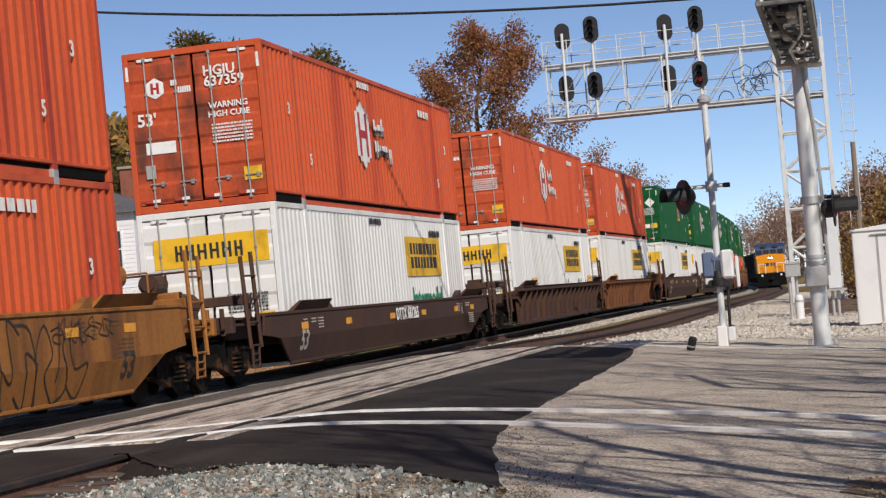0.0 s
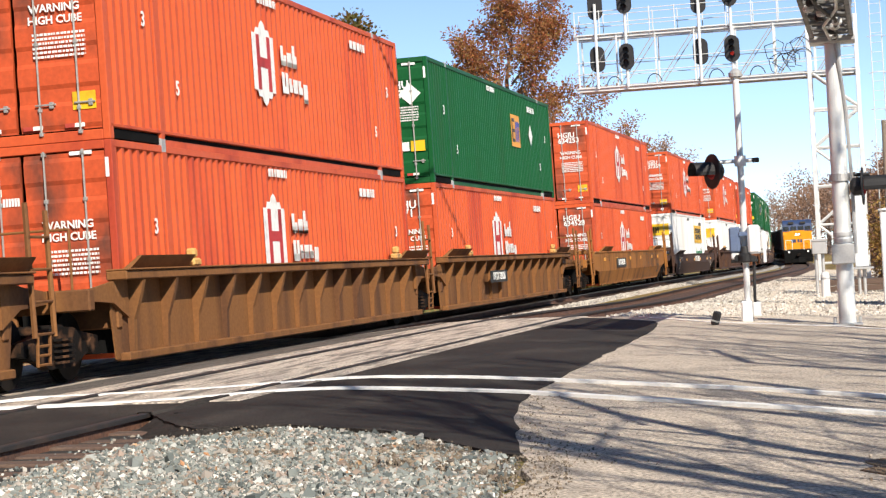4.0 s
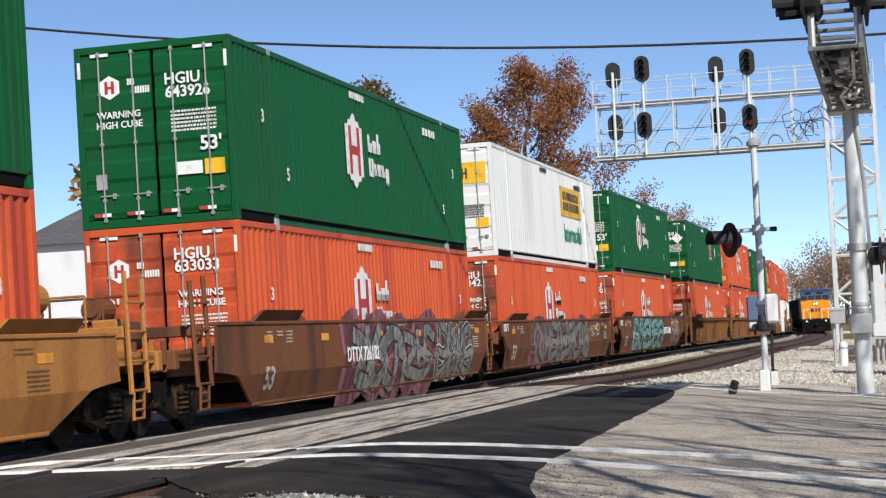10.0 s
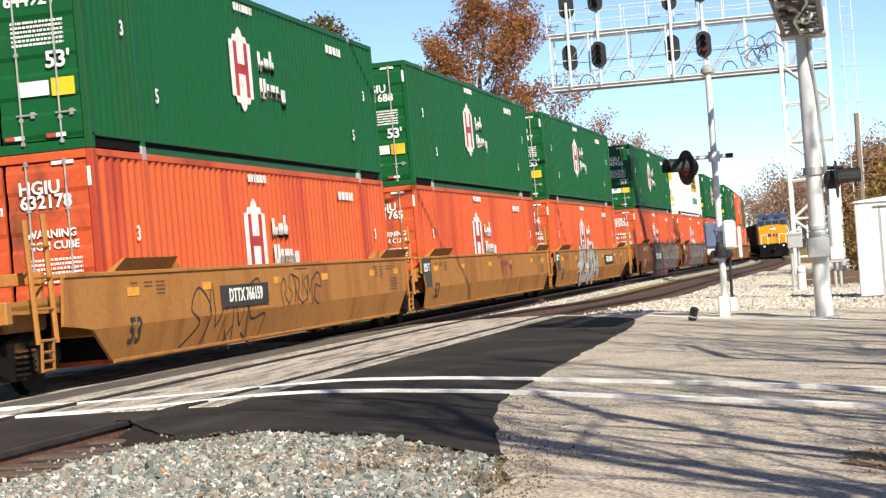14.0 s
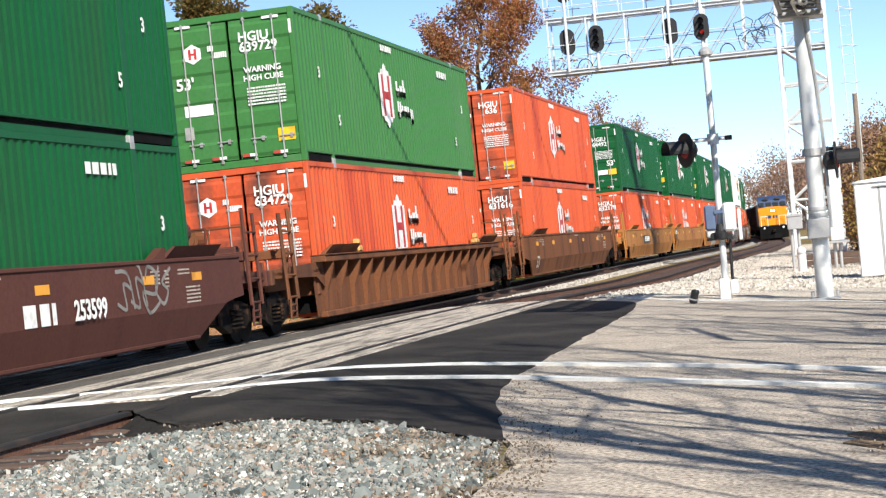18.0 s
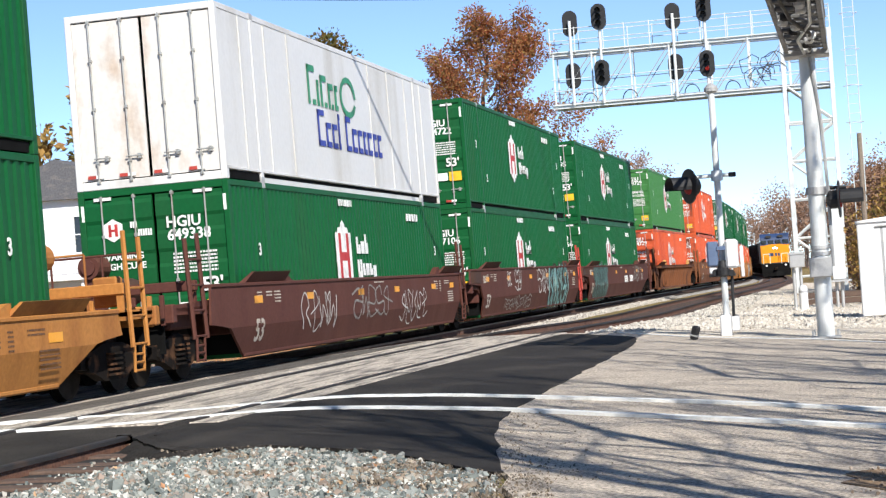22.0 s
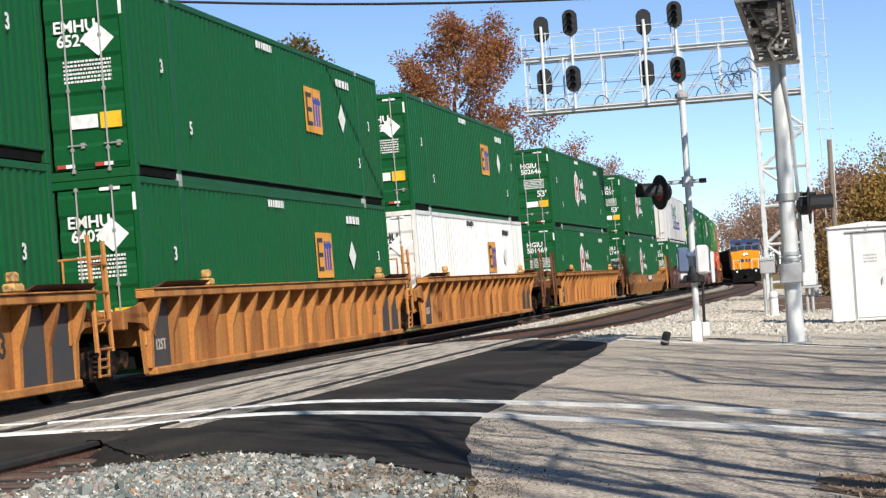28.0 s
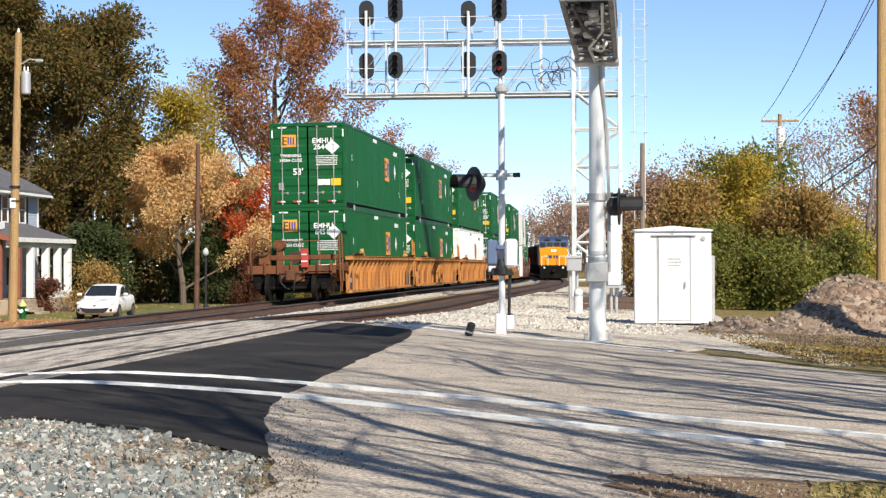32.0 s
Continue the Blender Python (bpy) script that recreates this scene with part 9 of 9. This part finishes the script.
def greenery():
    # left of the tracks
    tree("oak_tree", -36.8, 116, 18.0, 6.0, 105000, 0.135, L_DARK, "large oak with dark olive and brown leaves", 1, first=0.12, levels=3, limbs=16, up=0.5, puff=1.0)
    tree("oak_tree", -47.0, 126, 12, 5.5, 9000, 0.28, L_DARK, "large oak with dark olive and brown leaves", 31, first=0.15, limbs=13)
    tree("maple_tree", -26.6, 140, 21.5, 6.2, 34000, 0.122, L_RED, "tall maple with rust-red autumn leaves", 2, first=0.16, levels=3, limbs=17, up=0.8, puff=0.75)
    tree("maple_tree", -26.5, 112, 9.4, 3.1, 36000, 0.09, L_TAN, "small maple with pale tan leaves", 3, first=0.12, limbs=12, up=0.7, puff=0.55)
    tree("scarlet_tree", -24.0, 119, 8.2, 2.2, 9000, 0.10, L_SCARLET, "small tree with scarlet leaves behind the track", 4, first=0.15, limbs=9, puff=0.5)
    tree("yellow_tree", -31.0, 130, 14, 4.0, 20000, 0.11, L_YELLOW, "tree with yellow-green leaves before the woods", 5, first=0.2, limbs=11, up=0.9)
    tree("bare_tree", -33.5, 150, 17, 4.5, 500, 0.2, L_TAN, "pale half-bare tree behind the oak", 6, first=0.2, limbs=13, up=1.1, mt=TWIG)
    tree("bare_tree", -22.0, 182, 16.2, 2.7, 3000, 0.13, L_RED, "half-bare tree with reddish brown leaves", 7, first=0.2, limbs=12, up=1.0, mt=TWIG)
    tree("bare_tree", -21.5, 204, 14.5, 4.0, 3200, 0.13, L_BROWN, "half-bare tree with greyish twigs", 8, first=0.2, limbs=12, up=1.0, mt=TWIG)
    tree("bare_tree", -24.5, 228, 14.0, 4.0, 3200, 0.14, L_BROWN, "half-bare tree with greyish twigs", 18, first=0.2, limbs=12, up=1.0, mt=TWIG)
    tree("dark_tree", -45.0, 165, 13, 5.0, 4000, 0.4, L_DARK, "tall dark tree behind the houses", 9, first=0.2, limbs=12)
    tree("dark_tree", -52.0, 135, 17, 6.0, 3500, 0.42, L_ORANGE, "tree with brown leaves behind the houses", 19, first=0.2, limbs=12)
    for i, (x, y, w, t, lm, lb) in enumerate(((-28.6, 92.2, 1.7, 1.3, L_MAROON, "clipped maroon shrub before the porch"), (-26.6, 94.5, 2.9, 2.1, L_ORANGE, "rounded orange and green shrub"), (-23.6, 114, 3.0, 1.8, L_EVERGREEN, "low green shrub beyond the lawn"),
                                         (-18.9, 102, 2.8, 1.7, L_EVERGREEN, "low green shrub beside the track"), (-17.6, 104, 2.2, 1.2, L_YELLOW, "low yellow-green shrub beside the track"), (-34.6, 88.8, 1.6, 1.5, L_GREEN, "dark green shrub by the steps"),
                                         (-30.3, 106, 5.0, 4.5, L_EVERGREEN, "tall dark green shrub beside the house"), (-26.6, 119, 6, 3.4, L_EVERGREEN, "dark evergreen hedge among fallen leaves"), (-21.6, 120, 5.5, 3.0, L_EVERGREEN, "dark evergreen hedge among fallen leaves"), (-22.6, 113, 2.8, 2.6, L_MAROON, "dark maroon shrub beside the track"))):
        shrub(x, y, w, t, int(3400 * w * t / 4) + 1400, 0.07 if w < 4 else 0.11, lm, lb, 40 + i)
    for i, (x, y, w, t) in enumerate(((-52, 128, 9, 9), (-45, 132, 9, 9), (-38.5, 128, 8, 9), (-32.5, 124, 8, 8.5), (-27, 128, 7, 8), (-22, 134, 6, 6.5), (-19.5, 148, 6, 5), (-24, 160, 8, 6), (-34, 165, 10, 7))):
        shrub(x, y, w, t, 8000, 0.22, (L_DARK, L_EVERGREEN, L_DARK)[i % 3], "dense dark thicket at the wood's edge", 150 + i, stems=12)
    # right of the tracks
    for i, (x, y, w, t, lm, lb) in enumerate(((1.9, 76, 4.2, 4.4, L_ORANGE, "tall shrub with orange and brown leaves"), (4.4, 78, 4.0, 5.4, L_YELLOW, "tall shrub with yellow-green leaves"), (6.4, 75, 4.0, 4.2, L_ORANGE, "tall shrub with orange leaves"), (8.3, 77, 3.4, 3.2, L_YELLOW, "shrub with yellow and green leaves"),
                                         (3.2, 72.5, 3.6, 2.6, L_GREEN, "dense green shrub among fallen leaves"), (5.4, 71.5, 3.6, 2.2, L_GREEN, "dense green shrub among fallen leaves"), (1.0, 84, 3.4, 5.0, L_BROWN, "brown thicket behind the shelter"), (7.6, 72.5, 3.2, 2.4, L_GREEN, "dense green shrub among fallen leaves"), (0.3, 92, 3.0, 4.6, L_BROWN, "brown thicket behind the shelter"))):
        shrub(x, y, w, t, int(1500 * w * t) + 2600, 0.072, lm, lb, 60 + i, stems=12)
    tree("green_tree", 4.7, 84, 6.6, 2.0, 6000, 0.10, L_GREEN, "narrow green tree among the shrubs", 80, first=0.25, limbs=9, puff=0.5)
    for i, (x, y, h, s) in enumerate(((2.6, 96, 6.4, 2.2), (7.0, 100, 6.6, 2.3), (10.5, 104, 9.0, 3.2), (14.0, 118, 10.5, 3.6), (17.5, 126, 12, 4.0), (12.0, 140, 11, 3.6), (20, 110, 10, 3.6), (6.0, 150, 10, 3.5), (2.0, 160, 9, 3.0))):
        tree("bare_tree", x, y, h, s, 1500, 0.085, L_BROWN, "half-bare tree with grey-brown twigs", 90 + i, first=0.2, limbs=11, up=0.9, mt=TWIG)
    tree("red_tree", 20.0, 150, 16, 4.2, 7000, 0.14, L_RED, "tree with dull red leaves at the wood's edge", 99, first=0.2, limbs=11)
    # far wood along the curve
    rng = np.random.default_rng(7)
    tw, pts = Geo(), []
    for i in range(150):
        y = rng.uniform(285, 420)
        x = rng.uniform(-75, 40)
        if abs(x - float(np.interp(y, LINE_Y, LINE_X)) - 2) < 9:
            continue
        h = rng.uniform(11, 15.5)
        z0 = ground_z(x, y)
        tw.tube((x, y, z0), (x + rng.uniform(-0.5, 0.5), y, z0 + h * 0.7), 0.22, 0.06, n=5, caps=False)
        for k in range(10):
            a = rng.uniform(0, 6.28)
            q = (x, y, z0 + h * rng.uniform(0.2, 0.7))
            e = (x + math.cos(a) * 2.4, y + math.sin(a) * 2.4, q[2] + h * rng.uniform(0.12, 0.32))
            tw.tube(q, e, 0.07, 0.02, n=4, caps=False)
            m = 80
            pts.append(np.array(e) + rng.normal(size=(m, 3)) * np.array([1.0, 1.0, 0.9]))
        m = 60
        pts.append(np.array((x, y, z0 + 1.5)) + rng.normal(size=(m, 3)) * np.array([2.2, 2.2, 0.9]))
    tagged(part("far_trunks", tw, TWIG), "trunks and limbs of a far autumn wood", "woods", kind="stuff")
    tagged(new("far_wood", leaf_mesh("far_wood", np.concatenate(pts), 0.24, L_BROWN, 17)), "far brown autumn wood beyond the curve", "woods", kind="stuff")
    # bare trees beside the road, outside the view, whose branches shade the road
    for i, (x, y, h, s) in enumerate(((3.9, 6.6, 13, 2.4), (5.4, 8.8, 14, 2.6), (4.6, 3.2, 15, 2.8), (6.6, 5.6, 15, 2.8), (7.6, 11.0, 14, 2.8), (9.4, 8.4, 16, 3.0), (10.4, 13.2, 15, 3.0), (12.4, 15.2, 16, 3.2), (6.2, 0.6, 16, 3.0), (8.6, 2.4, 17, 3.2), (8.6, 15.8, 17, 2.8), (11.0, 18.6, 18, 3.0), (13.2, 21.0, 18, 3.0), (9.8, 20.4, 15, 2.6), (15.0, 17.5, 20, 3.2), (12.2, 24.0, 17, 2.8), (4.7, 13.4, 13, 1.9), (6.0, 16.4, 14, 2.0), (5.2, 18.8, 13, 1.8), (7.2, 20.2, 15, 2.2), (6.6, 13.2, 15, 2.2))):
        tree("roadside_tree", x, y, h, s, 0, 0.08, L_BROWN, "bare roadside tree with slender steep branches", 120 + i, first=0.14, levels=3, limbs=15, up=2.1, r0=0.15)


def earth_heap():
    g = Geo()
    xs, ys = spaced([(0.6, 9.0, 0.16)]), spaced([(36.5, 46, 0.2)])

    def z(x, y):
        a = 1.12 * math.exp(-((x - 4.35) / 1.2) ** 2 - ((y - 41) / 1.5) ** 2) + 0.80 * math.exp(-((x - 6.1) / 1.3) ** 2 - ((y - 41.3) / 1.6) ** 2) + 0.30 * math.exp(-((x - 2.2) / 0.8) ** 2 - ((y - 40.0) / 1.0) ** 2)
        a += (0.14 * noise.noise((x * 1.7, y * 1.7, 0)) + 0.07 * noise.noise((x * 4, y * 4, 3)) + 0.04 * noise.noise((x * 9, y * 9, 5))) * min(1, a * 3)
        return ground_z(x, y) - 0.04 + a
    g.grid(xs, ys, z)
    tagged(part("earth_mound", g, PILE_EARTH, smooth=True), "heap of dug brown earth and stones", "earth heap")
    rng = np.random.default_rng(3)
    spots = []
    for _ in range(2600):
        x, y = rng.uniform(1.2, 8.2), rng.uniform(37.5, 43)
        zz = z(x, y)
        if zz > ground_z(x, y) + 0.03:
            spots.append((x, y, zz))
    stones("heap_stones", spots, STONES_BROWN, "loose stones and clods on the earth heap", 0.036, 21)
    pts = []
    for _ in range(26000):
        x, y = rng.uniform(1.0, 6.5), rng.uniform(27, 39)
        if x > 1.6 + (34 - y) * 0.12 and rng.random() < (0.8 if y < 33.5 else 0.18):
            pts.append((x, y, ground_z(x, y) + 0.02))
    tagged(new("dry_grass", leaf_mesh("dry_grass", pts, 0.024, island("dry_grass_blades", [(0.27, 0.15, 0.05), (0.20, 0.13, 0.04), (0.12, 0.13, 0.03), (0.31, 0.18, 0.07)]), 31)), "dry grass and leaves along the verge", "grass", kind="stuff")
    pts = []
    for _ in range(9000):
        u = rng.random()
        x, y = 1.0 + 1.6 * u + abs(rng.normal()) * 0.7, 11.6 - 4.5 * u + rng.uniform(-0.9, 0.4)
        pts.append((x, y, ground_z(x, y) + 0.035))
    tagged(new("verge_grass", leaf_mesh("verge_grass", pts, 0.022, island("verge_blades", [(0.26, 0.20, 0.06), (0.17, 0.16, 0.05), (0.34, 0.24, 0.10), (0.12, 0.13, 0.035)]), 33)), "short yellowed grass at the road's edge", "grass", kind="stuff")
    spots = []
    for _ in range(700):
        u = rng.random()
        x, y = -0.1 + 2.0 * u + rng.uniform(-0.1, 0.2), 11.9 - 0.9 * u + rng.uniform(-0.9 - u, 0.35)
        spots.append((x, y, ground_z(x, y) + 0.02))
    stones("soil_litter", spots, STONES_BROWN, "small stones and crumbs on the bare soil", 0.008, 41)
    pts = []
    for _ in range(70):
        x = rng.uniform(-5.2, -2.2)
        y = rng.uniform(7.0, stone_top(x) - 0.35)
        pts.append((x, y, heap_z(x, y) + 0.03))
    tagged(new("stone_leaves", leaf_mesh("stone_leaves", pts, 0.024, island("dry_leaf", [(0.42, 0.22, 0.12), (0.34, 0.17, 0.08), (0.50, 0.32, 0.18)]), 36)), "dry brown leaves on the ballast", "leaves", kind="stuff")
    # fallen leaves on stones, verge and bank
    pts = []
    for _ in range(9000):
        x, y = rng.uniform(-36, -15), rng.uniform(40, 112)
        if y > 80 and rng.random() < 0.8:
            continue
        pts.append((x, y, ground_z(x, y) + 0.05))
    tagged(new("fallen_leaves", leaf_mesh("fallen_leaves", pts, 0.055, island("fallen_leaf", [(0.42, 0.20, 0.09), (0.34, 0.15, 0.06), (0.50, 0.28, 0.13), (0.26, 0.14, 0.06)]), 35)), "scattered fallen autumn leaves", "leaves", kind="stuff")


greenery()
earth_heap()


motions()
